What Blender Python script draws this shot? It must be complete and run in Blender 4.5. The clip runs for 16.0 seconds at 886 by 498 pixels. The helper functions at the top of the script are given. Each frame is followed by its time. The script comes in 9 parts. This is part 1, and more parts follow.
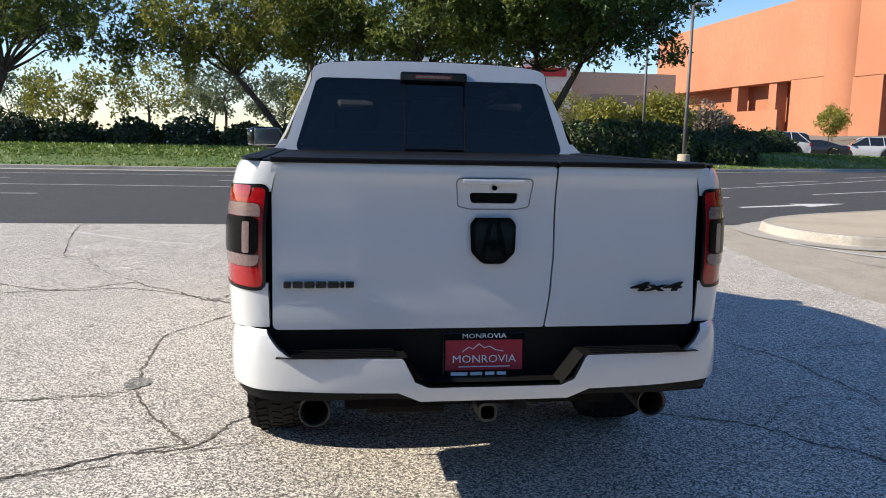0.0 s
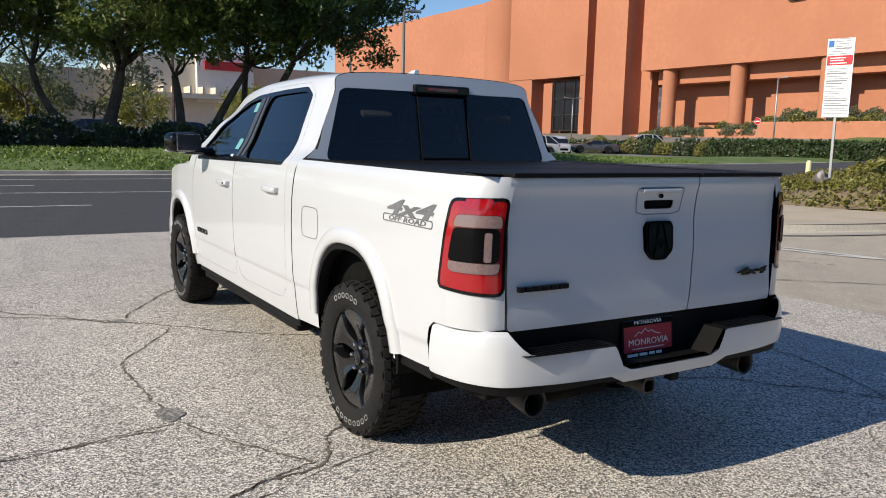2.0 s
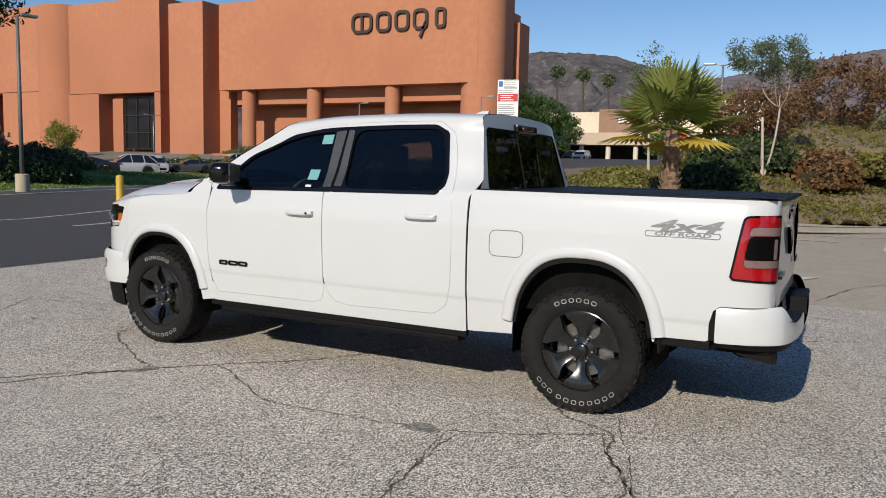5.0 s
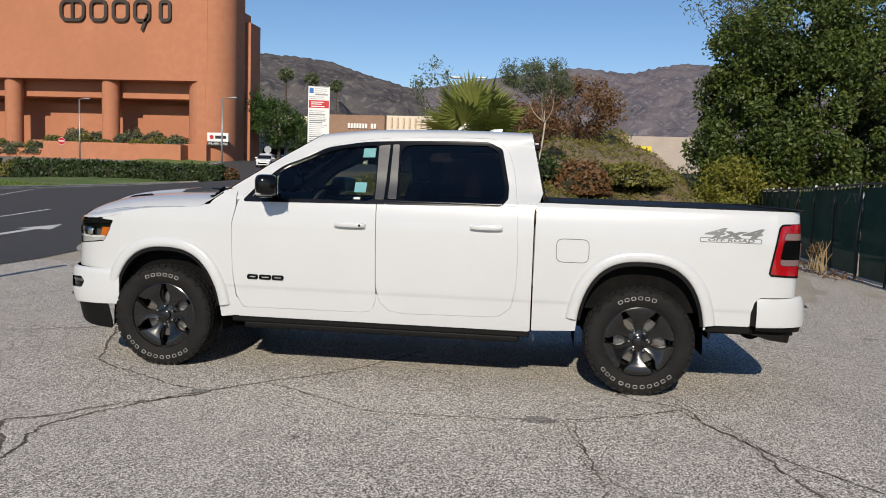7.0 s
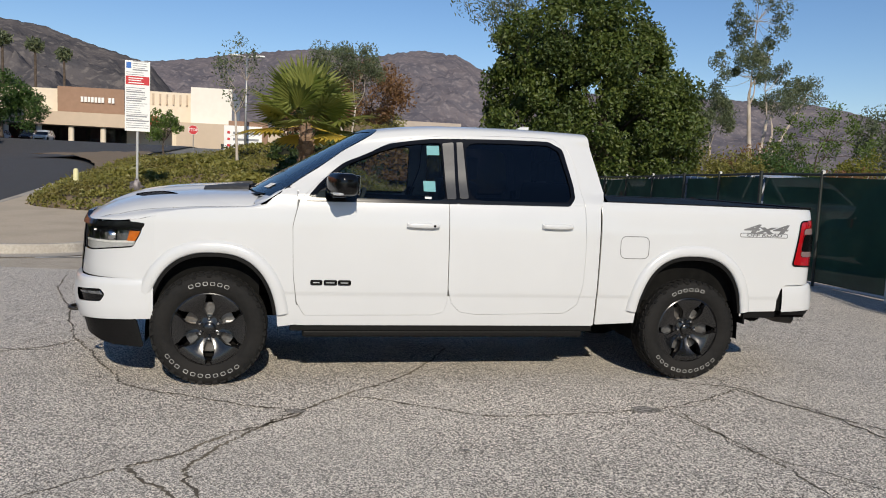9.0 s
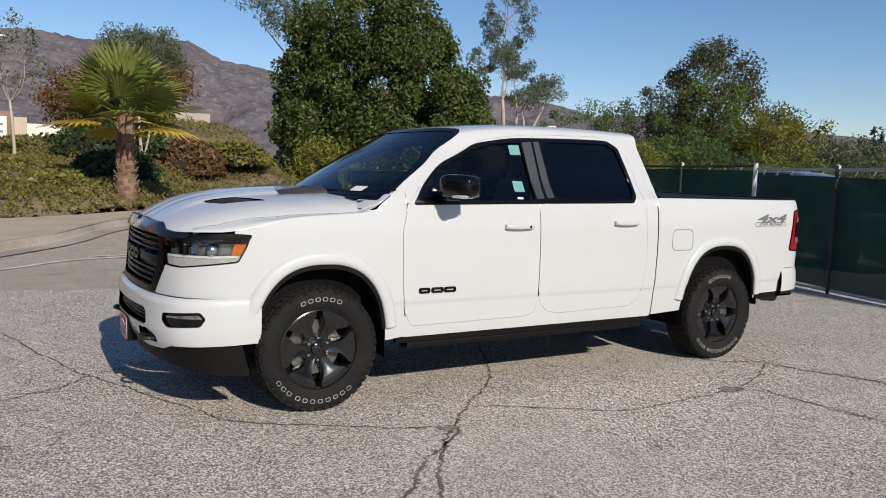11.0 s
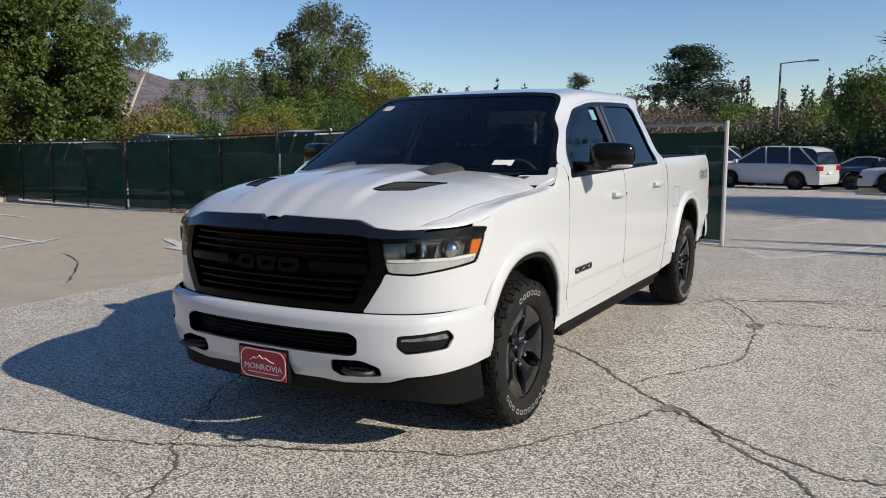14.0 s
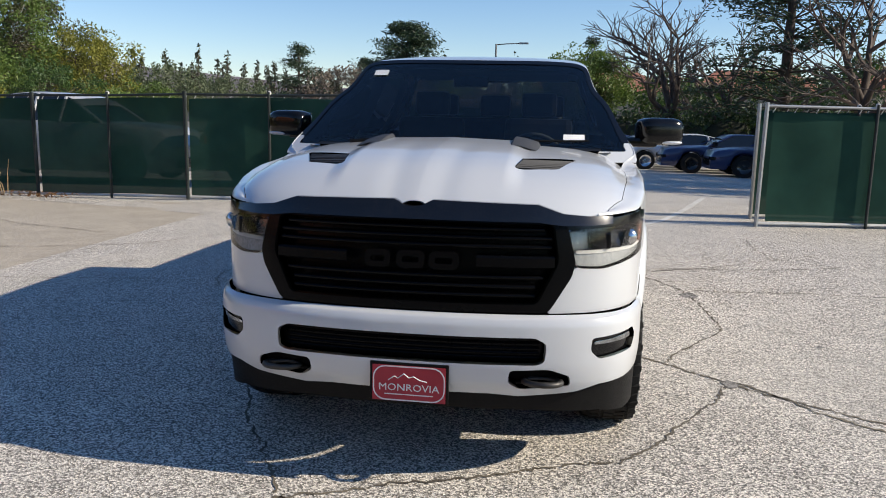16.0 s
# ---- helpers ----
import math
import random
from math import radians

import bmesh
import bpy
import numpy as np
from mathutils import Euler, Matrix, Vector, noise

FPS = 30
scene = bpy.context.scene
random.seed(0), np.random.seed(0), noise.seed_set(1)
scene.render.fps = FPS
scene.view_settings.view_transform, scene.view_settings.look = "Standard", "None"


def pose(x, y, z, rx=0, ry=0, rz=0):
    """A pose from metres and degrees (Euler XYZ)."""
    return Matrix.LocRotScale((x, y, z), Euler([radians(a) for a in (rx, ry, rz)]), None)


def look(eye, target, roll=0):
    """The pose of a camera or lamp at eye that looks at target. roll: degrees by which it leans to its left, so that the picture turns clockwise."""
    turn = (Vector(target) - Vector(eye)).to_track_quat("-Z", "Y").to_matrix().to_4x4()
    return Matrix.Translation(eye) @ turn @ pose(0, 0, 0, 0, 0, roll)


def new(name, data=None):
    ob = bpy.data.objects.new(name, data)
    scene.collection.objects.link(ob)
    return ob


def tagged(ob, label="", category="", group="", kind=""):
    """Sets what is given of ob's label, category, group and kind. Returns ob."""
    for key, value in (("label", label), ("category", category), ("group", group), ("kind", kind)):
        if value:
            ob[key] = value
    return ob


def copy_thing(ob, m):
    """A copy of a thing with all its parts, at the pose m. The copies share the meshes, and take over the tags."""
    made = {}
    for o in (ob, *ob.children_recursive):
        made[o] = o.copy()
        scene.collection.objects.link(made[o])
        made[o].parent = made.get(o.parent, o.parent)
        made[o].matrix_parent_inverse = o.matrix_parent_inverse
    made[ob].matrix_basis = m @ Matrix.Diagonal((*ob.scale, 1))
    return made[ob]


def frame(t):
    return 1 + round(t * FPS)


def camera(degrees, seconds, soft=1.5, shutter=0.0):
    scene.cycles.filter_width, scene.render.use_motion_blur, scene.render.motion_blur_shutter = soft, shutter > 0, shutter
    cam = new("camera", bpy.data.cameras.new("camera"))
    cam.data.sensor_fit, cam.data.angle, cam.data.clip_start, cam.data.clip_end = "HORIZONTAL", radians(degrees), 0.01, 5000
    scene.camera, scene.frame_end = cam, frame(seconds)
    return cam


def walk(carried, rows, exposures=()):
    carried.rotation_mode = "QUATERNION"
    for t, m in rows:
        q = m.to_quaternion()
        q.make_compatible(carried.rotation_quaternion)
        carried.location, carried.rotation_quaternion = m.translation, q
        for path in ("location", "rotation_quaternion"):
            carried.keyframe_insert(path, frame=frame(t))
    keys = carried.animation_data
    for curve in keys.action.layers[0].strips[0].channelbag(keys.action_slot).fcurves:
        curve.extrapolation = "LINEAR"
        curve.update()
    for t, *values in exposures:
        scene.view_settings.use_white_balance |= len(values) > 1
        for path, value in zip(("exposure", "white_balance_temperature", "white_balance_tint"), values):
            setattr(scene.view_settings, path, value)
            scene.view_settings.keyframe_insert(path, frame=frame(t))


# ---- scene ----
cam = camera(59.1, 16.0, soft=1.0)
PATH = [
    (0, (-0.607, -5.81, 1.492), (-0.321, -3.852, 1.205), 1.2),
    (0.5, (-1.062, -5.769, 1.463), (-0.601, -3.844, 1.176), 1.3),
    (1, (-1.557, -5.67, 1.49), (-0.894, -3.805, 1.204), 1.4),
    (1.5, (-2.092, -5.575, 1.527), (-1.237, -3.79, 1.237), 1.4),
    (2, (-2.632, -5.4, 1.528), (-1.595, -3.713, 1.25), 1.4),
    (2.5, (-3.223, -5.215, 1.531), (-2.023, -3.636, 1.272), 1.6),
    (3, (-3.765, -4.928, 1.498), (-2.422, -3.466, 1.257), 1.6),
    (3.5, (-4.299, -4.599, 1.503), (-2.828, -3.263, 1.279), 1.5),
    (4, (-4.799, -4.226, 1.508), (-3.217, -3.02, 1.299), 1.5),
    (4.2, (-4.992, -4.036, 1.508), (-3.368, -2.887, 1.3), 1.4),
    (6.3, (-6.483, -1.907, 1.576), (-4.552, -1.422, 1.391), 1.7),
    (6.5, (-6.568, -1.66, 1.54), (-4.62, -1.247, 1.36), 1.7),
    (7, (-6.752, -1.065, 1.539), (-4.774, -0.826, 1.362), 1.9),
    (7.5, (-6.879, -0.468, 1.554), (-4.888, -0.398, 1.374), 2.1),
    (8, (-6.86, 0.118, 1.573), (-4.87, 0.029, 1.388), 2.2),
    (8.5, (-6.77, 0.751, 1.588), (-4.795, 0.501, 1.396), 2.3),
    (9, (-6.582, 1.355, 1.578), (-4.634, 0.948, 1.379), 2.5),
    (9.5, (-6.401, 1.967, 1.577), (-4.493, 1.404, 1.372), 2.5),
    (9.7, (-6.329, 2.191, 1.595), (-4.439, 1.568, 1.391), 2.5),
    (11.8, (-4.931, 4.378, 1.528), (-3.359, 3.158, 1.324), 1.3),
    (12, (-4.762, 4.529, 1.565), (-3.231, 3.258, 1.357), 1.2),
    (12.5, (-4.262, 4.861, 1.572), (-2.849, 3.463, 1.346), 0.9),
    (13, (-3.748, 5.166, 1.573), (-2.463, 3.653, 1.328), 0.4),
    (13.5, (-3.208, 5.425, 1.545), (-2.063, 3.806, 1.286), -0.0),
    (14, (-2.684, 5.673, 1.553), (-1.689, 3.96, 1.277), -0.3),
    (14.5, (-2.147, 5.872, 1.58), (-1.318, 4.076, 1.286), -0.3),
    (15, (-1.572, 5.964, 1.591), (-0.927, 4.096, 1.282), 0.1),
    (15.5, (-1.032, 5.983, 1.58), (-0.571, 4.064, 1.255), 0.7),
    (16, (-0.582, 5.826, 1.532), (-0.292, 3.876, 1.191), 1.2),
]
walk(cam, [(t, look(eye, target, roll)) for t, eye, target, roll in PATH],
     exposures=[(0, 0.84), (1, 0.66), (2, 0.42), (3, 0.22), (4.2, 0.10), (6.3, 0.0), (9.5, 0.02), (12, 0.12), (14, 0.24), (15, 0.4), (16, 0.55)])

# ---- light ----
SUN_ELEV, SUN_AZ = 30.6, 179.6          # degrees; azimuth counted from +X towards +Y: the sun stands on the -X side
world = bpy.data.worlds.new("sky")
scene.world = world
world.use_nodes = True
wn = world.node_tree
sky = wn.nodes.new("ShaderNodeTexSky")
sky.sky_type, sky.sun_disc = "NISHITA", False
sky.altitude = 400
sky.sun_elevation, sky.sun_rotation = radians(SUN_ELEV), radians(90 - SUN_AZ)
sky.air_density, sky.dust_density, sky.ozone_density = 1.0, 0.06, 1.6
wn.nodes["Background"].inputs[1].default_value = 0.090
rich = wn.nodes.new("ShaderNodeHueSaturation")
rich.inputs["Saturation"].default_value = 1.15
tint = wn.nodes.new("ShaderNodeMix")
tint.data_type, tint.blend_type = "RGBA", "MULTIPLY"
tint.inputs[0].default_value, tint.inputs[7].default_value = 1.0, (0.98, 1.0, 1.11, 1)
wn.links.new(sky.outputs[0], tint.inputs[6])
wn.links.new(tint.outputs[2], rich.inputs["Color"])
wn.links.new(rich.outputs[0], wn.nodes["Background"].inputs[0])
sun = new("sun", bpy.data.lights.new("sun", "SUN"))
sun.data.energy, sun.data.angle, sun.data.color = 4.3, radians(0.53), (1.0, 0.905, 0.755)
az, el = radians(SUN_AZ), radians(SUN_ELEV)
sun.matrix_world = look((60 * math.cos(az), 60 * math.sin(az), 60 * math.tan(el)), (0, 0, 0))
scene.view_settings.exposure = 0.0


# ---- materials ----
def nodes_of(name):
    m = bpy.data.materials.new(name)
    m.use_nodes = True
    n = m.node_tree.nodes
    return m, m.node_tree, n["Principled BSDF"]


def mixcol(nt, fac, a, b):
    mx = nt.nodes.new("ShaderNodeMix")
    mx.data_type = "RGBA"
    for s, v in ((0, fac), (6, a), (7, b)):
        if hasattr(v, "is_linked"):
            nt.links.new(v, mx.inputs[s])
        else:
            mx.inputs[s].default_value = v if s == 0 else (*v, 1)
    return mx.outputs[2]


def ramp(nt, src, p0, p1):
    r = nt.nodes.new("ShaderNodeMapRange")
    r.inputs[1].default_value, r.inputs[2].default_value = p0, p1
    nt.links.new(src, r.inputs[0])
    return r.outputs[0]


def coords(nt):
    return nt.nodes.new("ShaderNodeTexCoord").outputs["Object"]


def tex(nt, kind, scale, detail=4.0, vec=None, stretch=None, feature="F1"):
    n = nt.nodes.new("ShaderNodeTexNoise" if kind == "noise" else "ShaderNodeTexVoronoi")
    n.inputs["Scale"].default_value = scale
    if kind == "noise":
        n.inputs["Detail"].default_value = detail
    else:
        n.feature = feature
    v = vec or coords(nt)
    if stretch:
        mp = nt.nodes.new("ShaderNodeMapping")
        mp.inputs["Scale"].default_value = stretch
        nt.links.new(v, mp.inputs[0])
        v = mp.outputs[0]
    nt.links.new(v, n.inputs["Vector"])
    return n


def material(name, a, b=None, c=None, fine=40.0, coarse=1.5, rough=0.7, metal=0.0, bump=0.0, bump_scale=60.0, coat=0.0,
             stretch=None, island=0.0, objects=0.0, spec=0.5, rough_var=0.08):
    """Base colour a to b by a fine grain, to c by large stains; relief by a noise of bump_scale."""
    m, nt, p = nodes_of(name)
    b = b or tuple(v * 0.85 for v in a)
    n1 = tex(nt, "noise", fine, 5, stretch=stretch)
    col = mixcol(nt, ramp(nt, n1.outputs[0], 0.35, 0.65), a, b)
    n2 = tex(nt, "noise", coarse, 4)
    f2 = ramp(nt, n2.outputs[0], 0.42, 0.68)
    col = mixcol(nt, f2, col, c or tuple(v * 0.9 for v in a))
    if island or objects:
        src = nt.nodes.new("ShaderNodeNewGeometry").outputs["Random Per Island"] if island else nt.nodes.new("ShaderNodeObjectInfo").outputs["Random"]
        hs = nt.nodes.new("ShaderNodeHueSaturation")
        amount = island or objects
        vr = nt.nodes.new("ShaderNodeMapRange")
        vr.inputs[3].default_value, vr.inputs[4].default_value = 1 - amount, 1 + amount
        nt.links.new(src, vr.inputs[0])
        nt.links.new(vr.outputs[0], hs.inputs["Value"])
        nt.links.new(col, hs.inputs["Color"])
        col = hs.outputs[0]
    nt.links.new(col, p.inputs["Base Color"])
    rr = nt.nodes.new("ShaderNodeMapRange")
    rr.inputs[3].default_value, rr.inputs[4].default_value = max(0.02, rough - rough_var), min(1, rough + rough_var)
    nt.links.new(n2.outputs[0], rr.inputs[0])
    nt.links.new(rr.outputs[0], p.inputs["Roughness"])
    p.inputs["Metallic"].default_value = metal
    p.inputs["Coat Weight"].default_value = coat
    p.inputs["Coat Roughness"].default_value = 0.03
    p.inputs["Specular IOR Level"].default_value = spec
    if bump:
        bn = nt.nodes.new("ShaderNodeBump")
        bn.inputs["Strength"].default_value = bump
        bn.inputs["Distance"].default_value = 0.01
        nt.links.new(tex(nt, "noise", bump_scale, 5, stretch=stretch).outputs[0], bn.inputs["Height"])
        nt.links.new(bn.outputs[0], p.inputs["Normal"])
    return m


def asphalt(name, light, dark, stain, pebble=90.0, bump=0.5, speck=0.5):
    """Worn asphalt: pale stones in a darker binder, blotches and old stains."""
    m, nt, p = nodes_of(name)
    v = coords(nt)
    vo = tex(nt, "voronoi", pebble, vec=v)
    stone = nt.nodes.new("ShaderNodeSeparateColor")
    nt.links.new(vo.outputs["Color"], stone.inputs[0])
    col = mixcol(nt, ramp(nt, stone.outputs[0], 0.25, 0.25 + speck), dark, light)
    ed = tex(nt, "noise", pebble * 0.3, 4, vec=v)
    col = mixcol(nt, ramp(nt, ed.outputs[0], 0.56, 0.80), col, dark)
    big = tex(nt, "noise", 0.35, 6, vec=v)
    col = mixcol(nt, ramp(nt, big.outputs[0], 0.50, 1.10), col, stain)
    mid = tex(nt, "noise", 2.3, 5, vec=v)
    hs = nt.nodes.new("ShaderNodeHueSaturation")
    vr = nt.nodes.new("ShaderNodeMapRange")
    vr.inputs[3].default_value, vr.inputs[4].default_value = 0.8, 1.2
    nt.links.new(mid.outputs[0], vr.inputs[0])
    nt.links.new(vr.outputs[0], hs.inputs["Value"])
    nt.links.new(col, hs.inputs["Color"])
    nt.links.new(hs.outputs[0], p.inputs["Base Color"])
    p.inputs["Roughness"].default_value = 0.85
    p.inputs["Specular IOR Level"].default_value = 0.3
    bn = nt.nodes.new("ShaderNodeBump")
    bn.inputs["Strength"].default_value, bn.inputs["Distance"].default_value = bump, 0.004
    nt.links.new(vo.outputs["Distance"], bn.inputs["Height"])
    nt.links.new(bn.outputs[0], p.inputs["Normal"])
    return m


def leafy(name, a, b, dry=None, see=0.35):
    """Leaves: colour varies leaf by leaf; some light passes through."""
    m, nt, p = nodes_of(name)
    geo = nt.nodes.new("ShaderNodeNewGeometry")
    col = mixcol(nt, geo.outputs["Random Per Island"], a, b)
    n = tex(nt, "noise", 0.6, 3)
    col = mixcol(nt, ramp(nt, n.outputs[0], 0.5, 0.75), col, dry or tuple(v * 0.7 for v in a))
    nt.links.new(col, p.inputs["Base Color"])
    p.inputs["Roughness"].default_value = 0.5
    tr = nt.nodes.new("ShaderNodeBsdfTranslucent")
    nt.links.new(col, tr.inputs[0])
    mx = nt.nodes.new("ShaderNodeMixShader")
    mx.inputs[0].default_value = see
    nt.links.new(p.outputs[0], mx.inputs[1])
    nt.links.new(tr.outputs[0], mx.inputs[2])
    nt.links.new(mx.outputs[0], nt.nodes["Material Output"].inputs[0])
    return m


def glassy(name, tint, clear, rough=0.01, ior=1.5):
    """Thin pane: tinted see-through with a mirror-like sheen."""
    m, nt, p = nodes_of(name)
    tr = nt.nodes.new("ShaderNodeBsdfTransparent")
    tr.inputs[0].default_value = (*tint, 1)
    p.inputs["Base Color"].default_value = (0.004, 0.005, 0.006, 1)
    p.inputs["Roughness"].default_value = rough
    p.inputs["IOR"].default_value = ior
    gl = nt.nodes.new("ShaderNodeBsdfGlossy")
    gl.inputs["Roughness"].default_value = rough
    fr = nt.nodes.new("ShaderNodeFresnel")
    fr.inputs[0].default_value = ior
    body = nt.nodes.new("ShaderNodeMixShader")
    body.inputs[0].default_value = clear
    nt.links.new(p.outputs[0], body.inputs[1])
    nt.links.new(tr.outputs[0], body.inputs[2])
    mx = nt.nodes.new("ShaderNodeMixShader")
    nt.links.new(fr.outputs[0], mx.inputs[0])
    nt.links.new(body.outputs[0], mx.inputs[1])
    nt.links.new(gl.outputs[0], mx.inputs[2])
    nt.links.new(mx.outputs[0], nt.nodes["Material Output"].inputs[0])
    return m


LOT = asphalt("worn_aggregate_asphalt", (0.90, 0.83, 0.73), (0.12, 0.109, 0.095), (0.48, 0.445, 0.39), 140, 0.8, 0.6)
DRIVE = asphalt("grey_driveway_asphalt", (0.53, 0.465, 0.375), (0.27, 0.238, 0.19), (0.39, 0.34, 0.27), 150, 0.4)
ROAD = asphalt("dark_road_asphalt", (0.085, 0.085, 0.085), (0.042, 0.042, 0.044), (0.06, 0.06, 0.06), 110, 0.3)
CONCRETE = material("pale_concrete", (0.50, 0.42, 0.315), (0.43, 0.36, 0.27), (0.40, 0.335, 0.25), 30, 1.2, 0.85, bump=0.25, bump_scale=120)
KERB = material("kerb_concrete", (0.46, 0.42, 0.36), (0.36, 0.33, 0.28), (0.30, 0.27, 0.23), 25, 1.0, 0.85, bump=0.3, bump_scale=90)
LINE = material("worn_white_paint", (0.72, 0.72, 0.70), (0.55, 0.54, 0.50), (0.42, 0.41, 0.38), 30, 4, 0.7, bump=0.2)
LINE_OLD = material("faded_white_paint", (0.70, 0.68, 0.63), (0.52, 0.50, 0.46), (0.44, 0.42, 0.38), 45, 6, 0.8, bump=0.2)
EARTH = material("dry_earth", (0.22, 0.16, 0.10), (0.15, 0.11, 0.07), (0.18, 0.14, 0.09), 12, 0.5, 0.95, bump=0.5, bump_scale=20)
CRACK = material("crack_fill", (0.055, 0.046, 0.036), (0.11, 0.092, 0.07), (0.19, 0.16, 0.115), 20, 2, 0.95, bump=0.6, bump_scale=60)
LAWN = material("lawn_turf", (0.10, 0.16, 0.035), (0.06, 0.11, 0.02), (0.15, 0.19, 0.06), 14, 0.4, 0.9, bump=0.8, bump_scale=30)
FARGROUND = material("far_ground", (0.20, 0.19, 0.17), (0.15, 0.145, 0.13), (0.16, 0.15, 0.12), 0.8, 0.05, 0.95)
STUCCO = material("terracotta_stucco", (0.47, 0.195, 0.105), (0.43, 0.175, 0.093), (0.40, 0.16, 0.085), 1.2, 0.06, 0.92, bump=0.3, bump_scale=8)
TAN = material("tan_stucco", (0.56, 0.45, 0.34), (0.52, 0.42, 0.32), (0.50, 0.40, 0.30), 1.0, 0.05, 0.92)
CREAM = material("cream_stucco", (0.72, 0.63, 0.50), (0.68, 0.59, 0.47), (0.66, 0.57, 0.45), 1.0, 0.05, 0.92)
WHITEWALL = material("white_wall", (0.78, 0.74, 0.67), (0.74, 0.70, 0.63), (0.72, 0.68, 0.60), 1.0, 0.05, 0.9)
BROWNWALL = material("brown_wall", (0.30, 0.19, 0.13), (0.27, 0.17, 0.115), (0.26, 0.16, 0.11), 1.0, 0.05, 0.9)
DARKGLASS = material("dark_shop_glass", (0.012, 0.014, 0.016), (0.02, 0.022, 0.025), None, 0.5, 0.1, 0.08, spec=0.8, rough_var=0.04)
SIGNDARK = material("dark_bronze_metal", (0.045, 0.033, 0.027), (0.06, 0.045, 0.036), None, 3, 0.4, 0.5, 0.4)
BARK = material("grey_brown_bark", (0.085, 0.062, 0.045), (0.045, 0.033, 0.025), (0.11, 0.085, 0.065), 18, 2, 0.95, bump=0.9, bump_scale=14, stretch=(1, 1, 0.25))
PALEBARK = material("pale_eucalyptus_bark", (0.50, 0.44, 0.37), (0.34, 0.29, 0.24), (0.42, 0.34, 0.26), 5, 0.8, 0.85, bump=0.3, bump_scale=8, stretch=(1, 1, 0.2))
STEEL = material("galvanised_steel", (0.42, 0.43, 0.43), (0.34, 0.35, 0.35), (0.36, 0.36, 0.35), 40, 3, 0.45, 0.75)
POLEGREY = material("grey_pole_paint", (0.16, 0.155, 0.15), (0.13, 0.125, 0.12), None, 10, 1, 0.55, 0.2)
LEAF_A = leafy("camphor_leaves", (0.083, 0.143, 0.024), (0.165, 0.225, 0.045), (0.053, 0.090, 0.018))
LEAF_DARK = leafy("dark_evergreen_leaves", (0.036, 0.081, 0.017), (0.084, 0.140, 0.028), (0.028, 0.059, 0.014))
LEAF_EUC = leafy("eucalyptus_leaves", (0.098, 0.130, 0.065), (0.169, 0.195, 0.098), (0.078, 0.098, 0.046))
LEAF_YEL = leafy("yellow_green_leaves", (0.19, 0.20, 0.025), (0.30, 0.28, 0.05), (0.12, 0.135, 0.025), 0.4)
LEAF_HEDGE = leafy("hedge_leaves", (0.03, 0.055, 0.014), (0.06, 0.09, 0.025), (0.022, 0.04, 0.012), 0.2)
LEAF_COVER = leafy("ground_cover_leaves", (0.15, 0.155, 0.032), (0.25, 0.225, 0.055), (0.14, 0.11, 0.035), 0.3)
LEAF_RUST = leafy("rusty_dry_leaves", (0.17, 0.085, 0.035), (0.25, 0.14, 0.06), (0.10, 0.06, 0.03))
LEAF_CEDAR = leafy("cedar_needles", (0.029, 0.058, 0.026), (0.052, 0.085, 0.039), (0.023, 0.044, 0.021), 0.15)
LEAF_PINE = leafy("far_pine_needles", (0.045, 0.055, 0.028), (0.075, 0.08, 0.04), (0.05, 0.05, 0.03), 0.15)
PALM_G = leafy("palm_leaf_green", (0.13, 0.17, 0.03), (0.26, 0.28, 0.07), (0.06, 0.085, 0.018), 0.35)
PALM_Y = leafy("palm_leaf_yellow", (0.55, 0.40, 0.05), (0.62, 0.46, 0.08), (0.40, 0.30, 0.05), 0.3)
TWIG = material("bare_twigs", (0.13, 0.10, 0.08), (0.09, 0.07, 0.055), None, 10, 1, 0.95)
PETAL = leafy("white_flowers", (0.75, 0.72, 0.66), (0.80, 0.70, 0.66), (0.70, 0.60, 0.55), 0.3)


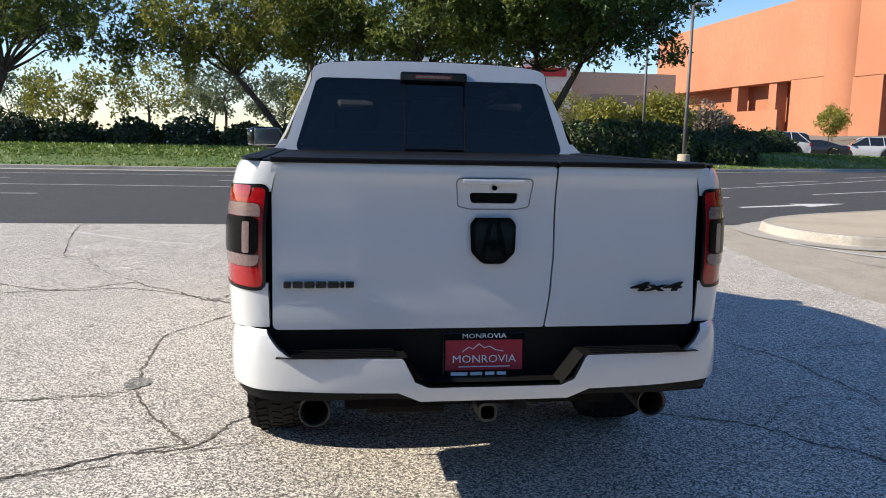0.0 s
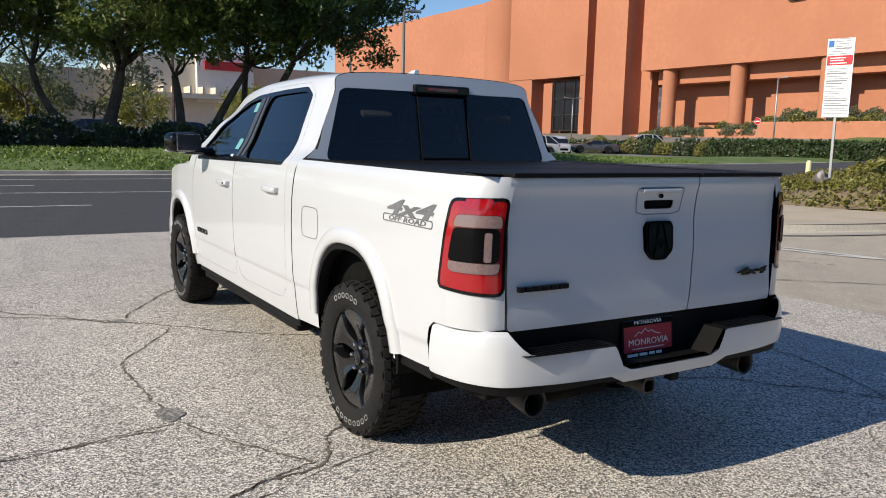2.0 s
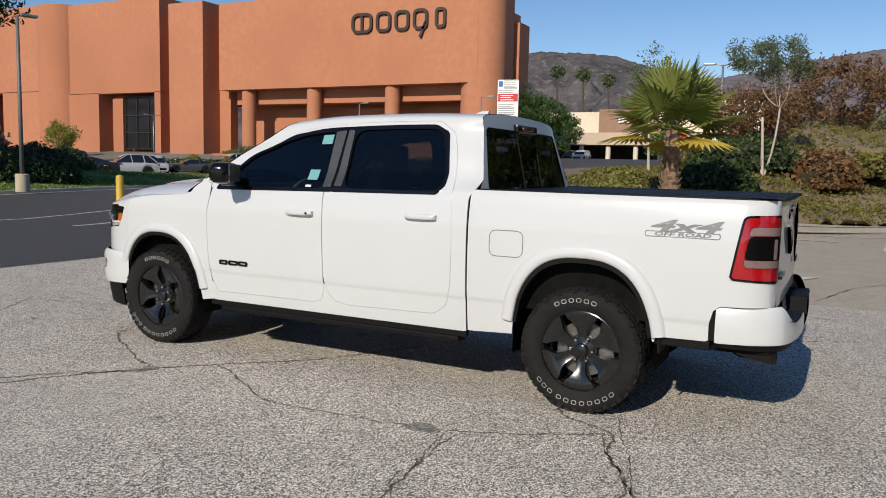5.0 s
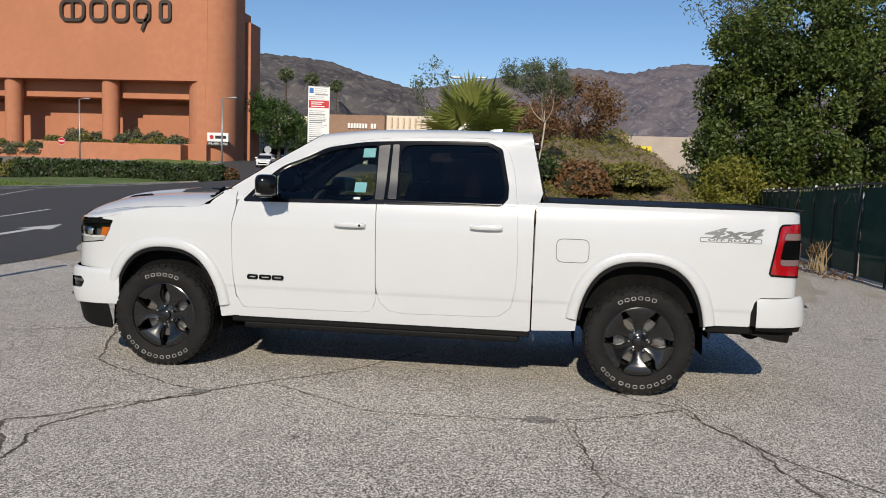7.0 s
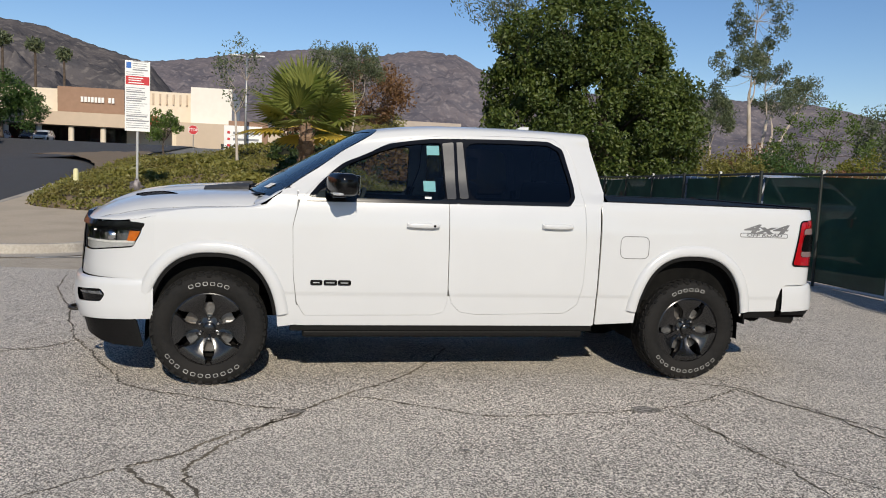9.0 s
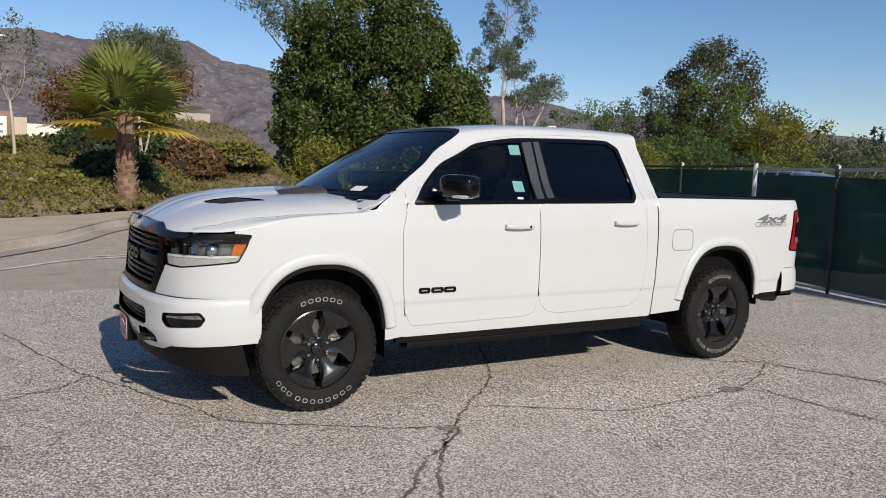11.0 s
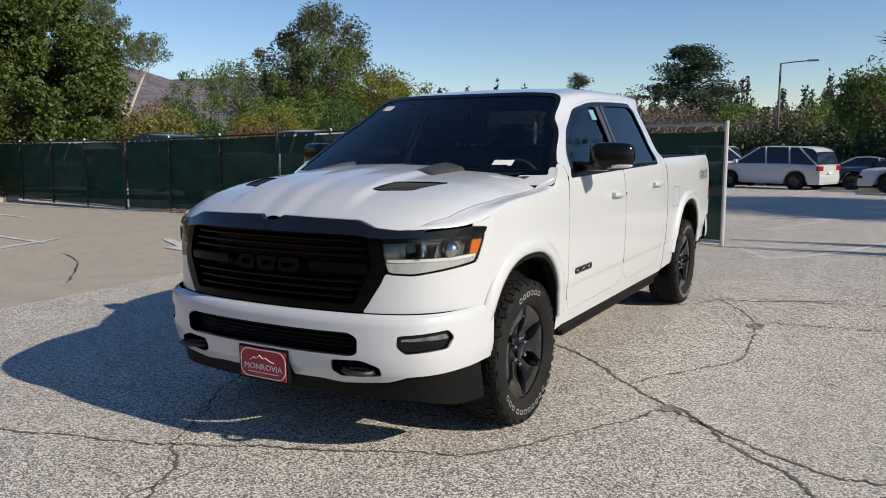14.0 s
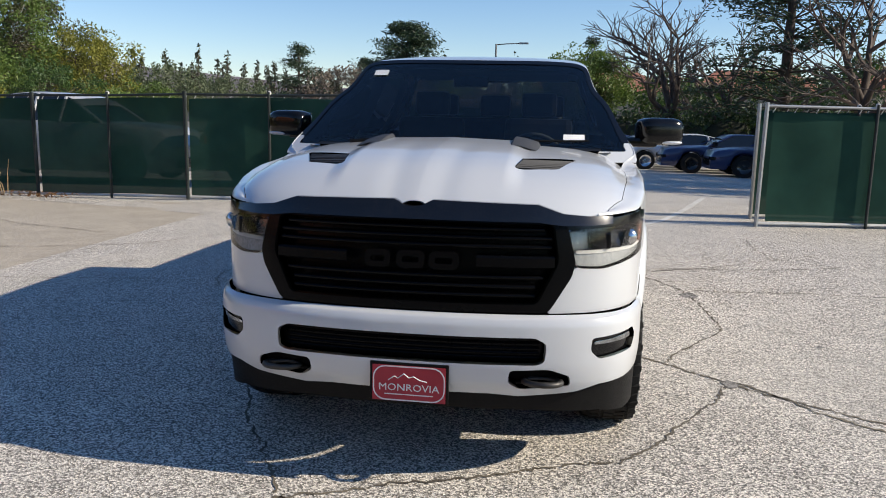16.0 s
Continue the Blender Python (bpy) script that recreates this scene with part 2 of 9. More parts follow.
# ---- builders ----
class Shape:
    """Collects vertices and faces for one mesh."""

    def __init__(self):
        self.v, self.f, self.n = [], [], 0

    def add(self, verts, faces):
        self.v.append(np.asarray(verts, float).reshape(-1, 3))
        self.f += [tuple(i + self.n for i in f) for f in faces]
        self.n += len(self.v[-1])
        return self

    def box(self, lo, hi, bevel=0.0):
        lo, hi = np.minimum(lo, hi), np.maximum(lo, hi)
        b = min(bevel, 0.45 * float((hi - lo).min()))
        if b <= 0:
            v = [(x, y, z) for x in (lo[0], hi[0]) for y in (lo[1], hi[1]) for z in (lo[2], hi[2])]
            return self.add(v, [(0, 1, 3, 2), (4, 6, 7, 5), (0, 4, 5, 1), (2, 3, 7, 6), (0, 2, 6, 4), (1, 5, 7, 3)])
        bm = bmesh.new()
        bmesh.ops.create_cube(bm, size=1)
        for v in bm.verts:
            v.co = Vector((lo + hi) / 2) + Vector(v.co[i] * (hi - lo)[i] for i in range(3))
        bmesh.ops.bevel(bm, geom=list(bm.edges), offset=b, segments=2, affect="EDGES", profile=0.6)
        bm.verts.index_update()
        self.add([tuple(v.co) for v in bm.verts], [tuple(v.index for v in f.verts) for f in bm.faces])
        bm.free()
        return self

    def obox(self, size, m, bevel=0.0):
        """A box of that size about the origin, set at the pose m."""
        s = Shape().box(-np.array(size) / 2, np.array(size) / 2, bevel)
        return self.put(s, m)

    def put(self, other, m):
        v = np.concatenate(other.v)
        mm = np.array(m)
        return self.add(v @ mm[:3, :3].T + mm[:3, 3], other.f)

    def tube(self, pts, radii, n=8, cap=True):
        """A round bar along the points."""
        pts = np.asarray(pts, float)
        radii = np.broadcast_to(np.asarray(radii, float), (len(pts),))
        ring = []
        d = np.gradient(pts, axis=0)
        side = None
        for i, p in enumerate(pts):
            t = d[i] / (np.linalg.norm(d[i]) + 1e-9)
            if side is None:
                side = np.cross(t, (0, 0, 1) if abs(t[2]) < 0.9 else (1, 0, 0))
            side = side - t * (side @ t)
            side /= np.linalg.norm(side) + 1e-9
            up = np.cross(t, side)
            a = np.arange(n) * 2 * math.pi / n
            ring.append(p + radii[i] * (np.cos(a)[:, None] * side + np.sin(a)[:, None] * up))
        f = [(i * n + j, i * n + (j + 1) % n, (i + 1) * n + (j + 1) % n, (i + 1) * n + j) for i in range(len(pts) - 1) for j in range(n)]
        if cap:
            f += [tuple(range(n - 1, -1, -1)), tuple((len(pts) - 1) * n + j for j in range(n))]
        return self.add(np.concatenate(ring), f)

    def grid(self, p, closed=False):
        """A sheet over an array of points of shape (rows, columns, 3)."""
        p = np.asarray(p, float)
        r, c = p.shape[:2]
        cc = c if closed else c - 1
        return self.add(p.reshape(-1, 3), [(i * c + j, i * c + (j + 1) % c, (i + 1) * c + (j + 1) % c, (i + 1) * c + j) for i in range(r - 1) for j in range(cc)])

    def prism(self, outline, z0, z1):
        """An upright prism over a plan outline; z may be a function of x and y."""
        n = len(outline)
        lo = [(x, y, z0(x, y) if callable(z0) else z0) for x, y in outline]
        hi = [(x, y, z1(x, y) if callable(z1) else z1) for x, y in outline]
        return self.add(lo + hi, [tuple(range(n - 1, -1, -1)), tuple(range(n, 2 * n))] + [(i, (i + 1) % n, n + (i + 1) % n, n + i) for i in range(n)])

    def lathe(self, prof, n=32, axis="z", at=(0, 0, 0), closed=False):
        """Turns a profile of (radius, height) round an axis."""
        a = np.arange(n) * 2 * math.pi / n
        p = np.array([[(r * math.cos(t), r * math.sin(t), h) for t in a] for r, h in prof])
        if axis == "x":
            p = p[..., [2, 0, 1]]
        if axis == "y":
            p = p[..., [1, 2, 0]]
        return self.grid(p + np.array(at), closed=True)

    def mesh(self, name, smooth=False):
        me = bpy.data.meshes.new(name)
        me.from_pydata(np.concatenate(self.v).tolist() if self.v else [], [], self.f)
        me.polygons.foreach_set("use_smooth", [smooth] * len(me.polygons))
        me.update()
        return me


def part(name, shape, mat, parent=None, label="", smooth=False, sharp=None):
    me = shape.mesh(name, smooth) if isinstance(shape, Shape) else shape
    me.materials.append(mat)
    if sharp:
        me.set_sharp_from_angle(angle=radians(sharp))
    ob = new(name, me)
    ob.parent = parent
    return tagged(ob, label)


def thing(name, label, category, at=None, group="", kind=""):
    ob = new(name)
    ob.empty_display_size = 0.2
    if at is not None:
        ob.matrix_world = at
    return tagged(ob, label, category, group, kind)


def land(name, shape, mat, label, category, kind="structure", smooth=False):
    return tagged(part(name, shape, mat, smooth=smooth), label, category, kind=kind)


# ---- land ----
def sstep(a, b, v):
    t = np.clip((v - a) / (b - a), 0, 1)
    return t * t * (3 - 2 * t)


FAR_X, FAR_Y = [-400, 4, 10.5, 20, 30, 40, 50, 56, 60, 61, 93, 160], [24.4, 24.4, 25.4, 28, 29.2, 29.8, 29.8, 28.8, 26.6, 39.5, 41, 60]
NEAR_X, NEAR_Y = [-400, 1.5, 5.5, 7.3, 9.0, 14, 20, 30, 40, 60, 160], [7.15, 7.15, 7.2, 7.5, 7.75, 7.9, 8.3, 9.3, 10.2, 11.8, 14]


def far_edge(x):
    return np.interp(x, FAR_X, FAR_Y)


def near_edge(x):
    return np.interp(x, NEAR_X, NEAR_Y)


def height(x, y):
    """The lie of the land: flat round the truck, rising east past the island and north past the far kerb."""
    x, y = np.asarray(x, float), np.asarray(y, float)
    rise = 0.036 * np.clip(x - 7, 0, 90) * sstep(-4, 1.5, y)
    rise = rise + (np.interp(x, [7, 26, 40, 50, 60, 75, 97], [0, 0.1, 0.1, 0.2, 0.35, 1.2, 3.24]) - rise) * sstep(12, 34, y)
    return rise + np.interp(x, [25, 40], [0.66, 0.3]) * sstep(0.3, 6.0, y - far_edge(x)) - 0.013 * np.clip(x, 0, 40) * sstep(-5, -8, y) * sstep(4.5, 7, x) - 0.028 * np.clip(-11 - y, 0, 26) * sstep(20, 12, x)


def sheet(xs, ys, lift=0.0):
    gx, gy = np.meshgrid(xs, ys)
    return Shape().grid(np.stack([gx, gy, height(gx, gy) + lift], -1))


reach = np.sinh(np.linspace(-5.2, 5.2, 150)) * 45
land("ground", sheet(reach, reach, -0.13), FARGROUND, "grey and tan open ground reaching the horizon", "ground")
lot_x = np.unique(np.r_[np.linspace(-90, -10, 20), np.linspace(-10, 4.5, 16)])
lot_y = np.unique(np.r_[np.linspace(-70, -12, 30), np.linspace(-12, 7.15, 12)])
lot = sheet(lot_x, lot_y, 0.0)
side_x, side_t = np.linspace(0, 1, 20), np.linspace(-70, 7.15, 90)
east = np.interp(side_t, [-70, -9.2, -9.0, -5.4, -1, 2.2, 5.6, 7.15], [30, 30, 28, 4.6, 4.6, 4.55, 5.2, 5.3])
lot.grid([[(4.5 + (e - 4.5) * u, y, float(height(4.5 + (e - 4.5) * u, y))) for u in side_x] for y, e in zip(side_t, east)])
land("parking_lot", lot, LOT, "pale worn cracked asphalt with exposed stones", "pavement")
dxs, dys = np.meshgrid(np.linspace(4.3, 32.3, 113), np.linspace(-9.2, 12.8, 89))
dshape = Shape().grid(np.stack([dxs, dys, height(dxs, dys) - 0.006], -1))
land("driveway", dshape, DRIVE, "smoother grey asphalt driveway beside the lot", "pavement")
rx = np.unique(np.r_[np.linspace(-260, 0, 40), np.linspace(0, 30, 40), np.linspace(30, 160, 90)])
band = np.array([[(x, y, height(x, y) + 0.001) for y in np.linspace(near_edge(x), far_edge(x), 9)] for x in rx])
land("road", Shape().grid(band.transpose(1, 0, 2)), ROAD, "dark asphalt road with several lanes", "road")


def strip(points, width, lift=0.004):
    """A flat painted strip along plan points, laid on the land."""
    p = np.array(points, float)
    d = np.gradient(p, axis=0)
    d /= np.linalg.norm(d, axis=1)[:, None]
    n = np.stack([-d[:, 1], d[:, 0]], 1) * np.broadcast_to(np.asarray(width, float) / 2, (len(p),))[:, None]
    rows = [[(q[0], q[1], float(height(q[0], q[1])) + lift) for q in side] for side in (p - n, p + n)]
    return Shape().grid(rows)


def kerb_along(name, pts, inner, top=0.15, width=0.16):
    """A cast kerb along plan points, its top width wide towards inner (+1 left, -1 right)."""
    p = np.array(pts, float)
    d = np.gradient(p, axis=0)
    d /= np.linalg.norm(d, axis=1)[:, None]
    n = np.stack([-d[:, 1], d[:, 0]], 1) * inner
    base = height(p[:, 0], p[:, 1])
    prof = [(-0.42, 0.006), (-0.02, 0.006), (0.0, 0.02), (0.02, top - 0.025), (0.045, top), (width, top), (width, top - 0.15)]
    rows = [[(*(p[i] + n[i] * o), base[i] + h) for o, h in prof] for i in range(len(p))]
    return land(name, Shape().grid(rows), KERB, "weathered cast concrete kerb with gutter", "kerb", smooth=False)


kx = np.unique(np.r_[np.linspace(-260, 0, 30), np.linspace(0, 34, 40), np.linspace(34, 94, 70), np.linspace(96, 150, 12)])
kerb_along("kerb_far", [(x, far_edge(x)) for x in kx], 1)
lawn = np.array([[(x, far_edge(x) + o, height(x, far_edge(x) + o) + 0.13 + (0.05 * math.sin(x * 0.7 + o) if 0.3 < o < 6 else 0)) for o in (0.14, 0.4, 1, 2, 3, 4, 5, 6, 7, 9)] for x in kx])
land("lawn", Shape().grid(lawn.transpose(1, 0, 2)), LAWN, "sunlit mown green lawn bank behind the kerb", "lawn", smooth=True)

# grass blades along the bank
gr = np.random.RandomState(3)
n = 26000
gx = gr.uniform(-34, 42, n)
go = 0.2 + 6.3 * gr.rand(n)
gy = far_edge(gx) + go
gz = height(gx, gy) + 0.12
ga = gr.rand(n) * 6.28
gw, gh = 0.05 + 0.04 * gr.rand(n), 0.05 + 0.09 * gr.rand(n)
dx, dy = np.cos(ga) * gw, np.sin(ga) * gw
tips = np.stack([gx + gr.normal(0, 0.03, n), gy + gr.normal(0, 0.03, n), gz + gh], 1)
blades = Shape().add(np.stack([np.stack([gx - dx, gy - dy, gz], 1), np.stack([gx + dx, gy + dy, gz], 1), tips], 1).reshape(-1, 3), [(3 * i, 3 * i + 1, 3 * i + 2) for i in range(n)])
LEAF_GRASS = leafy("grass_blades", (0.12, 0.19, 0.03), (0.19, 0.25, 0.05), (0.09, 0.14, 0.025), 0.3)
tagged(part("grass", blades, LEAF_GRASS), "short green lawn grass on the bank", "grass", kind="stuff")


def smooth_path(pts, n=8):
    """Rounds a plan line by Catmull-Rom."""
    p = np.array([pts[0], *pts, pts[-1]], float)
    out = []
    for i in range(1, len(p) - 2):
        for t in np.arange(n) / n:
            a, b, c, d = p[i - 1], p[i], p[i + 1], p[i + 2]
            out.append(0.5 * (2 * b + (c - a) * t + (2 * a - 5 * b + 4 * c - d) * t * t + (3 * b - a - 3 * c + d) * t ** 3))
    return np.array(out + [p[-1]])


# the island: kerb, walk and planted bank
ISLAND = smooth_path([(60, 11.9), (40, 10.3), (30, 9.4), (25, 8.9), (19.6, 8.4), (15.5, 8.1), (12, 7.95), (9.6, 7.8), (7.8, 7.5), (6.8, 6.8), (6.55, 5.7), (6.9, 4.7), (7.9, 4.1), (9.5, 2.75), (11.6, 1.6), (14.0, -0.4), (17.0, -2.3), (19.6, -4.0), (20.8, -6.0), (21.4, -9.0), (23, -11)])
kerb_along("kerb_island", ISLAND, 1)
BANK = smooth_path([(60, 11.5), (40, 9.9), (30, 9.0), (25, 8.5), (19.6, 8.0), (16.2, 7.7), (14.4, 7.4), (13.1, 7.0), (12.4, 5.9), (12.2, 4.8), (12.4, 3.4), (13.3, 1.7), (15.2, -0.3), (17.8, -2.1), (20.1, -4.0), (21.2, -6.2), (22.0, -9.0), (23.4, -10.6)])


def lifted(x, y):
    return height(x, y) + 0.145


walkway = []
for t in np.linspace(0, 1, 150):
    a = ISLAND[int(t * (len(ISLAND) - 1))]
    b = BANK[int(t * (len(BANK) - 1))]
    walkway.append([(*(a + (b - a) * s), float(lifted(*(a + (b - a) * s)))) for s in np.linspace(0.02, 1.0, 6)])
land("pavement", Shape().grid(walkway), CONCRETE, "pale tan concrete walk on the island", "pavement")


def bank_height(x, y):
    """Height of the planted bank above the walk, by distance from its edge."""
    p = np.stack([np.asarray(x, float), np.asarray(y, float)], -1)
    d = np.min(np.linalg.norm(p[..., None, :] - BANK[::2], axis=-1), -1)
    lump = 0.16 * np.sin(p[..., 0] * 1.7 + 1) * np.sin(p[..., 1] * 1.3) + 0.10 * np.sin(p[..., 0] * 3.9) * np.cos(p[..., 1] * 3.1)
    low = np.interp(p[..., 1], [-11, -4, 2.5, 5, 7.5, 11, 20], [0.85, 1.0, 1.0, 0.85, 0.6, 0.3, 0.15])
    return lifted(p[..., 0], p[..., 1]) + (0.40 * sstep(0, 0.7, d) + 0.5 * sstep(0.5, 8.0, d)) * low + 2.2 * sstep(0.8, 8.0, d) * sstep(2.0, -2.5, p[..., 1]) * sstep(-10.5, -5.0, p[..., 1]) + lump * sstep(0.2, 2, d) * low


def inside(poly, x, y):
    """Which plan points lie in a closed outline."""
    x, y = np.asarray(x, float), np.asarray(y, float)
    hit = np.zeros(x.shape, bool)
    for (x0, y0), (x1, y1) in zip(poly, np.roll(poly, -1, axis=0)):
        if y0 != y1:
            hit ^= ((y0 > y) != (y1 > y)) & (x < (x1 - x0) * (y - y0) / (y1 - y0) + x0)
    return hit


BED = np.concatenate([BANK, [(34, -14), (60, -14)]])
rows = []
for t in np.linspace(0, 1, 110):
    a = BANK[int(t * (len(BANK) - 1))]
    far = np.array([36 + 10 * (1 - t), 14 * (1 - t) * 1.2 - 11 * t])
    ss = np.linspace(0, 1, 40) ** 1.5
    line = a + (far - a) * ss[:, None]
    rows.append(np.c_[line, bank_height(line[:, 0], line[:, 1]) - 0.05])
land("planted_bank", Shape().grid(rows), EARTH, "low earth bank under the shrubs", "bank", smooth=True)


# ---- plants ----
def leaves(r, centres, spread, count, size, slim=0.45, flat=0.0, droop=0.0):
    """Leaf cards, folded along the midrib, scattered round the centres."""
    centres = np.asarray(centres, float)
    k = r.randint(0, len(centres), count)
    off = r.normal(0, 1, (count, 3))
    off /= np.linalg.norm(off, axis=1)[:, None]
    off *= (r.rand(count) ** 0.45)[:, None] * np.asarray(spread)[k].reshape(count, -1)
    p = centres[k] + off
    d = r.normal(0, 1, (count, 3))
    d[:, 2] = d[:, 2] * (1 - flat) - droop
    d /= np.linalg.norm(d, axis=1)[:, None]
    s = np.cross(d, r.normal(0, 1, (count, 3)))
    s /= np.linalg.norm(s, axis=1)[:, None] + 1e-9
    up = np.cross(d, s)
    L = (size * (0.6 + 0.8 * r.rand(count)))[:, None]
    v = np.stack([p - d * L * 0.5, p + s * L * slim * 0.5 + up * L * 0.1, p + d * L * 0.5, p - s * L * slim * 0.5 + up * L * 0.1], 1)
    f = np.arange(count * 4).reshape(-1, 4)
    return Shape().add(v.reshape(-1, 3), [tuple(q) for q in f.tolist()])


def curve_to(r, a, b, bend, n=6):
    a, b = np.array(a, float), np.array(b, float)
    t = np.linspace(0, 1, n)[:, None]
    mid = (a + b) / 2 + r.normal(0, bend, 3) * np.linalg.norm(b - a)
    return (1 - t) ** 2 * a + 2 * t * (1 - t) * mid + t * t * b


def tree(name, label, at, stems, blobs, leaf, bark, seed, count=9000, size=0.2, clumps=60, clump=0.9, twist=0.08, limb=0.05, slim=0.45, droop=0.0, category="tree", shell=0.55):
    """stems: (foot, fork, foot radius) relative to at; blobs: (centre, radii) of the crown."""
    r = np.random.RandomState(seed)
    base = thing(name, label, category, Matrix.Translation(at))
    wood = Shape()
    tips, rads = [], []
    vol = np.array([b[1][0] * b[1][1] * b[1][2] for b in blobs])
    for c, rad in blobs:
        m = max(3, int(clumps * rad[0] * rad[1] * rad[2] / vol.sum()))
        d = r.normal(0, 1, (m, 3))
        d /= np.linalg.norm(d, axis=1)[:, None]
        q = np.array(c) + d * np.array(rad) * (shell + (1 - shell) * r.rand(m) ** 0.6)[:, None]
        tips += list(q)
        rads += list(clump * (0.6 + 0.8 * r.rand(m)))
    tips, rads = np.array(tips), np.array(rads)
    forks = []
    for foot, fork, rad in stems:
        pts = curve_to(r, foot, fork, twist, 9)
        wood.tube(pts, np.linspace(rad, rad * 0.62, 9) * (1 + 0.25 * np.exp(-np.linspace(0, 8, 9))), 9)
        forks.append((np.array(fork), rad * 0.62))
    # main limbs run from the forks to a few nodes, and thin branches from the nodes to the tips
    nodes, girth = [], []
    for q in tips[r.choice(len(tips), min(len(tips), max(5, len(tips) // 16)), replace=False)]:
        i = int(np.argmin([np.linalg.norm(q - f) for f, _ in forks]))
        node = forks[i][0] + (q - forks[i][0]) * (0.45 + 0.25 * r.rand())
        thick = max(limb, forks[i][1] * 0.5)
        pts = curve_to(r, forks[i][0], node, 0.16, 7)
        wood.tube(pts, np.linspace(thick, thick * 0.5, 7), 6, cap=False)
        nodes.append(node)
        girth.append(thick * 0.45)
    nodes = np.array(nodes)
    for q in tips:
        i = int(np.argmin(np.linalg.norm(nodes - q, axis=1)))
        wood.tube(curve_to(r, nodes[i], q, 0.15, 5), np.linspace(girth[i] * 0.55, limb * 0.12, 5), 4, cap=False)
    part("trunk", wood, bark, base, smooth=True)
    part("crown", leaves(r, tips, rads, count, size, slim, 0.0, droop), leaf, base)
    return base


def bush(name, label, at, size, leaf, seed, count=2600, leafsize=0.10, boxy=2.6, category="shrub", group="", flowers=None):
    """A dense shrub: a dome coloured dark for the shade inside, under a skin of leaves."""
    r = np.random.RandomState(seed)
    base = thing(name, label, category, Matrix.Translation(at), group)
    d = r.normal(0, 1, (count, 3))
    d[:, 2] = np.abs(d[:, 2]) * 1.1 - 0.25
    e = (np.abs(d) ** boxy).sum(1) ** (1 / boxy)
    d /= e[:, None]
    lump = 1 + 0.14 * np.sin(d[:, 0] * 5 + seed) * np.sin(d[:, 1] * 4 + seed * 2) + 0.05 * r.normal(0, 1, count)
    p = d * np.array(size) * (lump * (0.88 + 0.12 * r.rand(count)))[:, None]
    p[:, 2] = np.maximum(p[:, 2] + size[2] * 0.02, 0.02)
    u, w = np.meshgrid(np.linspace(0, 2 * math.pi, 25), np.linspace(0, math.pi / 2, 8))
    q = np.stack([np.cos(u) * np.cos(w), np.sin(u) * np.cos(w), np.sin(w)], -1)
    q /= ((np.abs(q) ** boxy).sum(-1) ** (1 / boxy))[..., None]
    part("inner_shade", Shape().grid(q * np.array(size) * 0.86), INNER_SHADE, base, smooth=True)
    part("foliage", leaves(r, p, np.full(count, leafsize * 0.5), count, leafsize * 1.6, 0.6), leaf, base)
    if flowers:
        k = r.choice(count, count // 7, replace=False)
        part("blossom", leaves(r, p[k] * 1.02, np.full(len(k), 0.05), len(k), leafsize, 0.9), flowers, base)
    return base


# near-black green: the shade between stems and leaves, put into the dome's colour
INNER_SHADE = material("shrub_inner_shade", (0.018, 0.022, 0.010), (0.03, 0.03, 0.015), None, 12, 2, 1.0, bump=0.8, bump_scale=15)


def on(x, y):
    return float(height(x, y))


# trees along the far bank
LEAF_TWIG = leafy("grey_brown_twig_tips", (0.17, 0.135, 0.10), (0.24, 0.19, 0.14), (0.13, 0.11, 0.075), 0.2)
LEAF_ST = leafy("street_tree_leaves", (0.11, 0.155, 0.03), (0.23, 0.26, 0.06), (0.065, 0.095, 0.02), 0.5)
broad = "broad spreading evergreen street tree on the lawn bank"
tree("tree", broad, (-17, 34, 0.8), [((0, 0, 0), (1.5, -0.4, 3.2), 0.28)], [((0.5, 0, 6.8), (6.2, 5, 2.4)), ((4.8, -1, 5.4), (3.0, 2.6, 1.5)), ((-4.5, -1, 5.2), (2.6, 2.6, 1.3)), ((1, -2, 5.0), (2, 1.5, 0.9))], LEAF_ST, BARK, 11, 17000, 0.26, 320, 0.56, shell=0.35)
tree("tree", "leaning multi-stemmed tree with yellow-green leaves", (-2.6, 35, 0.8), [((0, 0, 0), (-2.6, -0.5, 3.4), 0.2), ((0.3, 0, 0), (0.9, 0.4, 3.3), 0.17)], [((-2.6, -0.5, 6.2), (5.2, 4, 2.3)), ((-5.6, -1, 4.7), (2.4, 2.2, 1.3)), ((1.4, 0, 6.6), (3.3, 3.3, 2.4)), ((-1.2, -2, 4.6), (2.2, 1.6, 0.9)), ((-7.6, -1, 4.0), (1.5, 1.5, 0.8))], leafy("olive_leaves", (0.15, 0.18, 0.028), (0.28, 0.27, 0.055), (0.09, 0.11, 0.02), 0.5), BARK, 12, 17000, 0.26, 320, 0.56, shell=0.35)
tree("tree", broad, (3.0, 35, 0.8), [((0, 0, 0), (1.0, 0, 3.8), 0.34), ((-0.6, 0, 0), (-2.8, -0.3, 3.6), 0.22)], [((0.5, -0.5, 7.0), (5.2, 5, 2.6)), ((-2.8, -1, 5.6), (2.8, 2.8, 1.5)), ((2.2, -2.4, 5.2), (2.2, 1.6, 0.9)), ((-0.2, 1, 4.9), (2, 2, 0.8))], LEAF_ST, BARK, 13, 17000, 0.26, 320, 0.56, shell=0.35)
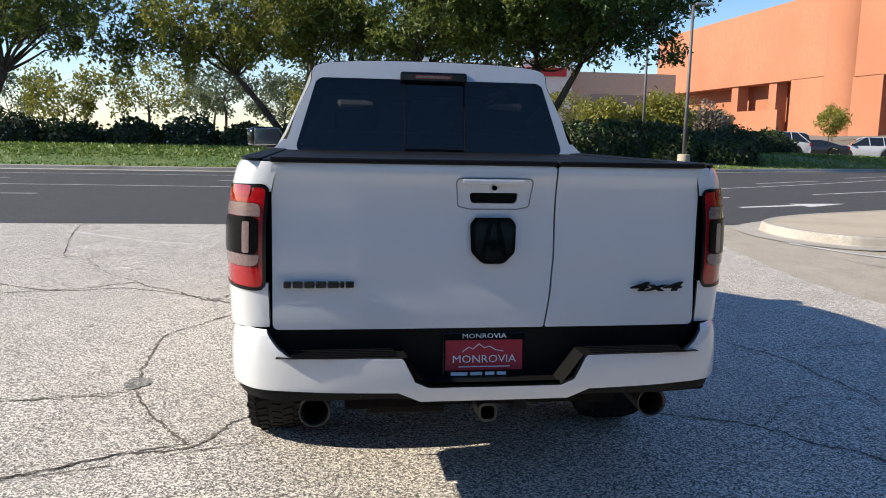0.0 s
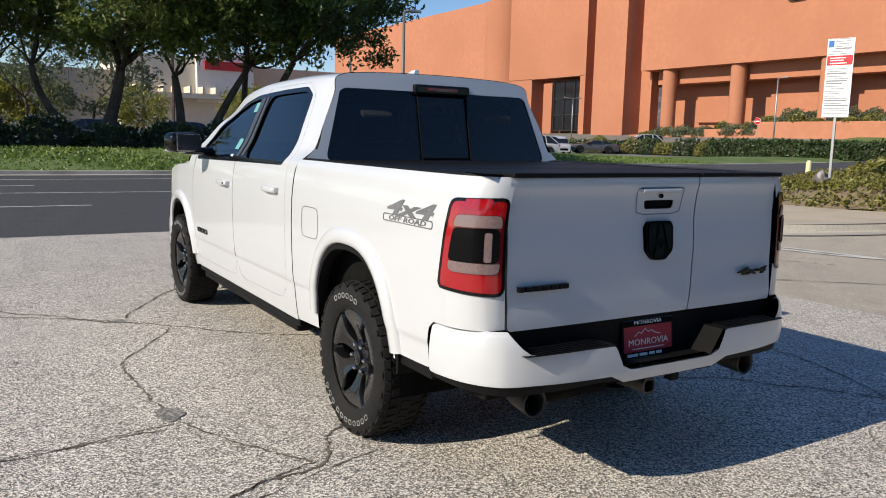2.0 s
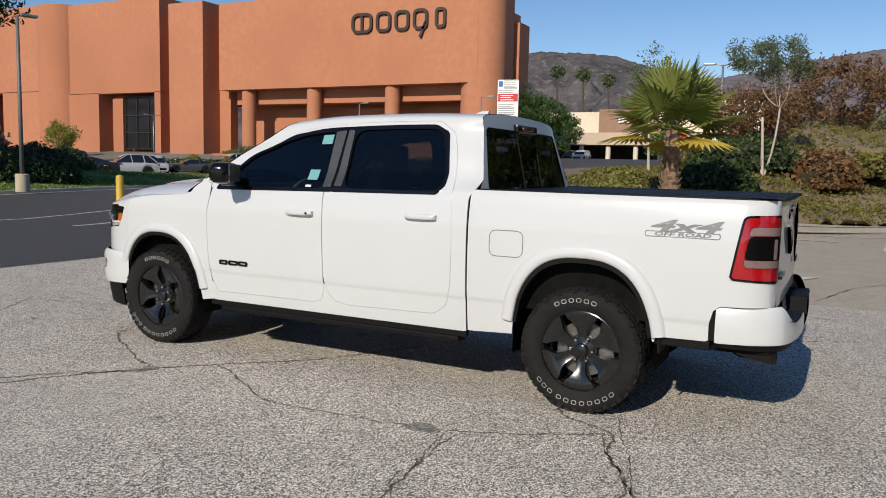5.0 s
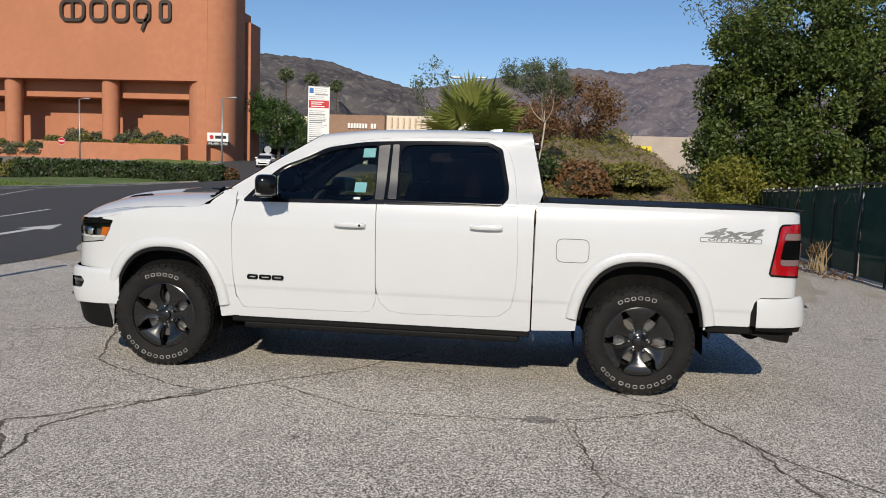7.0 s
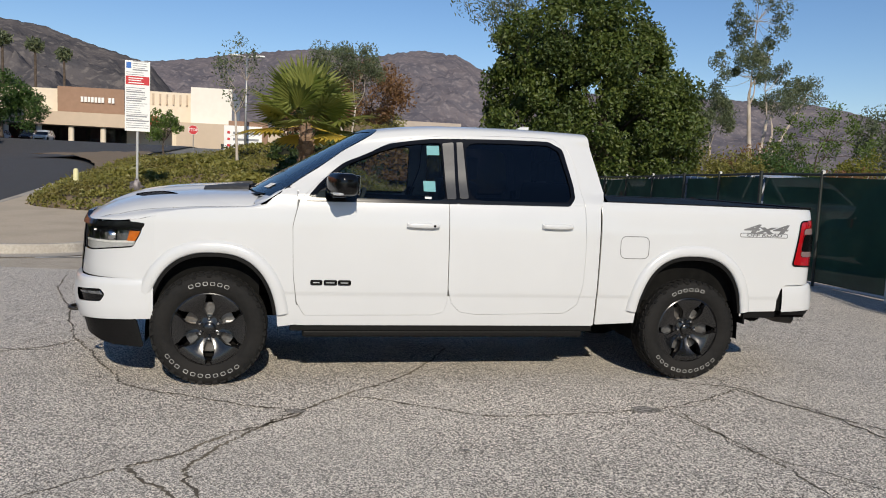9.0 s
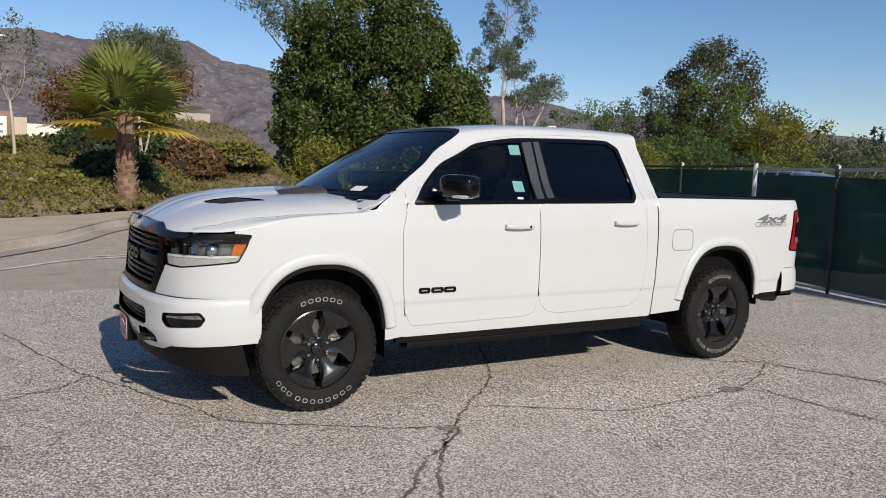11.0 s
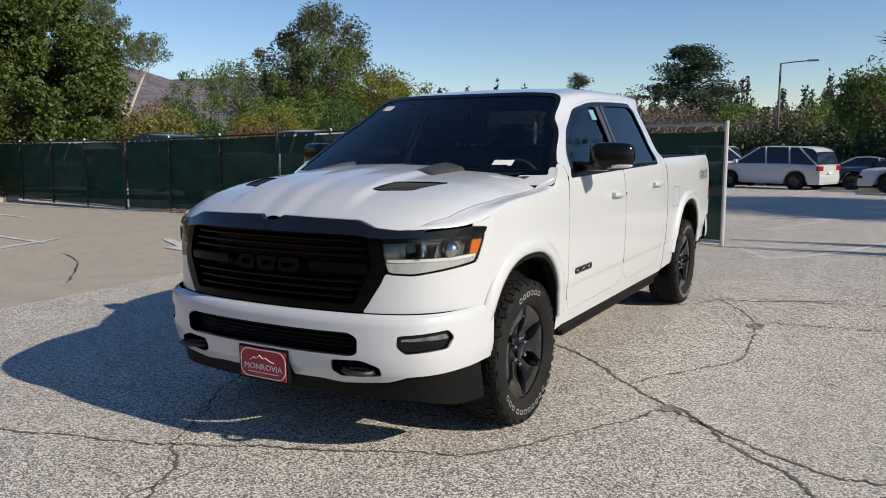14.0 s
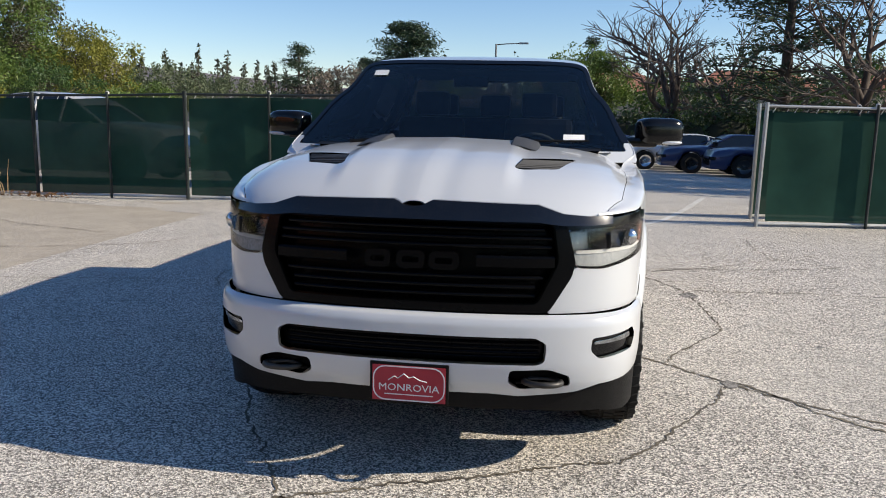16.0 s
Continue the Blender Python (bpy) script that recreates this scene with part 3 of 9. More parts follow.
tree("tree", broad, (6.6, 34.6, 0.8), [((0, 0, 0), (-0.2, 0.1, 3.5), 0.26), ((1.2, 0.2, 0), (3.4, -0.5, 4.2), 0.22)], [((1.5, -1, 7.2), (5.0, 5, 2.6)), ((4.5, -2, 5.8), (3.0, 2.8, 1.6)), ((0, -2, 5.2), (2.0, 1.8, 0.9)), ((2.6, 1, 5.0), (2.4, 2, 0.9))], LEAF_ST, BARK, 14, 17000, 0.26, 320, 0.56, shell=0.35)
tree("tree", "dark spreading street tree with low drooping boughs", (9.6, 34, 0.8), [((0, 0, 0), (2.2, -1.2, 4.4), 0.24), ((0.2, 0, 0), (0.4, 0.6, 4.6), 0.2)], [((3.0, -2, 7.6), (5.0, 4.5, 2.5)), ((5.0, -3, 5.4), (1.9, 1.9, 1.2)), ((1, -1, 7), (4, 4, 2))], LEAF_DARK, BARK, 15, 24000, 0.25, 300, 0.62, shell=0.35)
tree("tree", broad, (-30, 36, 0.8), [((0, 0, 0), (0.5, 0, 3.2), 0.3)], [((0, 0, 7), (7, 6, 2.8))], LEAF_A, BARK, 16, 8000, 0.27, 60, 1.1)
for i, (x, y, s, m) in enumerate([(-22, 62, 1.0, LEAF_YEL), (-12, 75, 1.3, LEAF_EUC), (-5, 68, 1.0, LEAF_EUC), (2, 64, 0.9, LEAF_YEL), (11, 70, 0.9, LEAF_YEL), (24, 78, 1.0, LEAF_YEL), (34, 74, 1.0, LEAF_YEL), (-33, 80, 1.2, LEAF_EUC), (20.8, 43.5, 0.58, LEAF_YEL), (17.0, 43, 0.52, LEAF_YEL), (25.5, 47, 0.5, LEAF_TWIG), (-1.5, 66, 1.0, LEAF_YEL), (-9, 58, 1.5, LEAF_EUC), (1, 56, 1.5, LEAF_EUC), (6, 60, 1.4, LEAF_EUC), (-16, 64, 1.3, LEAF_YEL)]):
    tree("tree", "small bushy tree in the car park beyond the hedge", (x, y, on(x, y)), [((0, 0, 0), (0.2, 0, 2 * s), 0.14)], [((0, 0, 3.6 * s), (3.2 * s, 3 * s, 2.0 * s))], m, BARK, 30 + i, 2800, 0.32, 36, 0.9)

for i, x in enumerate(np.arange(-41, 9.5, 2.6)):
    bush("hedge_bush", "dark clipped hedge shrub in tree shade", (x, 33.2 + 0.3 * math.sin(i), on(x, 33.2) - 0.05), (1.45, 1.1, 1.3 + 0.15 * math.sin(i * 2.1)), LEAF_HEDGE, 50 + i, 1500, 0.13, group="hedge on the far bank", flowers=PETAL if i % 3 == 1 else None)
for i, (x, y, w, h) in enumerate([(11.0, 30.2, 1.9, 1.6), (13.6, 31.4, 1.8, 1.65), (15.9, 30.6, 1.4, 1.35), (18.6, 30.6, 1.6, 1.15), (16.8, 34, 2.4, 1.6), (21.4, 35.5, 2.0, 1.5), (24.6, 37.5, 1.9, 1.4), (13.5, 35, 2.2, 1.7)]):
    bush("shrub", "large dark rounded evergreen shrub behind the kerb", (x, y, on(x, y) - 0.05), (w, w * 0.85, h), LEAF_HEDGE, 90 + i, 3200, 0.12, 2.8, group="shrubs by the lamp post")
low = "low flowering shrub in the strip before the store"
for i in range(9):
    x, y = 58.2 - 0.25 * i, 45.4 + 2.3 * i
    bush("shrub", low, (x, y, on(x, y)), (1.4 + 0.3 * math.sin(i), 1.5, 1.35 + 0.25 * math.sin(i * 2.3)), LEAF_HEDGE if i % 2 else LEAF_COVER, 120 + i, 1500, 0.16, 2.2, group="shrubs before the store", flowers=PETAL if i % 3 == 1 else None)
for i in range(9):
    x, y = 58.6 - 0.1 * i, 27.6 + 2.0 * i
    bush("hedge_bush", "clipped green hedge along the lawn before the store", (x, y, on(x, y) - 0.05), (1.2, 1.35, 1.45), LEAF_HEDGE, 150 + i, 2200, 0.16, 6, group="hedge before the store")
bush("shrub", "small brown clipped shrub at the hedge's end", (59.3, 25.9, on(59.3, 25.9) - 0.05), (0.75, 0.7, 1.1), LEAF_RUST, 168, 900, 0.14, 3)
SAGE = leafy("sage_leaves", (0.17, 0.18, 0.10), (0.24, 0.25, 0.14), (0.12, 0.13, 0.07), 0.5)
for i, (x, y, z, w, h) in enumerate([(95.2, 48.2, 4.9, 1.7, 1.3), (95.4, 51.4, 4.9, 1.9, 1.7), (95.2, 54.2, 4.9, 1.6, 1.9), (95.4, 59.6, 4.9, 1.7, 1.6), (95.2, 62.6, 4.9, 1.8, 1.9), (91.0, 65.6, 3.3, 1.9, 1.5), (91.0, 68.8, 3.2, 2.0, 1.4), (91.0, 74.0, 3.0, 1.8, 1.3), (91.0, 78.2, 2.9, 2.0, 1.5), (91.0, 81.5, 2.8, 1.8, 1.4)]):
    bush("shrub", "grey-green shrub in the planter before the store wall", (x, y, z), (w, w, h), SAGE, 420 + i, 900, 0.2, 2.2, group="shrubs in the store planter")
for i, (x, y, h) in enumerate([(70, 98, 4.6), (80, 112, 5.0), (62, 120, 5), (56, 104, 4.5), (50, 112, 4.5)]):
    tree("tree", "small yellow-leaved tree before the store wall", (x, y, on(x, y)), [((0, 0, 0), (0, 0, h * 0.4), 0.09)], [((0, 0, h * 0.75), (h * 0.45, h * 0.4, h * 0.36))], LEAF_YEL, BARK, 170 + i, 1800, 0.35, 24, 0.9)


# planted bank cover
r = np.random.RandomState(21)
n = 60000
bx, by = r.uniform(12, 44, n * 2), r.uniform(-12, 22, n * 2)
keep = inside(BED, bx, by)
near = np.exp(-np.clip(np.hypot(bx - 8, by - 2) - 5, 0, 99) / 9)
keep &= r.rand(n * 2) < near * 1.5 + 0.08
bx, by = bx[keep][:n], by[keep][:n]
bz = bank_height(bx, by) + 0.10 * r.rand(len(bx))
cover = leaves(r, np.stack([bx, by, bz], 1), np.full(len(bx), 0.10), len(bx) * 4, 0.095, 0.55)
tagged(part("ground_cover", cover, LEAF_COVER), "dense low olive-green shrub cover on the bank", "ground cover", kind="stuff")
for i, (x, y, w, h, m) in enumerate([(20.5, 3.5, 1.3, 0.35, LEAF_COVER), (19.0, 0.4, 1.3, 0.8, LEAF_HEDGE), (23.5, 0.0, 2.0, 1.0, LEAF_HEDGE), (26, 4.5, 2.2, 0.55, LEAF_COVER), (22.9, -2.5, 1.2, 1.1, LEAF_RUST), (25, -4.5, 1.8, 0.8, LEAF_COVER), (23.2, -8.2, 0.8, 0.9, LEAF_YEL), (30, 2, 2.4, 0.7, LEAF_COVER), (16.6, 5.4, 0.9, 0.6, LEAF_COVER), (15.4, 2.2, 0.8, 0.5, LEAF_COVER), (46, -2.6, 2.2, 2.2, LEAF_RUST), (49, -5.4, 2.4, 2.5, LEAF_COVER), (50, -8.4, 2.4, 2.3, LEAF_RUST), (52, -11.6, 2.6, 2.8, LEAF_HEDGE)]):
    bush("shrub", "rounded shrub growing on the planted bank", (x, y, float(bank_height(x, y)) - 0.15), (w, w * 0.9, h), m, 200 + i, 2600, 0.11, 2.2, group="shrubs on the bank")


def palm(at, seed=5):
    """A young fan palm: a stout ringed trunk with old leaf bases and stiff fan leaves."""
    r = np.random.RandomState(seed)
    base = thing("fan_palm", "young fan palm with green and yellowing fan leaves", "palm tree", Matrix.Translation(at))
    trunk = Shape()
    prof = [(0.26, 0.0), (0.28, 0.15), (0.26, 0.4), (0.22, 0.8), (0.19, 1.3), (0.18, 1.9), (0.15, 2.2), (0.07, 2.45)]
    trunk.lathe(prof, 20)
    part("trunk", trunk, BARK_PALM, base, smooth=True)
    boots = Shape()
    for i in range(90):
        a, z = i * 2.4, 0.05 + 2.2 * i / 90
        rad = float(np.interp(z, [0, 0.4, 1.3, 2.2], [0.26, 0.26, 0.19, 0.15]))
        m = pose(0, 0, z, 0, 0, math.degrees(a)) @ pose(rad, 0, 0, 0, -62 + r.normal(0, 8), 0)
        boots.obox((0.20, 0.10 + 0.04 * r.rand(), 0.025), m, 0.008)
    part("leaf_base", boots, BARK_PALM, base, "shaggy brown old leaf bases")
    for i in range(22):
        a = i * 2.39996
        e = radians(84 - 108 * (i / 22) ** 1.1)
        stalk = 0.65 + 0.25 * r.rand()
        c, s = math.cos(a), math.sin(a)
        foot = np.array((0.06 * c, 0.06 * s, 2.2))
        d = np.array((c * math.cos(e), s * math.cos(e), math.sin(e)))
        side = np.array((-s, c, 0.0))
        nrm = np.cross(d, side)
        hub = foot + d * stalk
        old = i >= 19
        st = part("leaf_stalk", Shape().tube([foot, foot + d * stalk * 0.5 - (0, 0, 0.02), hub], [0.025, 0.018, 0.012], 5), PALM_Y if old else PALM_G, base)
        fan = Shape()
        k = 26
        length = (1.02 + 0.2 * r.rand()) * (1.0 if not old else 0.9)
        for j in range(k):
            b = radians(-115 + 230 * j / (k - 1))
            q = d * math.cos(b) + side * math.sin(b)
            w = side * math.cos(b) - d * math.sin(b)
            L = length * (0.75 + 0.25 * math.cos(b * 0.8)) * (0.95 + 0.1 * r.rand())
            cup = nrm * (-0.10 * L * (1 - math.cos(b)))
            bend = np.array((0, 0, -0.12 * L))
            m1, tip = hub + q * L * 0.55 + cup, hub + q * L + cup * 1.5 + bend * (0.6 + 0.6 * r.rand())
            wd = 0.078 if old else 0.060
            fan.add([hub, m1 + w * wd, tip, m1 - w * wd, m1 - nrm * 0.02], [(0, 1, 4), (1, 2, 4), (0, 4, 3), (4, 2, 3)])
        part("fan_leaf", fan, PALM_Y if old else PALM_G, st, "yellowed drooping fan leaf" if old else "")
    return base


BARK_PALM = material("fibrous_palm_bark", (0.21, 0.13, 0.085), (0.11, 0.07, 0.045), (0.28, 0.19, 0.13), 22, 3, 0.95, bump=0.9, bump_scale=25)
palm((14.6, 0.75, 0.42))

LEAF_BIG = leafy("glossy_evergreen_leaves", (0.045, 0.078, 0.013), (0.115, 0.145, 0.028), (0.03, 0.05, 0.010), 0.28)
# big evergreen, eucalypts and scrub east of the fence
tree("tree", "tall dense dark green evergreen tree", (29.6, -13.4, -0.3), [((0, 0, 0), (0, 0, 3), 0.3), ((0.5, 0.4, 0), (0.8, 0.6, 3), 0.2)], [((0, 0.2, 4.6), (4.8, 5.2, 4.2)), ((0, 1.0, 7.8), (3.6, 3.9, 3.2)), ((-0.5, 3.0, 3.0), (3.2, 2.8, 2.4)), ((0, -2.9, 3.2), (3.2, 2.4, 2.6))], LEAF_BIG, BARK, 41, 120000, 0.19, 460, 0.66, slim=0.6, shell=0.70)
euc = "slender eucalyptus tree with pale trunk and sparse crown"
tree("tree", euc, (60, -42, 0), [((0, 0, 0), (0.6, 0.6, 9), 0.27), ((0.5, 0.2, 0), (4.2, -3.8, 8.0), 0.24)], [((0.3, 0.5, 16.5), (2.6, 2.6, 4.2)), ((6.4, -6.0, 11.2), (2.0, 3.4, 2.2)), ((4.5, -4.5, 13.2), (1.6, 2.0, 1.4)), ((-1.8, 3.6, 11.2), (1.9, 2.6, 2.6))], LEAF_EUC, PALEBARK, 42, 11000, 0.30, 84, 0.75, limb=0.08, droop=0.5, slim=0.3)
tree("tree", euc, (58, -41.0, 0), [((0, 0, 0), (0.4, -1.6, 6.0), 0.2), ((0.2, -0.6, 2.5), (2.0, -5.2, 8.6), 0.15)], [((0.6, -2.6, 9.4), (1.4, 1.8, 1.2)), ((2.4, -6.2, 10.4), (1.5, 2.2, 1.3))], LEAF_EUC, PALEBARK, 47, 3000, 0.28, 34, 0.7, limb=0.06, droop=0.5, slim=0.3)
tree("tree", euc, (61, -38.6, 0), [((0, 0, 0), (0.1, 0.6, 5), 0.16)], [((0, 0.8, 8), (1.8, 2.2, 2.8))], LEAF_EUC, PALEBARK, 43, 6000, 0.28, 34, 0.75, droop=0.5, slim=0.3)
tree("tree", "tall grey-green eucalyptus above the evergreen", (52, -17, 0), [((0, 0, 0), (0, 0, 9), 0.3)], [((0, 0, 15), (4, 5.5, 4.5))], LEAF_EUC, PALEBARK, 44, 5200, 0.34, 70, 1.0, droop=0.4, slim=0.3)
for i, (x, y, h, w, m, k) in enumerate([(26.5, -8.9, 2.9, 1.2, LEAF_YEL, 0), (27.4, -10.8, 2.6, 1.2, LEAF_COVER, 0), (28, 0.2, 2.6, 1.9, LEAF_RUST, 0), (33, -2.8, 3.4, 2.4, LEAF_RUST, 0), (26.8, -19.4, 3.0, 1.5, LEAF_COVER, 0), (30, -23.5, 3.2, 2.0, LEAF_DARK, 0), (33, -28.5, 6.2, 3.0, LEAF_A, 0), (30, -30.0, 3.6, 2.4, LEAF_YEL, 0), (34, -25.0, 3.6, 2.2, LEAF_RUST, 0), (37, -23, 3.6, 2.4, LEAF_COVER, 0), (27, -34, 4.0, 2.6, LEAF_DARK, 0), (23.5, -36, 3.2, 2.2, LEAF_A, 0), (28, -27, 2.4, 1.8, LEAF_RUST, 0)]):
    tree("tree", "scrubby small tree beyond the fence", (x, y, -0.3 if y < -5 else float(bank_height(x, y)) - 0.2), [((0, 0, 0), (0.1, 0.1, h * 0.4), 0.07), ((0.15, 0, 0), (0.4, -0.2, h * 0.4), 0.05)], [((0, 0, h * 0.62), (w, w, h * 0.42))], m, BARK, 300 + i, 5200, 0.17, 60, 0.55)
tree("tree", "tall leafy eucalyptus with dense crown", (44.5, -53, 0), [((0, 0, 0), (0, 0.3, 5), 0.35), ((1, 0, 0), (-1.8, 1.5, 5.5), 0.25)], [((-0.5, 0.2, 9.6), (4.0, 4.0, 4.0)), ((2.6, 2.2, 8.6), (2.4, 2.4, 3.0)), ((-4, -3, 6), (2.6, 2.6, 2.8)), ((0, 0, 5), (5, 5, 2.2))], leafy("olive_euc", (0.075, 0.085, 0.03), (0.12, 0.125, 0.05), (0.05, 0.06, 0.02)), PALEBARK, 45, 30000, 0.30, 190, 1.0, droop=0.4, slim=0.4)


def conifer(at, h, w, seed, leaf, label="dark layered cedar tree", tiers=11, count=7000):
    """A cedar with flat spreading layers of needles."""
    r = np.random.RandomState(seed)
    base = thing("cedar_tree", label, "tree", Matrix.Translation(at))
    wood = Shape().tube([(0, 0, 0), (0.1, 0, h * 0.5), (0, 0, h)], [h * 0.03, h * 0.02, h * 0.004], 8)
    c, s = [], []
    for i in range(tiers):
        z = h * (0.22 + 0.76 * i / (tiers - 1))
        rad = w * (1 - (i / tiers) ** 1.8) * (0.75 + 0.35 * r.rand())
        for a in r.rand(9) * 6.28:
            rad_ = rad * (0.7 + 0.5 * r.rand())
            e = np.array((rad_ * math.cos(a), rad_ * math.sin(a), z + r.normal(0, 0.028 * h)))
            wood.tube([(0, 0, z - 0.12 * rad), e * (0.5, 0.5, 1), e], [0.05, 0.035, 0.01], 4, cap=False)
            for t in (0.35, 0.6, 0.85, 1.0):
                c.append(e * (t, t, 1) + r.normal(0, 0.12 * w * 0.4, 3) * (1, 1, 0.2))
                s.append((0.25 * w, 0.25 * w, 0.075 * w))
    part("trunk", wood, BARK, base, smooth=True)
    part("crown", leaves(r, c, np.array(s), count * 2, 0.045 * w + 0.1, 0.3, 0.5), leaf, base)
    return base


tree("tree", "dark evergreen tree beside the store's end", (102, 36.2, 3.4), [((0, 0, 0), (0, 0, 3), 0.3)], [((0, 0, 5.4), (4.2, 3.6, 3.4)), ((1, 3, 7.2), (3, 2.6, 2.6)), ((0, -3, 3.6), (3, 2.4, 2.2))], LEAF_DARK, BARK, 46, 12000, 0.38, 120, 1.1)
for i, (x, y, h, w, m) in enumerate([(42, -50, 11, 4.4, LEAF_A), (37, -53, 8, 4.2, LEAF_YEL), (40, -45, 5.5, 3.6, LEAF_A), (33, -57, 5.6, 4, LEAF_EUC), (48, -48, 9.5, 4.2, LEAF_EUC)]):
    tree("tree", "tall leafy tree in the wood beyond the fence", (x, y, -0.3), [((0, 0, 0), (0.2, 0.1, h * 0.35), 0.2), ((0.3, 0, 0), (0.9, -0.6, h * 0.4), 0.15)], [((0, 0, h * 0.62), (w, w, h * 0.36)), ((w * 0.5, -w * 0.4, h * 0.45), (w * 0.6, w * 0.6, h * 0.25)), ((-w * 0.5, w * 0.4, h * 0.5), (w * 0.6, w * 0.6, h * 0.25))], m, BARK, 440 + i, 9000, 0.26, 110, 0.8)
for i, (x, y, h) in enumerate([(-20, -13.2, 13), (-19, -16.6, 14), (-23, -19.5, 15)]):
    tree("tree", "tall leafy tree beside the lot", (x, y, on(x, y)), [((0, 0, 0), (0.2, 0.1, h * 0.35), 0.25)], [((0, 0, h * 0.66), (4.4, 2.0, h * 0.32)), ((0, 1, h * 0.45), (3, 1.6, h * 0.2))], LEAF_A, BARK, 460 + i, 9000, 0.32, 110, 1.0)
tree("tree", "thin half-bare young tree on the planted bank", (21.7, 2.9, 1.35), [((0, 0, 0), (0.1, 0.1, 1.9), 0.055)], [((0, 0, 3.3), (0.8, 0.95, 1.0)), ((0, 0.1, 4.2), (0.3, 0.35, 0.4))], LEAF_EUC, PALEBARK, 47, 800, 0.11, 46, 0.26, limb=0.018)
tree("tree", "flat-topped feathery young tree on the planted bank", (21.6, -0.75, 1.4), [((0, 0, 0), (0.05, 0.1, 2.0), 0.06), ((0.1, 0, 0), (0.1, -0.4, 2.3), 0.045)], [((0, 0, 3.9), (1.1, 1.25, 0.55)), ((0, -0.5, 3.4), (0.8, 0.8, 0.4))], LEAF_EUC, PALEBARK, 48, 6500, 0.10, 70, 0.30, limb=0.018, droop=0.2, slim=0.35)
tree("tree", "small round street tree before the mall", (62, 11.0, 1.9), [((0, 0, 0), (0, 0, 1.2), 0.08)], [((0, 0, 2.4), (1.5, 1.6, 1.2))], LEAF_A, BARK, 49, 2200, 0.24, 30, 0.5)
conifer((14.0, -67.5, on(14, -67.5)), 10.4, 5.6, 61, LEAF_CEDAR, count=9000)
conifer((24, -66, 0), 7.4, 3.0, 62, LEAF_CEDAR, "smaller dark layered cedar far off", count=3500)
conifer((-2.5, -52, -0.8), 7.5, 2.2, 63, LEAF_CEDAR, "young grey-green cedar by the lot", count=3500)
tree("tree", "dense round-crowned green tree behind the lot", (-2.0, -47, -0.75), [((0, 0, 0), (0, 0, 2.2), 0.2)], [((0, 0, 4.2), (3.0, 2.6, 2.2))], LEAF_A, BARK, 64, 14000, 0.22, 110, 0.7)
for i, (x, y, h, w, m) in enumerate([(8.5, -62, 5, 4, LEAF_A), (19.5, -64, 5.6, 4, LEAF_TWIG), (13, -58, 4.8, 3.6, LEAF_TWIG), (5, -58, 4.4, 3, LEAF_TWIG), (2, -60, 5, 3.4, LEAF_A), (-8, -52, 5.2, 3.4, LEAF_DARK), (-13, -48, 5.5, 3.6, LEAF_DARK), (-19, -44, 6, 4, LEAF_DARK), (29, -62, 4.4, 3.6, LEAF_EUC), (-24, -38, 6, 4, LEAF_DARK)]):
    tree("tree", "leafy tree in the distance behind the parked cars", (x, y, on(x, y)), [((0, 0, 0), (0, 0, h * 0.4), 0.12)], [((0, 0, h * 0.62), (w, w * 0.9, h * 0.4))], m, BARK, 400 + i, 4200, 0.28, 60, 0.8)


def bare_tree(at, h, w, seed, label="leafless grey-barked tree with fine twigs"):
    r = np.random.RandomState(seed)
    base = thing("bare_tree", label, "tree", Matrix.Translation(at))
    wood, twigs = Shape(), Shape()

    def grow(p, d, length, rad, level):
        q = p + d * length
        pts = curve_to(r, p, q, 0.07, 5 if level < 3 else 3)
        (wood if level < 2 else twigs).tube(pts, np.linspace(rad, rad * 0.6, len(pts)), 7 if level < 2 else 4, cap=False)
        if level >= 5:
            return
        for _ in range(3 if level else 5):
            nd = d + r.normal(0, 0.55 if level else 0.6, 3) * (w, w, 0.7)
            nd[2] += 0.12
            grow(pts[-1] if r.rand() < 0.6 else pts[len(pts) // 2 + 1], nd / np.linalg.norm(nd), length * (0.62 + 0.22 * r.rand()), rad * 0.55, level + 1)

    grow(np.zeros(3), np.array((0.05, 0.0, 1.0)), h * 0.27, h * 0.032, 0)
    part("trunk", wood, BARK, base, smooth=True)
    part("twig_spray", twigs, TWIG, base)
    return base


bare_tree((-6.2, -37, -0.75), 11, 1.1, 71)
bare_tree((-14.5, -34, -0.75), 12, 1.0, 72)
bare_tree((-10, -42, -0.75), 10, 1.1, 73)
bare_tree((-19.5, -30, -0.75), 11, 1.0, 74)
conifer((-12, -38, -0.75), 13, 5.0, 75, LEAF_CEDAR, "tall thin-crowned cedar among bare trees", 13, 4200)

# far tree line
r = np.random.RandomState(9)
far_c, far_s, far_w = [], [], Shape()
for i in range(210):
    b = radians(-118 + 66 * r.rand())
    d = 190 + 60 * r.rand()
    hh = 8.5 + 7.5 * r.rand() ** 2
    x, y = d * math.cos(b), d * math.sin(b)
    far_w.tube([(x, y, -1), (x, y, hh)], [0.25, 0.1], 4)
    for t in (0.35, 0.55, 0.75, 0.95):
        far_c.append((x, y, hh * t))
        far_s.append((2.6 * (1.25 - t), 2.6 * (1.25 - t), hh * 0.16))
woods = thing("far_woods", "distant line of pines and palms", "woods", kind="stuff")
part("trunks", far_w, BARK, woods)
part("crowns", leaves(r, far_c, np.array(far_s), 26000, 1.1, 0.5), LEAF_PINE, woods)
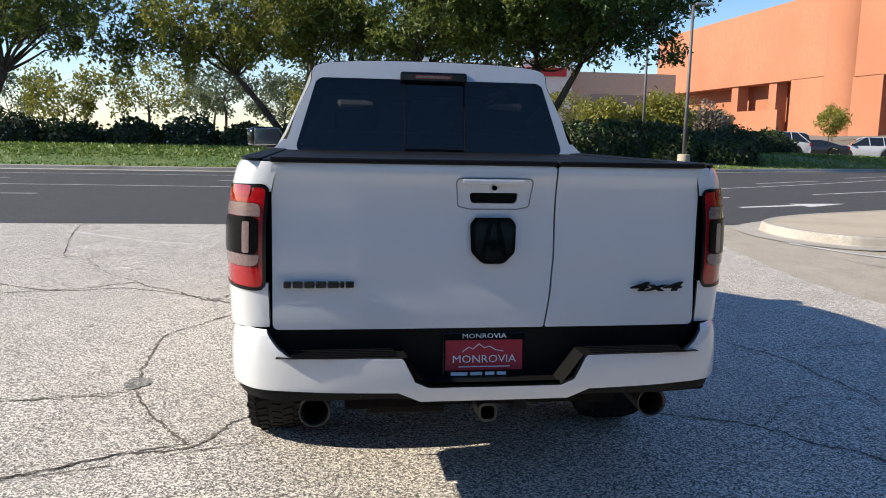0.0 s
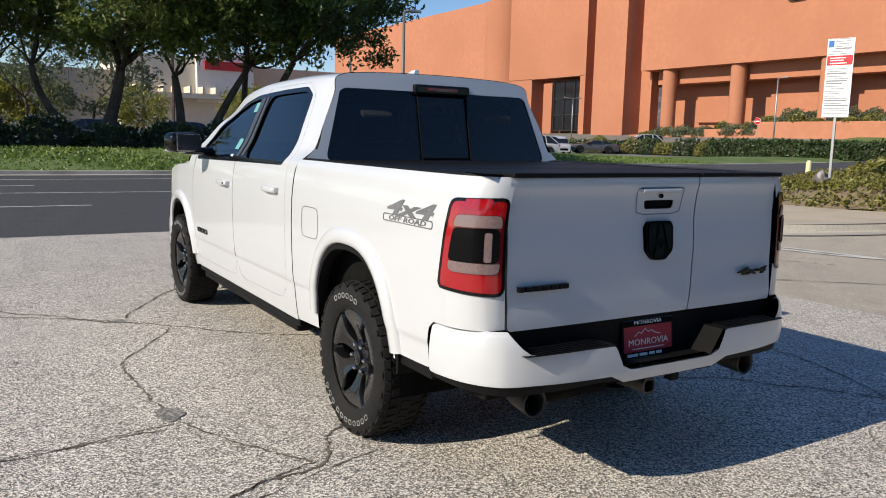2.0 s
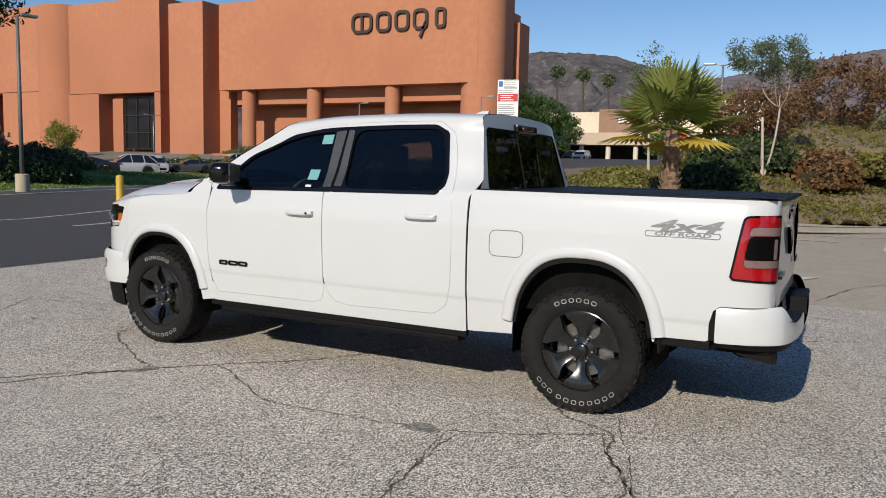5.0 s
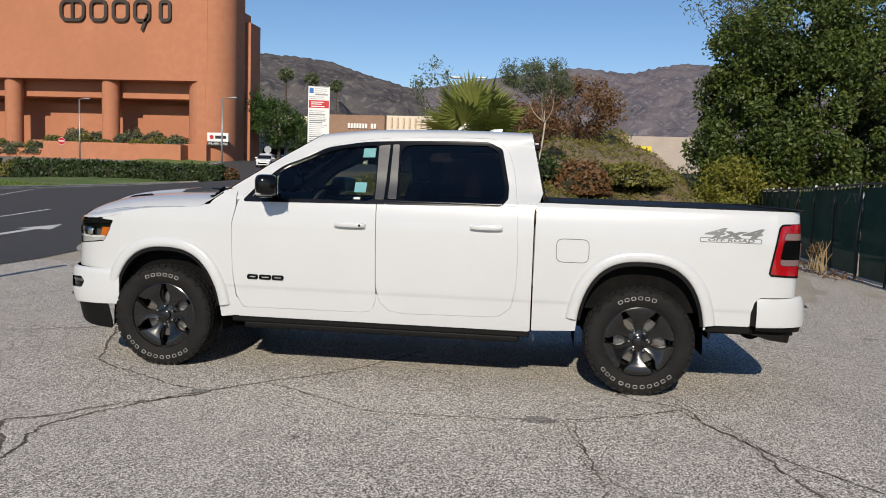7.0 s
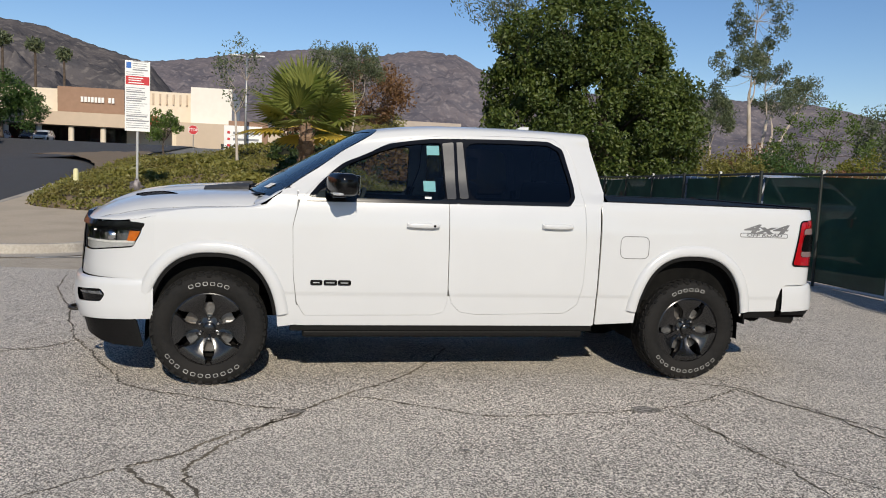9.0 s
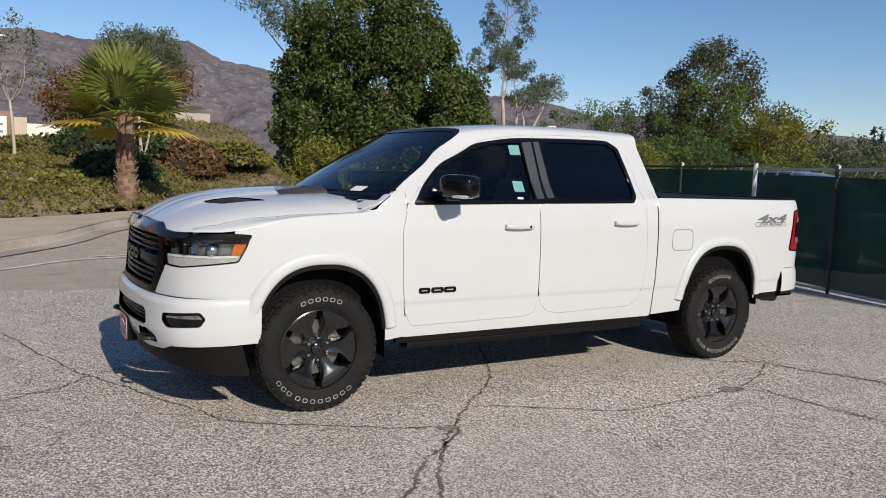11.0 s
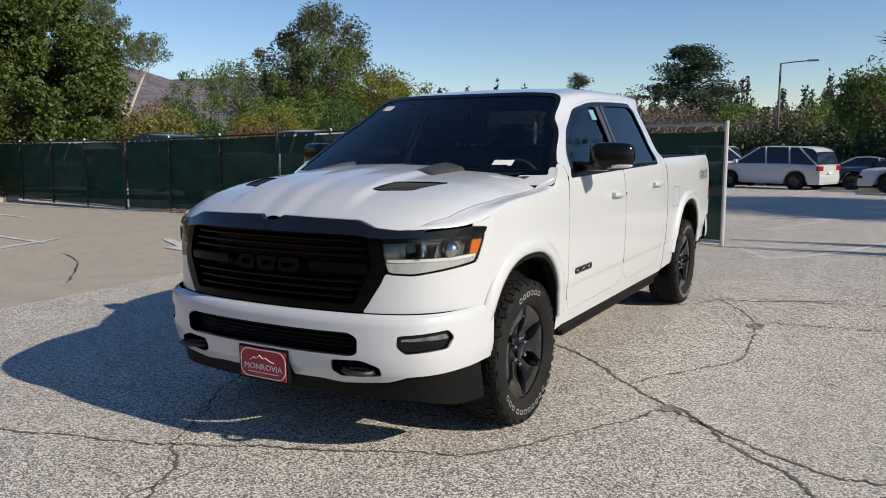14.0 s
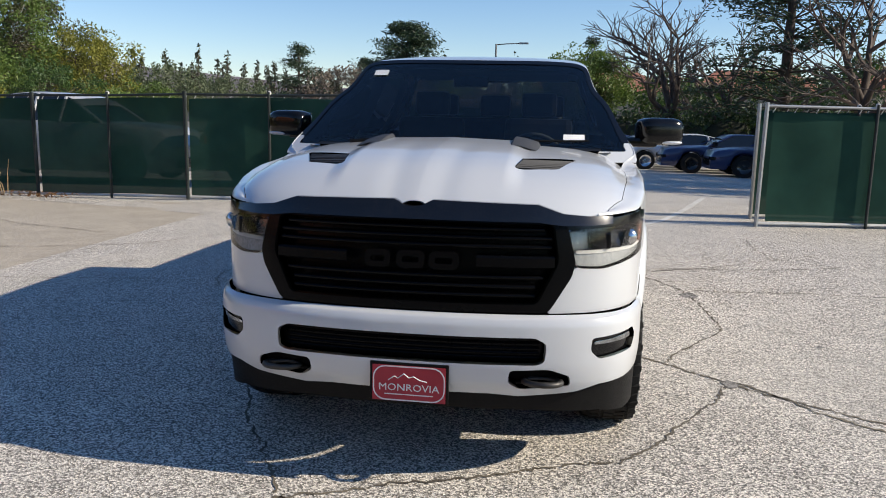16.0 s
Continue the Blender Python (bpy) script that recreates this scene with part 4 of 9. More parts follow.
for i, (b, d, h) in enumerate([(-75.5, 170, 13), (-76.3, 175, 12.4), (-79.5, 175, 12.5), (-80.2, 180, 12.5), (17.0, 150, 17), (15.2, 160, 17), (18.9, 150, 17.5), (78, 150, 22), (80, 155, 24), (82, 150, 23)]):
    x, y = d * math.cos(radians(b)), d * math.sin(radians(b))
    bs = thing("tall_palm", "tall thin fan palm in the distance", "palm tree", Matrix.Translation((x, y, -1 if b < 0 else on(x, y))))
    part("trunk", Shape().tube([(0, 0, 0), (0.2, 0, h * 0.5), (0, 0, h)], [0.35, 0.25, 0.2], 6), BARK, bs)
    part("crown", leaves(np.random.RandomState(i), [(0, 0, h)], np.array([(1.5, 1.5, 1.3)]), 260, 1.2, 0.25), LEAF_EUC, bs)


# ---- mountains ----
def ridge(name, dist, prof, mat, label, seed, depth=1700):
    """A range at that distance: prof gives bearing (degrees) and slope of the crest."""
    r = np.random.RandomState(seed)
    bs = np.arange(prof[0][0], prof[-1][0], 0.22)
    tops = np.interp(bs, [p[0] for p in prof], [p[1] for p in prof]) * dist
    rows = []
    vs = np.linspace(0, 1, 60)
    for b, top in zip(bs, tops):
        c, s = math.cos(radians(b)), math.sin(radians(b))
        line = []
        for v in vs:
            d = dist - depth * (1 - v)
            q = Vector((d * c, d * s, 0)) * (6.5 / dist) + Vector((seed, 0, 0))
            fold = noise.ridged_multi_fractal(q * 1.6, 0.9, 2.1, 6, 1.0, 2.0) * 0.16 + noise.fractal(q * 7.0, 0.8, 2.0, 4) * 0.05
            h = top * (v ** 0.95) + fold * top * (math.sin(math.pi * min(v, 1.0) * 0.97) * 0.9) * 0.8 - top * 0.16 * math.sin(math.pi * v) + noise.noise(Vector((b * 3.1, 0, seed))) * top * 0.018 * v
            line.append((d * c, d * s, h - 6))
        d = dist + depth
        line.append((d * c, d * s, top * 0.3))
        rows.append(line)
    return land(name, Shape().grid(rows), mat, label, "mountain", smooth=True)


def rocky(name, a, b, c):
    m, nt, p = nodes_of(name)
    v = coords(nt)
    n1 = tex(nt, "noise", 0.012, 9, vec=v)
    n2 = tex(nt, "noise", 0.05, 8, vec=v)
    col = mixcol(nt, ramp(nt, n1.outputs[0], 0.40, 0.62), a, b)
    col = mixcol(nt, ramp(nt, n2.outputs[0], 0.52, 0.64), col, c)
    nt.links.new(col, p.inputs["Base Color"])
    p.inputs["Roughness"].default_value = 1.0
    p.inputs["Specular IOR Level"].default_value = 0.0
    bn = nt.nodes.new("ShaderNodeBump")
    bn.inputs["Strength"].default_value, bn.inputs["Distance"].default_value = 0.8, 8.0
    nt.links.new(n2.outputs[0], bn.inputs["Height"])
    nt.links.new(bn.outputs[0], p.inputs["Normal"])
    return m


# far range: distance haze is mixed into these paler violet-grey base colours
ROCK_HAZED = rocky("hazed_mountain_scrub", (0.165, 0.145, 0.155), (0.115, 0.108, 0.125), (0.21, 0.185, 0.19))
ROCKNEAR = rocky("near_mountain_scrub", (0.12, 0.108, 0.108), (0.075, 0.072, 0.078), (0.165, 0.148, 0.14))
ridge("mountain_range", 3400, [(-75, 0.03), (-60, 0.05), (-46, 0.079), (-41, 0.074), (-38.5, 0.087), (-36, 0.096), (-33, 0.099), (-27, 0.102), (-20, 0.104), (-17, 0.120), (-14.3, 0.126), (-12.3, 0.144), (-9.3, 0.150), (-6, 0.137), (-2.7, 0.1445), (1.4, 0.136), (5.8, 0.122), (9.5, 0.114), (14, 0.118), (24, 0.118), (40, 0.10), (60, 0.06)], ROCK_HAZED, "bare mountain range with folded slopes, haze put into its colour", 4)
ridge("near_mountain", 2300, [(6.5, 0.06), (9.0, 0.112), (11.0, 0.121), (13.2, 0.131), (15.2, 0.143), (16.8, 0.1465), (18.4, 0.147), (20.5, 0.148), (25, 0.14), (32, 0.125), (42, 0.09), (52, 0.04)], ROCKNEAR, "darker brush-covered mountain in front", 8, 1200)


# ---- cracks and paint on the ground ----
def crack(points, width, seed):
    """A wandering crack: a thin dark broken line pressed into the asphalt."""
    r = np.random.RandomState(seed)
    p = smooth_path(points, 22)
    d = np.gradient(p, axis=0)
    d /= np.linalg.norm(d, axis=1)[:, None] + 1e-9
    nn = np.stack([-d[:, 1], d[:, 0]], 1)
    w = np.cumsum(r.normal(0, 0.006, len(p)))
    w -= np.linspace(w[0], w[-1], len(p))
    p = p + nn * (np.clip(w, -0.05, 0.05) + r.normal(0, 0.0055, len(p)))[:, None]
    wd = width * (0.15 + 0.55 * np.abs(np.sin(np.arange(len(p)) * 0.37 + seed)) + 1.0 * r.rand(len(p)) ** 1.5)
    wd[0] = wd[-1] = width * 0.15
    a, b = p - nn * wd[:, None] / 2, p + nn * wd[:, None] / 2
    return Shape().grid([np.c_[a, np.full(len(p), 0.0035)], np.c_[b, np.full(len(p), 0.0035)]])


CRACKS = [
    ([(-3.6, -2.9), (-2.6, -2.55), (-2.0, -2.42), (-1.6, -2.16), (-1.3, -2.1), (-1.15, -1.85), (-0.95, -1.7)], 0.022),
    ([(-1.3, -2.1), (-1.52, -1.78), (-1.73, -1.36), (-1.78, -0.9), (-1.82, -0.3), (-1.77, 0.1), (-1.45, 0.6), (-1.3, 0.9)], 0.02),
    ([(-4.4, -1.5), (-3.1, -1.44), (-2.4, -1.4), (-1.74, -1.36)], 0.016),
    ([(-3.54, 1.62), (-2.9, 1.83), (-2.49, 2.14), (-2.3, 1.9), (-1.95, 1.57), (-1.6, 1.23), (-1.2, 0.85), (-0.8, 0.42), (-0.3, 0.1), (0.2, -0.1)], 0.03),
    ([(-4.4, 3.2), (-3.66, 3.7), (-2.83, 3.95), (-1.8, 4.1), (-1.0, 4.19), (-0.1, 4.74)], 0.016),
    ([(-3.66, 3.7), (-4.2, 5.6), (-4.43, 6.8), (-4.3, 7.1)], 0.022),
    ([(-3.4, 3.68), (-2.94, 2.65), (-2.49, 2.14)], 0.014),
    ([(-4.2, 2.4), (-3.2, 1.75), (-2.67, 1.83), (-2.4, 1.8), (-2.0, 1.55), (-1.64, 1.18)], 0.03),
    ([(-1.62, 1.25), (-1.25, 1.9), (-0.93, 2.4), (-0.55, 2.57), (-0.05, 2.78), (0.48, 3.0), (1.0, 3.2), (1.7, 3.43), (3.2, 3.9), (4.5, 4.1)], 0.022),
    ([(0.48, 3.0), (0.28, 3.22), (0.1, 3.6), (-0.2, 4.4)], 0.024),
    ([(0.5, 3.0), (0.75, 2.55), (1.0, 2.07), (1.4, 1.0), (1.5, 0.2)], 0.02),
    ([(-1.27, -2.1), (-1.71, -2.29), (-2.1, -2.5), (-2.6, -2.9), (-3.6, -3.66)], 0.018),
    ([(-1.75, -1.3), (-2.27, -1.36), (-2.6, -1.47), (-3.3, -1.9)], 0.012),
    ([(-1.02, 6.49), (-0.53, 5.51), (-0.15, 4.7), (0.15, 3.9), (0.1, 3.1)], 0.016),
    ([(2.34, -0.48), (2.51, -0.88), (2.54, -1.35), (2.56, -1.94), (2.2, -2.9)], 0.018),
    ([(0.9, -1.7), (1.63, -2.11), (1.85, -2.37), (2.04, -2.61), (2.6, -3.6)], 0.02),
    ([(1.66, -2.12), (2.02, -1.74), (2.33, -1.67), (2.56, -1.9)], 0.012),
    ([(2.4, -0.75), (3.16, -0.64), (3.63, -0.56), (4.5, -0.4)], 0.014),
    ([(5.88, -1.64), (4.38, -2.2), (3.74, -2.87), (3.0, -4.2)], 0.02),
    ([(1.52, -3.14), (1.28, -3.43), (0.6, -4.2)], 0.012),
    ([(-3.0, -4.67), (-2.95, -3.81), (-3.12, -3.15), (-3.6, -2.9)], 0.016),
    ([(-0.95, -2.1), (-1.94, -2.44), (-2.6, -2.75)], 0.01),
    ([(-4.8, -8.6), (-3.4, -9.3), (-2.0, -9.0), (-0.6, -9.6)], 0.02),
    ([(-2.2, -12.5), (-1.2, -10.8), (-0.4, -9.5)], 0.02),
    ([(5.0, -3.0), (6.8, -3.6), (8.2, -5.0), (9.0, -6.4)], 0.022),
    ([(5.2, 0.4), (7.0, -0.9), (9.4, -1.4), (12.0, -3.2)], 0.03),
    ([(6.0, 3.4), (6.4, 2.0), (7.2, 0.6)], 0.02),
]
for i, (pts, w) in enumerate(CRACKS):
    land("crack", crack(pts, w * 0.68, i), CRACK, "dark weathered crack in the asphalt", "crack")
STAINED = asphalt("stained_asphalt", (0.34, 0.32, 0.29), (0.08, 0.075, 0.068), (0.24, 0.22, 0.20), 105, 0.5)
r = np.random.RandomState(77)
for i, (x, y, s) in enumerate([(-1.74, -1.13, 0.075), (-1.62, 1.24, 0.05), (-2.4, 0.3, 0.02), (-0.9, 3.6, 0.03), (-3.3, -0.6, 0.02), (1.9, -4.6, 0.05)]):
    a = np.linspace(0, 2 * math.pi, 18)[:-1]
    rad = s * (0.7 + 0.5 * r.rand(17))
    land("stain", Shape().add(np.c_[x + rad * np.cos(a), y + 1.6 * rad * np.sin(a), np.full(17, 0.0045)], [tuple(range(17))]), STAINED, "dark patch worn into the asphalt", "stain")

for pts, w, m in [([(-9.4, 13.1), (-7.2, 13.1)], 0.11, LINE), ([(-2.6, 12.15), (-0.4, 12.15)], 0.11, LINE), ([(6.4, 12.6), (9.4, 12.75)], 0.11, LINE), ([(11.8, 12.9), (14.8, 13.3)], 0.11, LINE),
                  ([(-60, 16.3), (-20, 16.3), (-9, 16.2), (2.4, 15.7), (5.3, 15.3), (9, 15.4), (14, 16.5), (20, 19), (30, 23.8)], 0.10, LINE),
                  ([(-40, 21.7), (-12, 21.7), (2, 21.7), (10, 22.4)], 0.10, LINE), ([(-22, 19), (-19, 19)], 0.11, LINE), ([(-13, 19), (-10, 19)], 0.11, LINE), ([(-4, 18.8), (-1, 18.7)], 0.11, LINE), ([(12.8, 17.4), (15.5, 18.2)], 0.11, LINE), ([(17.4, 19.6), (20.5, 20.8)], 0.11, LINE),
                  ([(-40, 13.1), (-36, 13.1)], 0.11, LINE), ([(-25, 13.1), (-22, 13.1)], 0.11, LINE), ([(-17, 13.1), (-14, 13.1)], 0.11, LINE),
                  ([(6.2, 5.0), (6.6, 3.75), (7.5, 2.6), (7.9, 1.0), (8.4, -0.1), (8.75, -1.7)], 0.10, LINE), ([(7.86, 2.3), (8.2, 0.2), (8.9, -2.0)], 0.09, LINE_OLD),
                  ([(9.5, -0.2), (11.5, -2.0)], 0.10, LINE), ([(16.2, -2.6), (17.6, -4.5)], 0.10, LINE), ([(13.6, -1.0), (14.8, -3.2)], 0.10, LINE),
                  ([(-4.4, 6.2), (-3.2, 5.2), (-2.4, 4.8)], 0.08, LINE_OLD), ([(-7, 5.2), (-4.6, 5.6)], 0.10, LINE_OLD),
                  ([(0.3, -9.6), (-2.0, -12.6)], 0.10, LINE_OLD), ([(-1.35, -5.2), (-2.2, -6.5), (-3.4, -10.2)], 0.10, LINE_OLD), ([(-0.7, -6.2), (-1.3, -5.1)], 0.09, LINE_OLD), ([(-0.8, -8.5), (-1.9, -11.7)], 0.10, LINE_OLD), ([(-6.4, -10.5), (-5.0, -14)], 0.10, LINE_OLD),
                  ([(14.73, -1.89), (11.6, -1.72), (8.55, -1.54)], 0.11, LINE), ([(17.85, -4.42), (15.4, -4.22), (13.11, -4.05)], 0.11, LINE), ([(21.0, -7.6), (18.6, -6.98), (16.34, -6.4)], 0.11, LINE)]:
    land("painted_line", strip(smooth_path(pts, 6), w, 0.0045), m, "worn white painted traffic line", "road marking")


def arrow(at, turn, size, mat):
    o = [(-0.08, -1), (0.08, -1), (0.08, 0.1), (0.32, 0.1), (0, 1), (-0.32, 0.1), (-0.08, 0.1)]
    c, s = math.cos(radians(turn)), math.sin(radians(turn))
    pts = [(at[0] + size * (c * x - s * y), at[1] + size * (s * x + c * y)) for x, y in o]
    return land("painted_arrow", Shape().add([(x, y, on(x, y) + 0.005) for x, y in pts], [(0, 1, 2, 6), (5, 3, 4)]), mat, "white painted direction arrow on the ground", "road marking")


arrow((9.7, 10.4), -88, 1.3, LINE)
arrow((6.6, -2.45), 62, 0.95, LINE)


# ---- lettering ----
def letters(text, size, m, mat, name, parent, depth=0.004, label="", align="CENTER", bold=0.0, slant=0.0):
    """Words from the built-in font, as a mesh in the plane z = 0 of the pose m."""
    cu = bpy.data.curves.new(name, "FONT")
    cu.body, cu.size, cu.extrude, cu.align_x, cu.align_y = text, size, depth, align, "CENTER"
    cu.resolution_u = 2
    cu.offset, cu.shear = bold * size, slant
    tmp = new("tmp", cu)
    bpy.context.view_layer.update()
    me = bpy.data.meshes.new_from_object(tmp.evaluated_get(bpy.context.evaluated_depsgraph_get()))
    bpy.data.objects.remove(tmp)
    me.transform(m)
    me.name = name
    return part(name, me, mat, parent, label)


def ring_block(w, h, t, d, n=5):
    """A plain rounded frame, w by h, of bar width t."""
    def loop(a, b, rad):
        out = []
        for cx, cy, s in ((a - rad, b - rad, 0), (-a + rad, b - rad, 90), (-a + rad, -b + rad, 180), (a - rad, -b + rad, 270)):
            out += [(cx + rad * math.cos(radians(s + 90 * k / n)), cy + rad * math.sin(radians(s + 90 * k / n))) for k in range(n + 1)]
        return out
    o, i = loop(w / 2, h / 2, min(w, h) * 0.35), loop(w / 2 - t, h / 2 - t, max(0.01, min(w, h) * 0.35 - t))
    rows = [[(x, y, z) for x, y in q] for q, z in ((i, 0), (i, d), (o, d), (o, 0))]
    return Shape().grid(np.array(rows), closed=True)


# ---- the department store ----
store = thing("department_store", "large windowless terracotta stucco store with round columns", "building")
BX, G0 = 93.0, 2.6


def wall_piece(name, lo, hi, mat=STUCCO, label="", bevel=0.0):
    return part(name, Shape().box(lo, hi, bevel), mat, store, label)


def upright(name, x, y, rad, z0, z1, n=28, mat=STUCCO, label=""):
    return part(name, Shape().lathe([(rad, z0), (rad, z1), (0, z1)], n, at=(x, y, 0)), mat, store, label, smooth=True, sharp=40)


wall_piece("upper_wall", (BX, 43.0, 13.4), (BX + 11, 89.6, 27.2))
upright("rounded_corner", BX + 3.2, 43.4, 3.2, G0, 27.2)
wall_piece("corner_pier", (BX, 43.2, G0), (BX + 7, 44.4, 13.4))
wall_piece("side_wall", (BX + 3.2, 40.2, G0), (BX + 6, 44, 27.2))
wall_piece("side_wall", (BX + 6, 41.2, G0), (BX + 10.8, 44, 24.0))
wall_piece("side_block", (BX + 7.2, 39.8, G0), (BX + 10.9, 41.3, 22.4))
wall_piece("back_wall", (BX + 6.5, 44.4, G0), (BX + 7.5, 89.0, 13.4))
wall_piece("porch_beam", (BX + 2.5, 44.4, 11.2), (BX + 6.6, 88, 13.4))
for y in (57.3, 71.5, 84.6):
    upright("column", BX + 1.5, y, 1.15, G0, 13.4)
for y0, y1 in ((46.5, 55.0), (59.5, 69.0), (73.8, 82.5)):
    wall_piece("wall_panel", (BX + 5.8, y0, 5.2), (BX + 6.6, y1, 10.6))
wall_piece("planter_wall", (BX - 1.2, 42.5, G0), (BX + 0.4, 67, 5.1))
wall_piece("pier", (BX - 1.6, 91.6, G0), (BX + 4, 99.2, 27.6))
wall_piece("recess_wall", (BX + 2.2, 89.2, G0), (BX + 4, 102.8, 27.0))
wall_piece("upper_wall", (BX - 0.4, 102.6, 13.4), (BX + 30, 125.6, 29.4))
wall_piece("pier", (BX - 0.4, 102.6, G0), (BX + 6, 104.0, 13.5))
wall_piece("back_wall", (BX + 3.0, 104, G0), (BX + 4, 119, 13.4))
wall_piece("wall_panel", (BX + 0.8, 113.2, G0), (BX + 3.2, 115.8, 12.6))
glazing = wall_piece("window", (BX + 1.2, 104.2, 3.6), (BX + 1.4, 113.0, 12.9), DARKGLASS, "tall dark glazed window with mullions")
for y in (104.3, 107.1, 110.0, 112.9):
    part("mullion", Shape().box((BX + 1.0, y - 0.09, 3.6), (BX + 1.22, y + 0.09, 12.9)), SIGNDARK, glazing)
for z in (3.7, 6.6, 9.6, 12.8):
    part("mullion", Shape().box((BX + 1.0, 104.2, z - 0.09), (BX + 1.22, 113, z + 0.09)), SIGNDARK, glazing)
wall_piece("pier", (BX - 0.4, 118.0, G0), (BX + 6, 126, 13.5))
upright("stair_drum", BX + 3.4, 130.6, 5.4, G0, 29.8, 40)
wall_piece("upper_wall", (BX, 134.8, 14.2), (BX + 30, 214, 30.2))
wall_piece("pier", (BX, 134.8, G0), (BX + 5, 146, 14.3))
wall_piece("back_wall", (BX + 5, 146, G0), (BX + 6, 214, 14.3))
for y in (152, 168):
    wall_piece("pier", (BX + 0.5, y, G0), (BX + 3, y + 3.0, 14.3))
wall_piece("low_wall", (BX - 0.2, 150, G0), (BX + 1, 214, 8.4))
# the store's sign, as plain frames of its size
sign = tagged(new("store_sign"), "dark bronze raised store sign high on the wall", "sign")
ys = [(61.7, 3.6, 2.9), (58.0, 2.5, 2.9), (54.9, 2.4, 2.9), (51.9, 2.4, 2.9), (48.7, 1.7, 2.8)]
for k, (y, w, h) in enumerate(ys):
    m = Matrix.Translation((BX - 0.02, y, 22.35)) @ pose(0, 0, 0, 90, 0, -90)
    part("sign_frame", Shape().put(ring_block(w, h, 0.42, 0.35), m), SIGNDARK, sign)
    if k == 0:
        part("sign_bar", Shape().box((BX - 0.35, y - 0.2, 20.95), (BX, y + 0.2, 23.6)), SIGNDARK, sign)
part("sign_bar", Shape().put(Shape().box((-0.2, -1.9, 0), (0.2, 0.4, 0.35)), Matrix.Translation((BX - 0.02, 51.2, 21.6)) @ pose(0, 0, 0, 90, 0, -90) @ pose(0, 0, 0, 0, 0, -22)), SIGNDARK, sign)
banner = tagged(new("banner"), "white and black banner fixed to the store wall", "banner")
WHITE = material("white_sign_face", (0.80, 0.80, 0.78), (0.74, 0.74, 0.72), None, 3, 0.5, 0.5)
BLACK = material("black_sign_face", (0.012, 0.012, 0.012), (0.02, 0.02, 0.02), None, 3, 0.5, 0.5)
RED = material("red_sign_face", (0.52, 0.018, 0.025), (0.46, 0.015, 0.02), None, 6, 1, 0.45)
BLUE = material("blue_sign_face", (0.02, 0.14, 0.48), (0.02, 0.12, 0.42), None, 6, 1, 0.45)
part("banner_sheet", Shape().box((BX - 0.25, 39.9, 5.55), (BX - 0.1, 42.8, 6.7)), WHITE, banner)
part("banner_strip", Shape().box((BX - 0.27, 39.9, 4.95), (BX - 0.1, 42.8, 5.55)), BLACK, banner)
part("banner_mark", Shape().lathe([(0.32, 0), (0.32, 0.03), (0, 0.03)], 5, "x", (BX - 0.29, 42.2, 6.12)), RED, banner)
part("banner_mark", Shape().box((BX - 0.29, 40.2, 5.92), (BX - 0.25, 41.7, 6.32)), BLACK, banner)
letters("WE ARE OPEN", 0.42, Matrix.Translation((BX - 0.29, 41.35, 5.25)) @ pose(0, 0, 0, 90, 0, -90), WHITE, "banner_words", banner)

# ---- other shops ----
def block(name, label, boxes):
    b = thing(name, label, "building")
    for nm, lo, hi, m in boxes:
        part(nm, Shape().box(lo, hi, 0.0), m, b)
    return b


TANGREY = material("grey_tan_wall", (0.34, 0.29, 0.24), (0.31, 0.265, 0.22), None, 1, 0.05, 0.9)
mall = block("shopping_mall", "low cream and brown shopping mall with dark undercroft", [
    ("brown_wall", (140, 28.6, 8.6), (170, 39.4, 13.2), BROWNWALL), ("cream_wall", (141, 39.4, 7.5), (170, 50, 12.8), CREAM), ("cream_wall", (142, 17, 6.5), (170, 28.6, 13.4), CREAM),
    ("white_wall", (139, 10.4, 5.5), (165, 17.4, 14.3), WHITEWALL), ("canopy", (134, 20.5, 6.4), (142, 60, 8.6), TAN), ("undercroft", (141, 28, 0), (142, 60, 6.5), DARKGLASS), ("cream_wall", (139, 19.5, 1), (142, 28.0, 6.6), CREAM),
    ("low_wall", (137, -2, 1), (160, 19.5, 8.0), TAN), ("undercroft", (136.6, 2, 1.5), (137.2, 12, 4.6), DARKGLASS)])
for y in (31, 36, 41, 46, 51, 56):
    part("pillar", Shape().tube([(135, y, 1), (135, y, 6.4)], 0.45, 10), CREAM, mall)
for k in range(9):
    part("fin", Shape().box((141.6, 18.2 + k * 1.15, 11.2), (142.0, 18.5 + k * 1.15, 13.0)), TAN, mall)
for k, y in enumerate(np.linspace(35.4, 30.4, 10)):
    if k != 7:
        part("sign_bar", Shape().box((139.7, y - 0.2, 10.7), (140, y + 0.2, 11.6)), WHITE, mall, "white raised shop sign bar")
part("sign_bar", Shape().box((133.7, 22.0, 7.2), (134, 25.8, 8.6)), RED, mall, "red shop sign bar")
block("shop", "pale low shop building below the mountains", [("pale_wall", (150, -34, 0), (180, -13, 11.2), material("buff_shop_wall", (0.44, 0.37, 0.31), (0.38, 0.32, 0.27), None, 0.4, 3, 0.8)), ("low_wall", (150.5, -13, 0), (180, 4, 7.6), WHITEWALL), ("red_panel", (149, -17.5, 9.4), (150.2, -14, 11.6), BROWNWALL), ("dark_front", (149.4, -21, 0.5), (150.2, -2, 4.4), TANGREY), ("shop_sign", (148, -22.0, 7.4), (148.4, -17.4, 9.2), material("yellow_sign", (0.75, 0.58, 0.03), None, None, 3, 1, 0.5))])
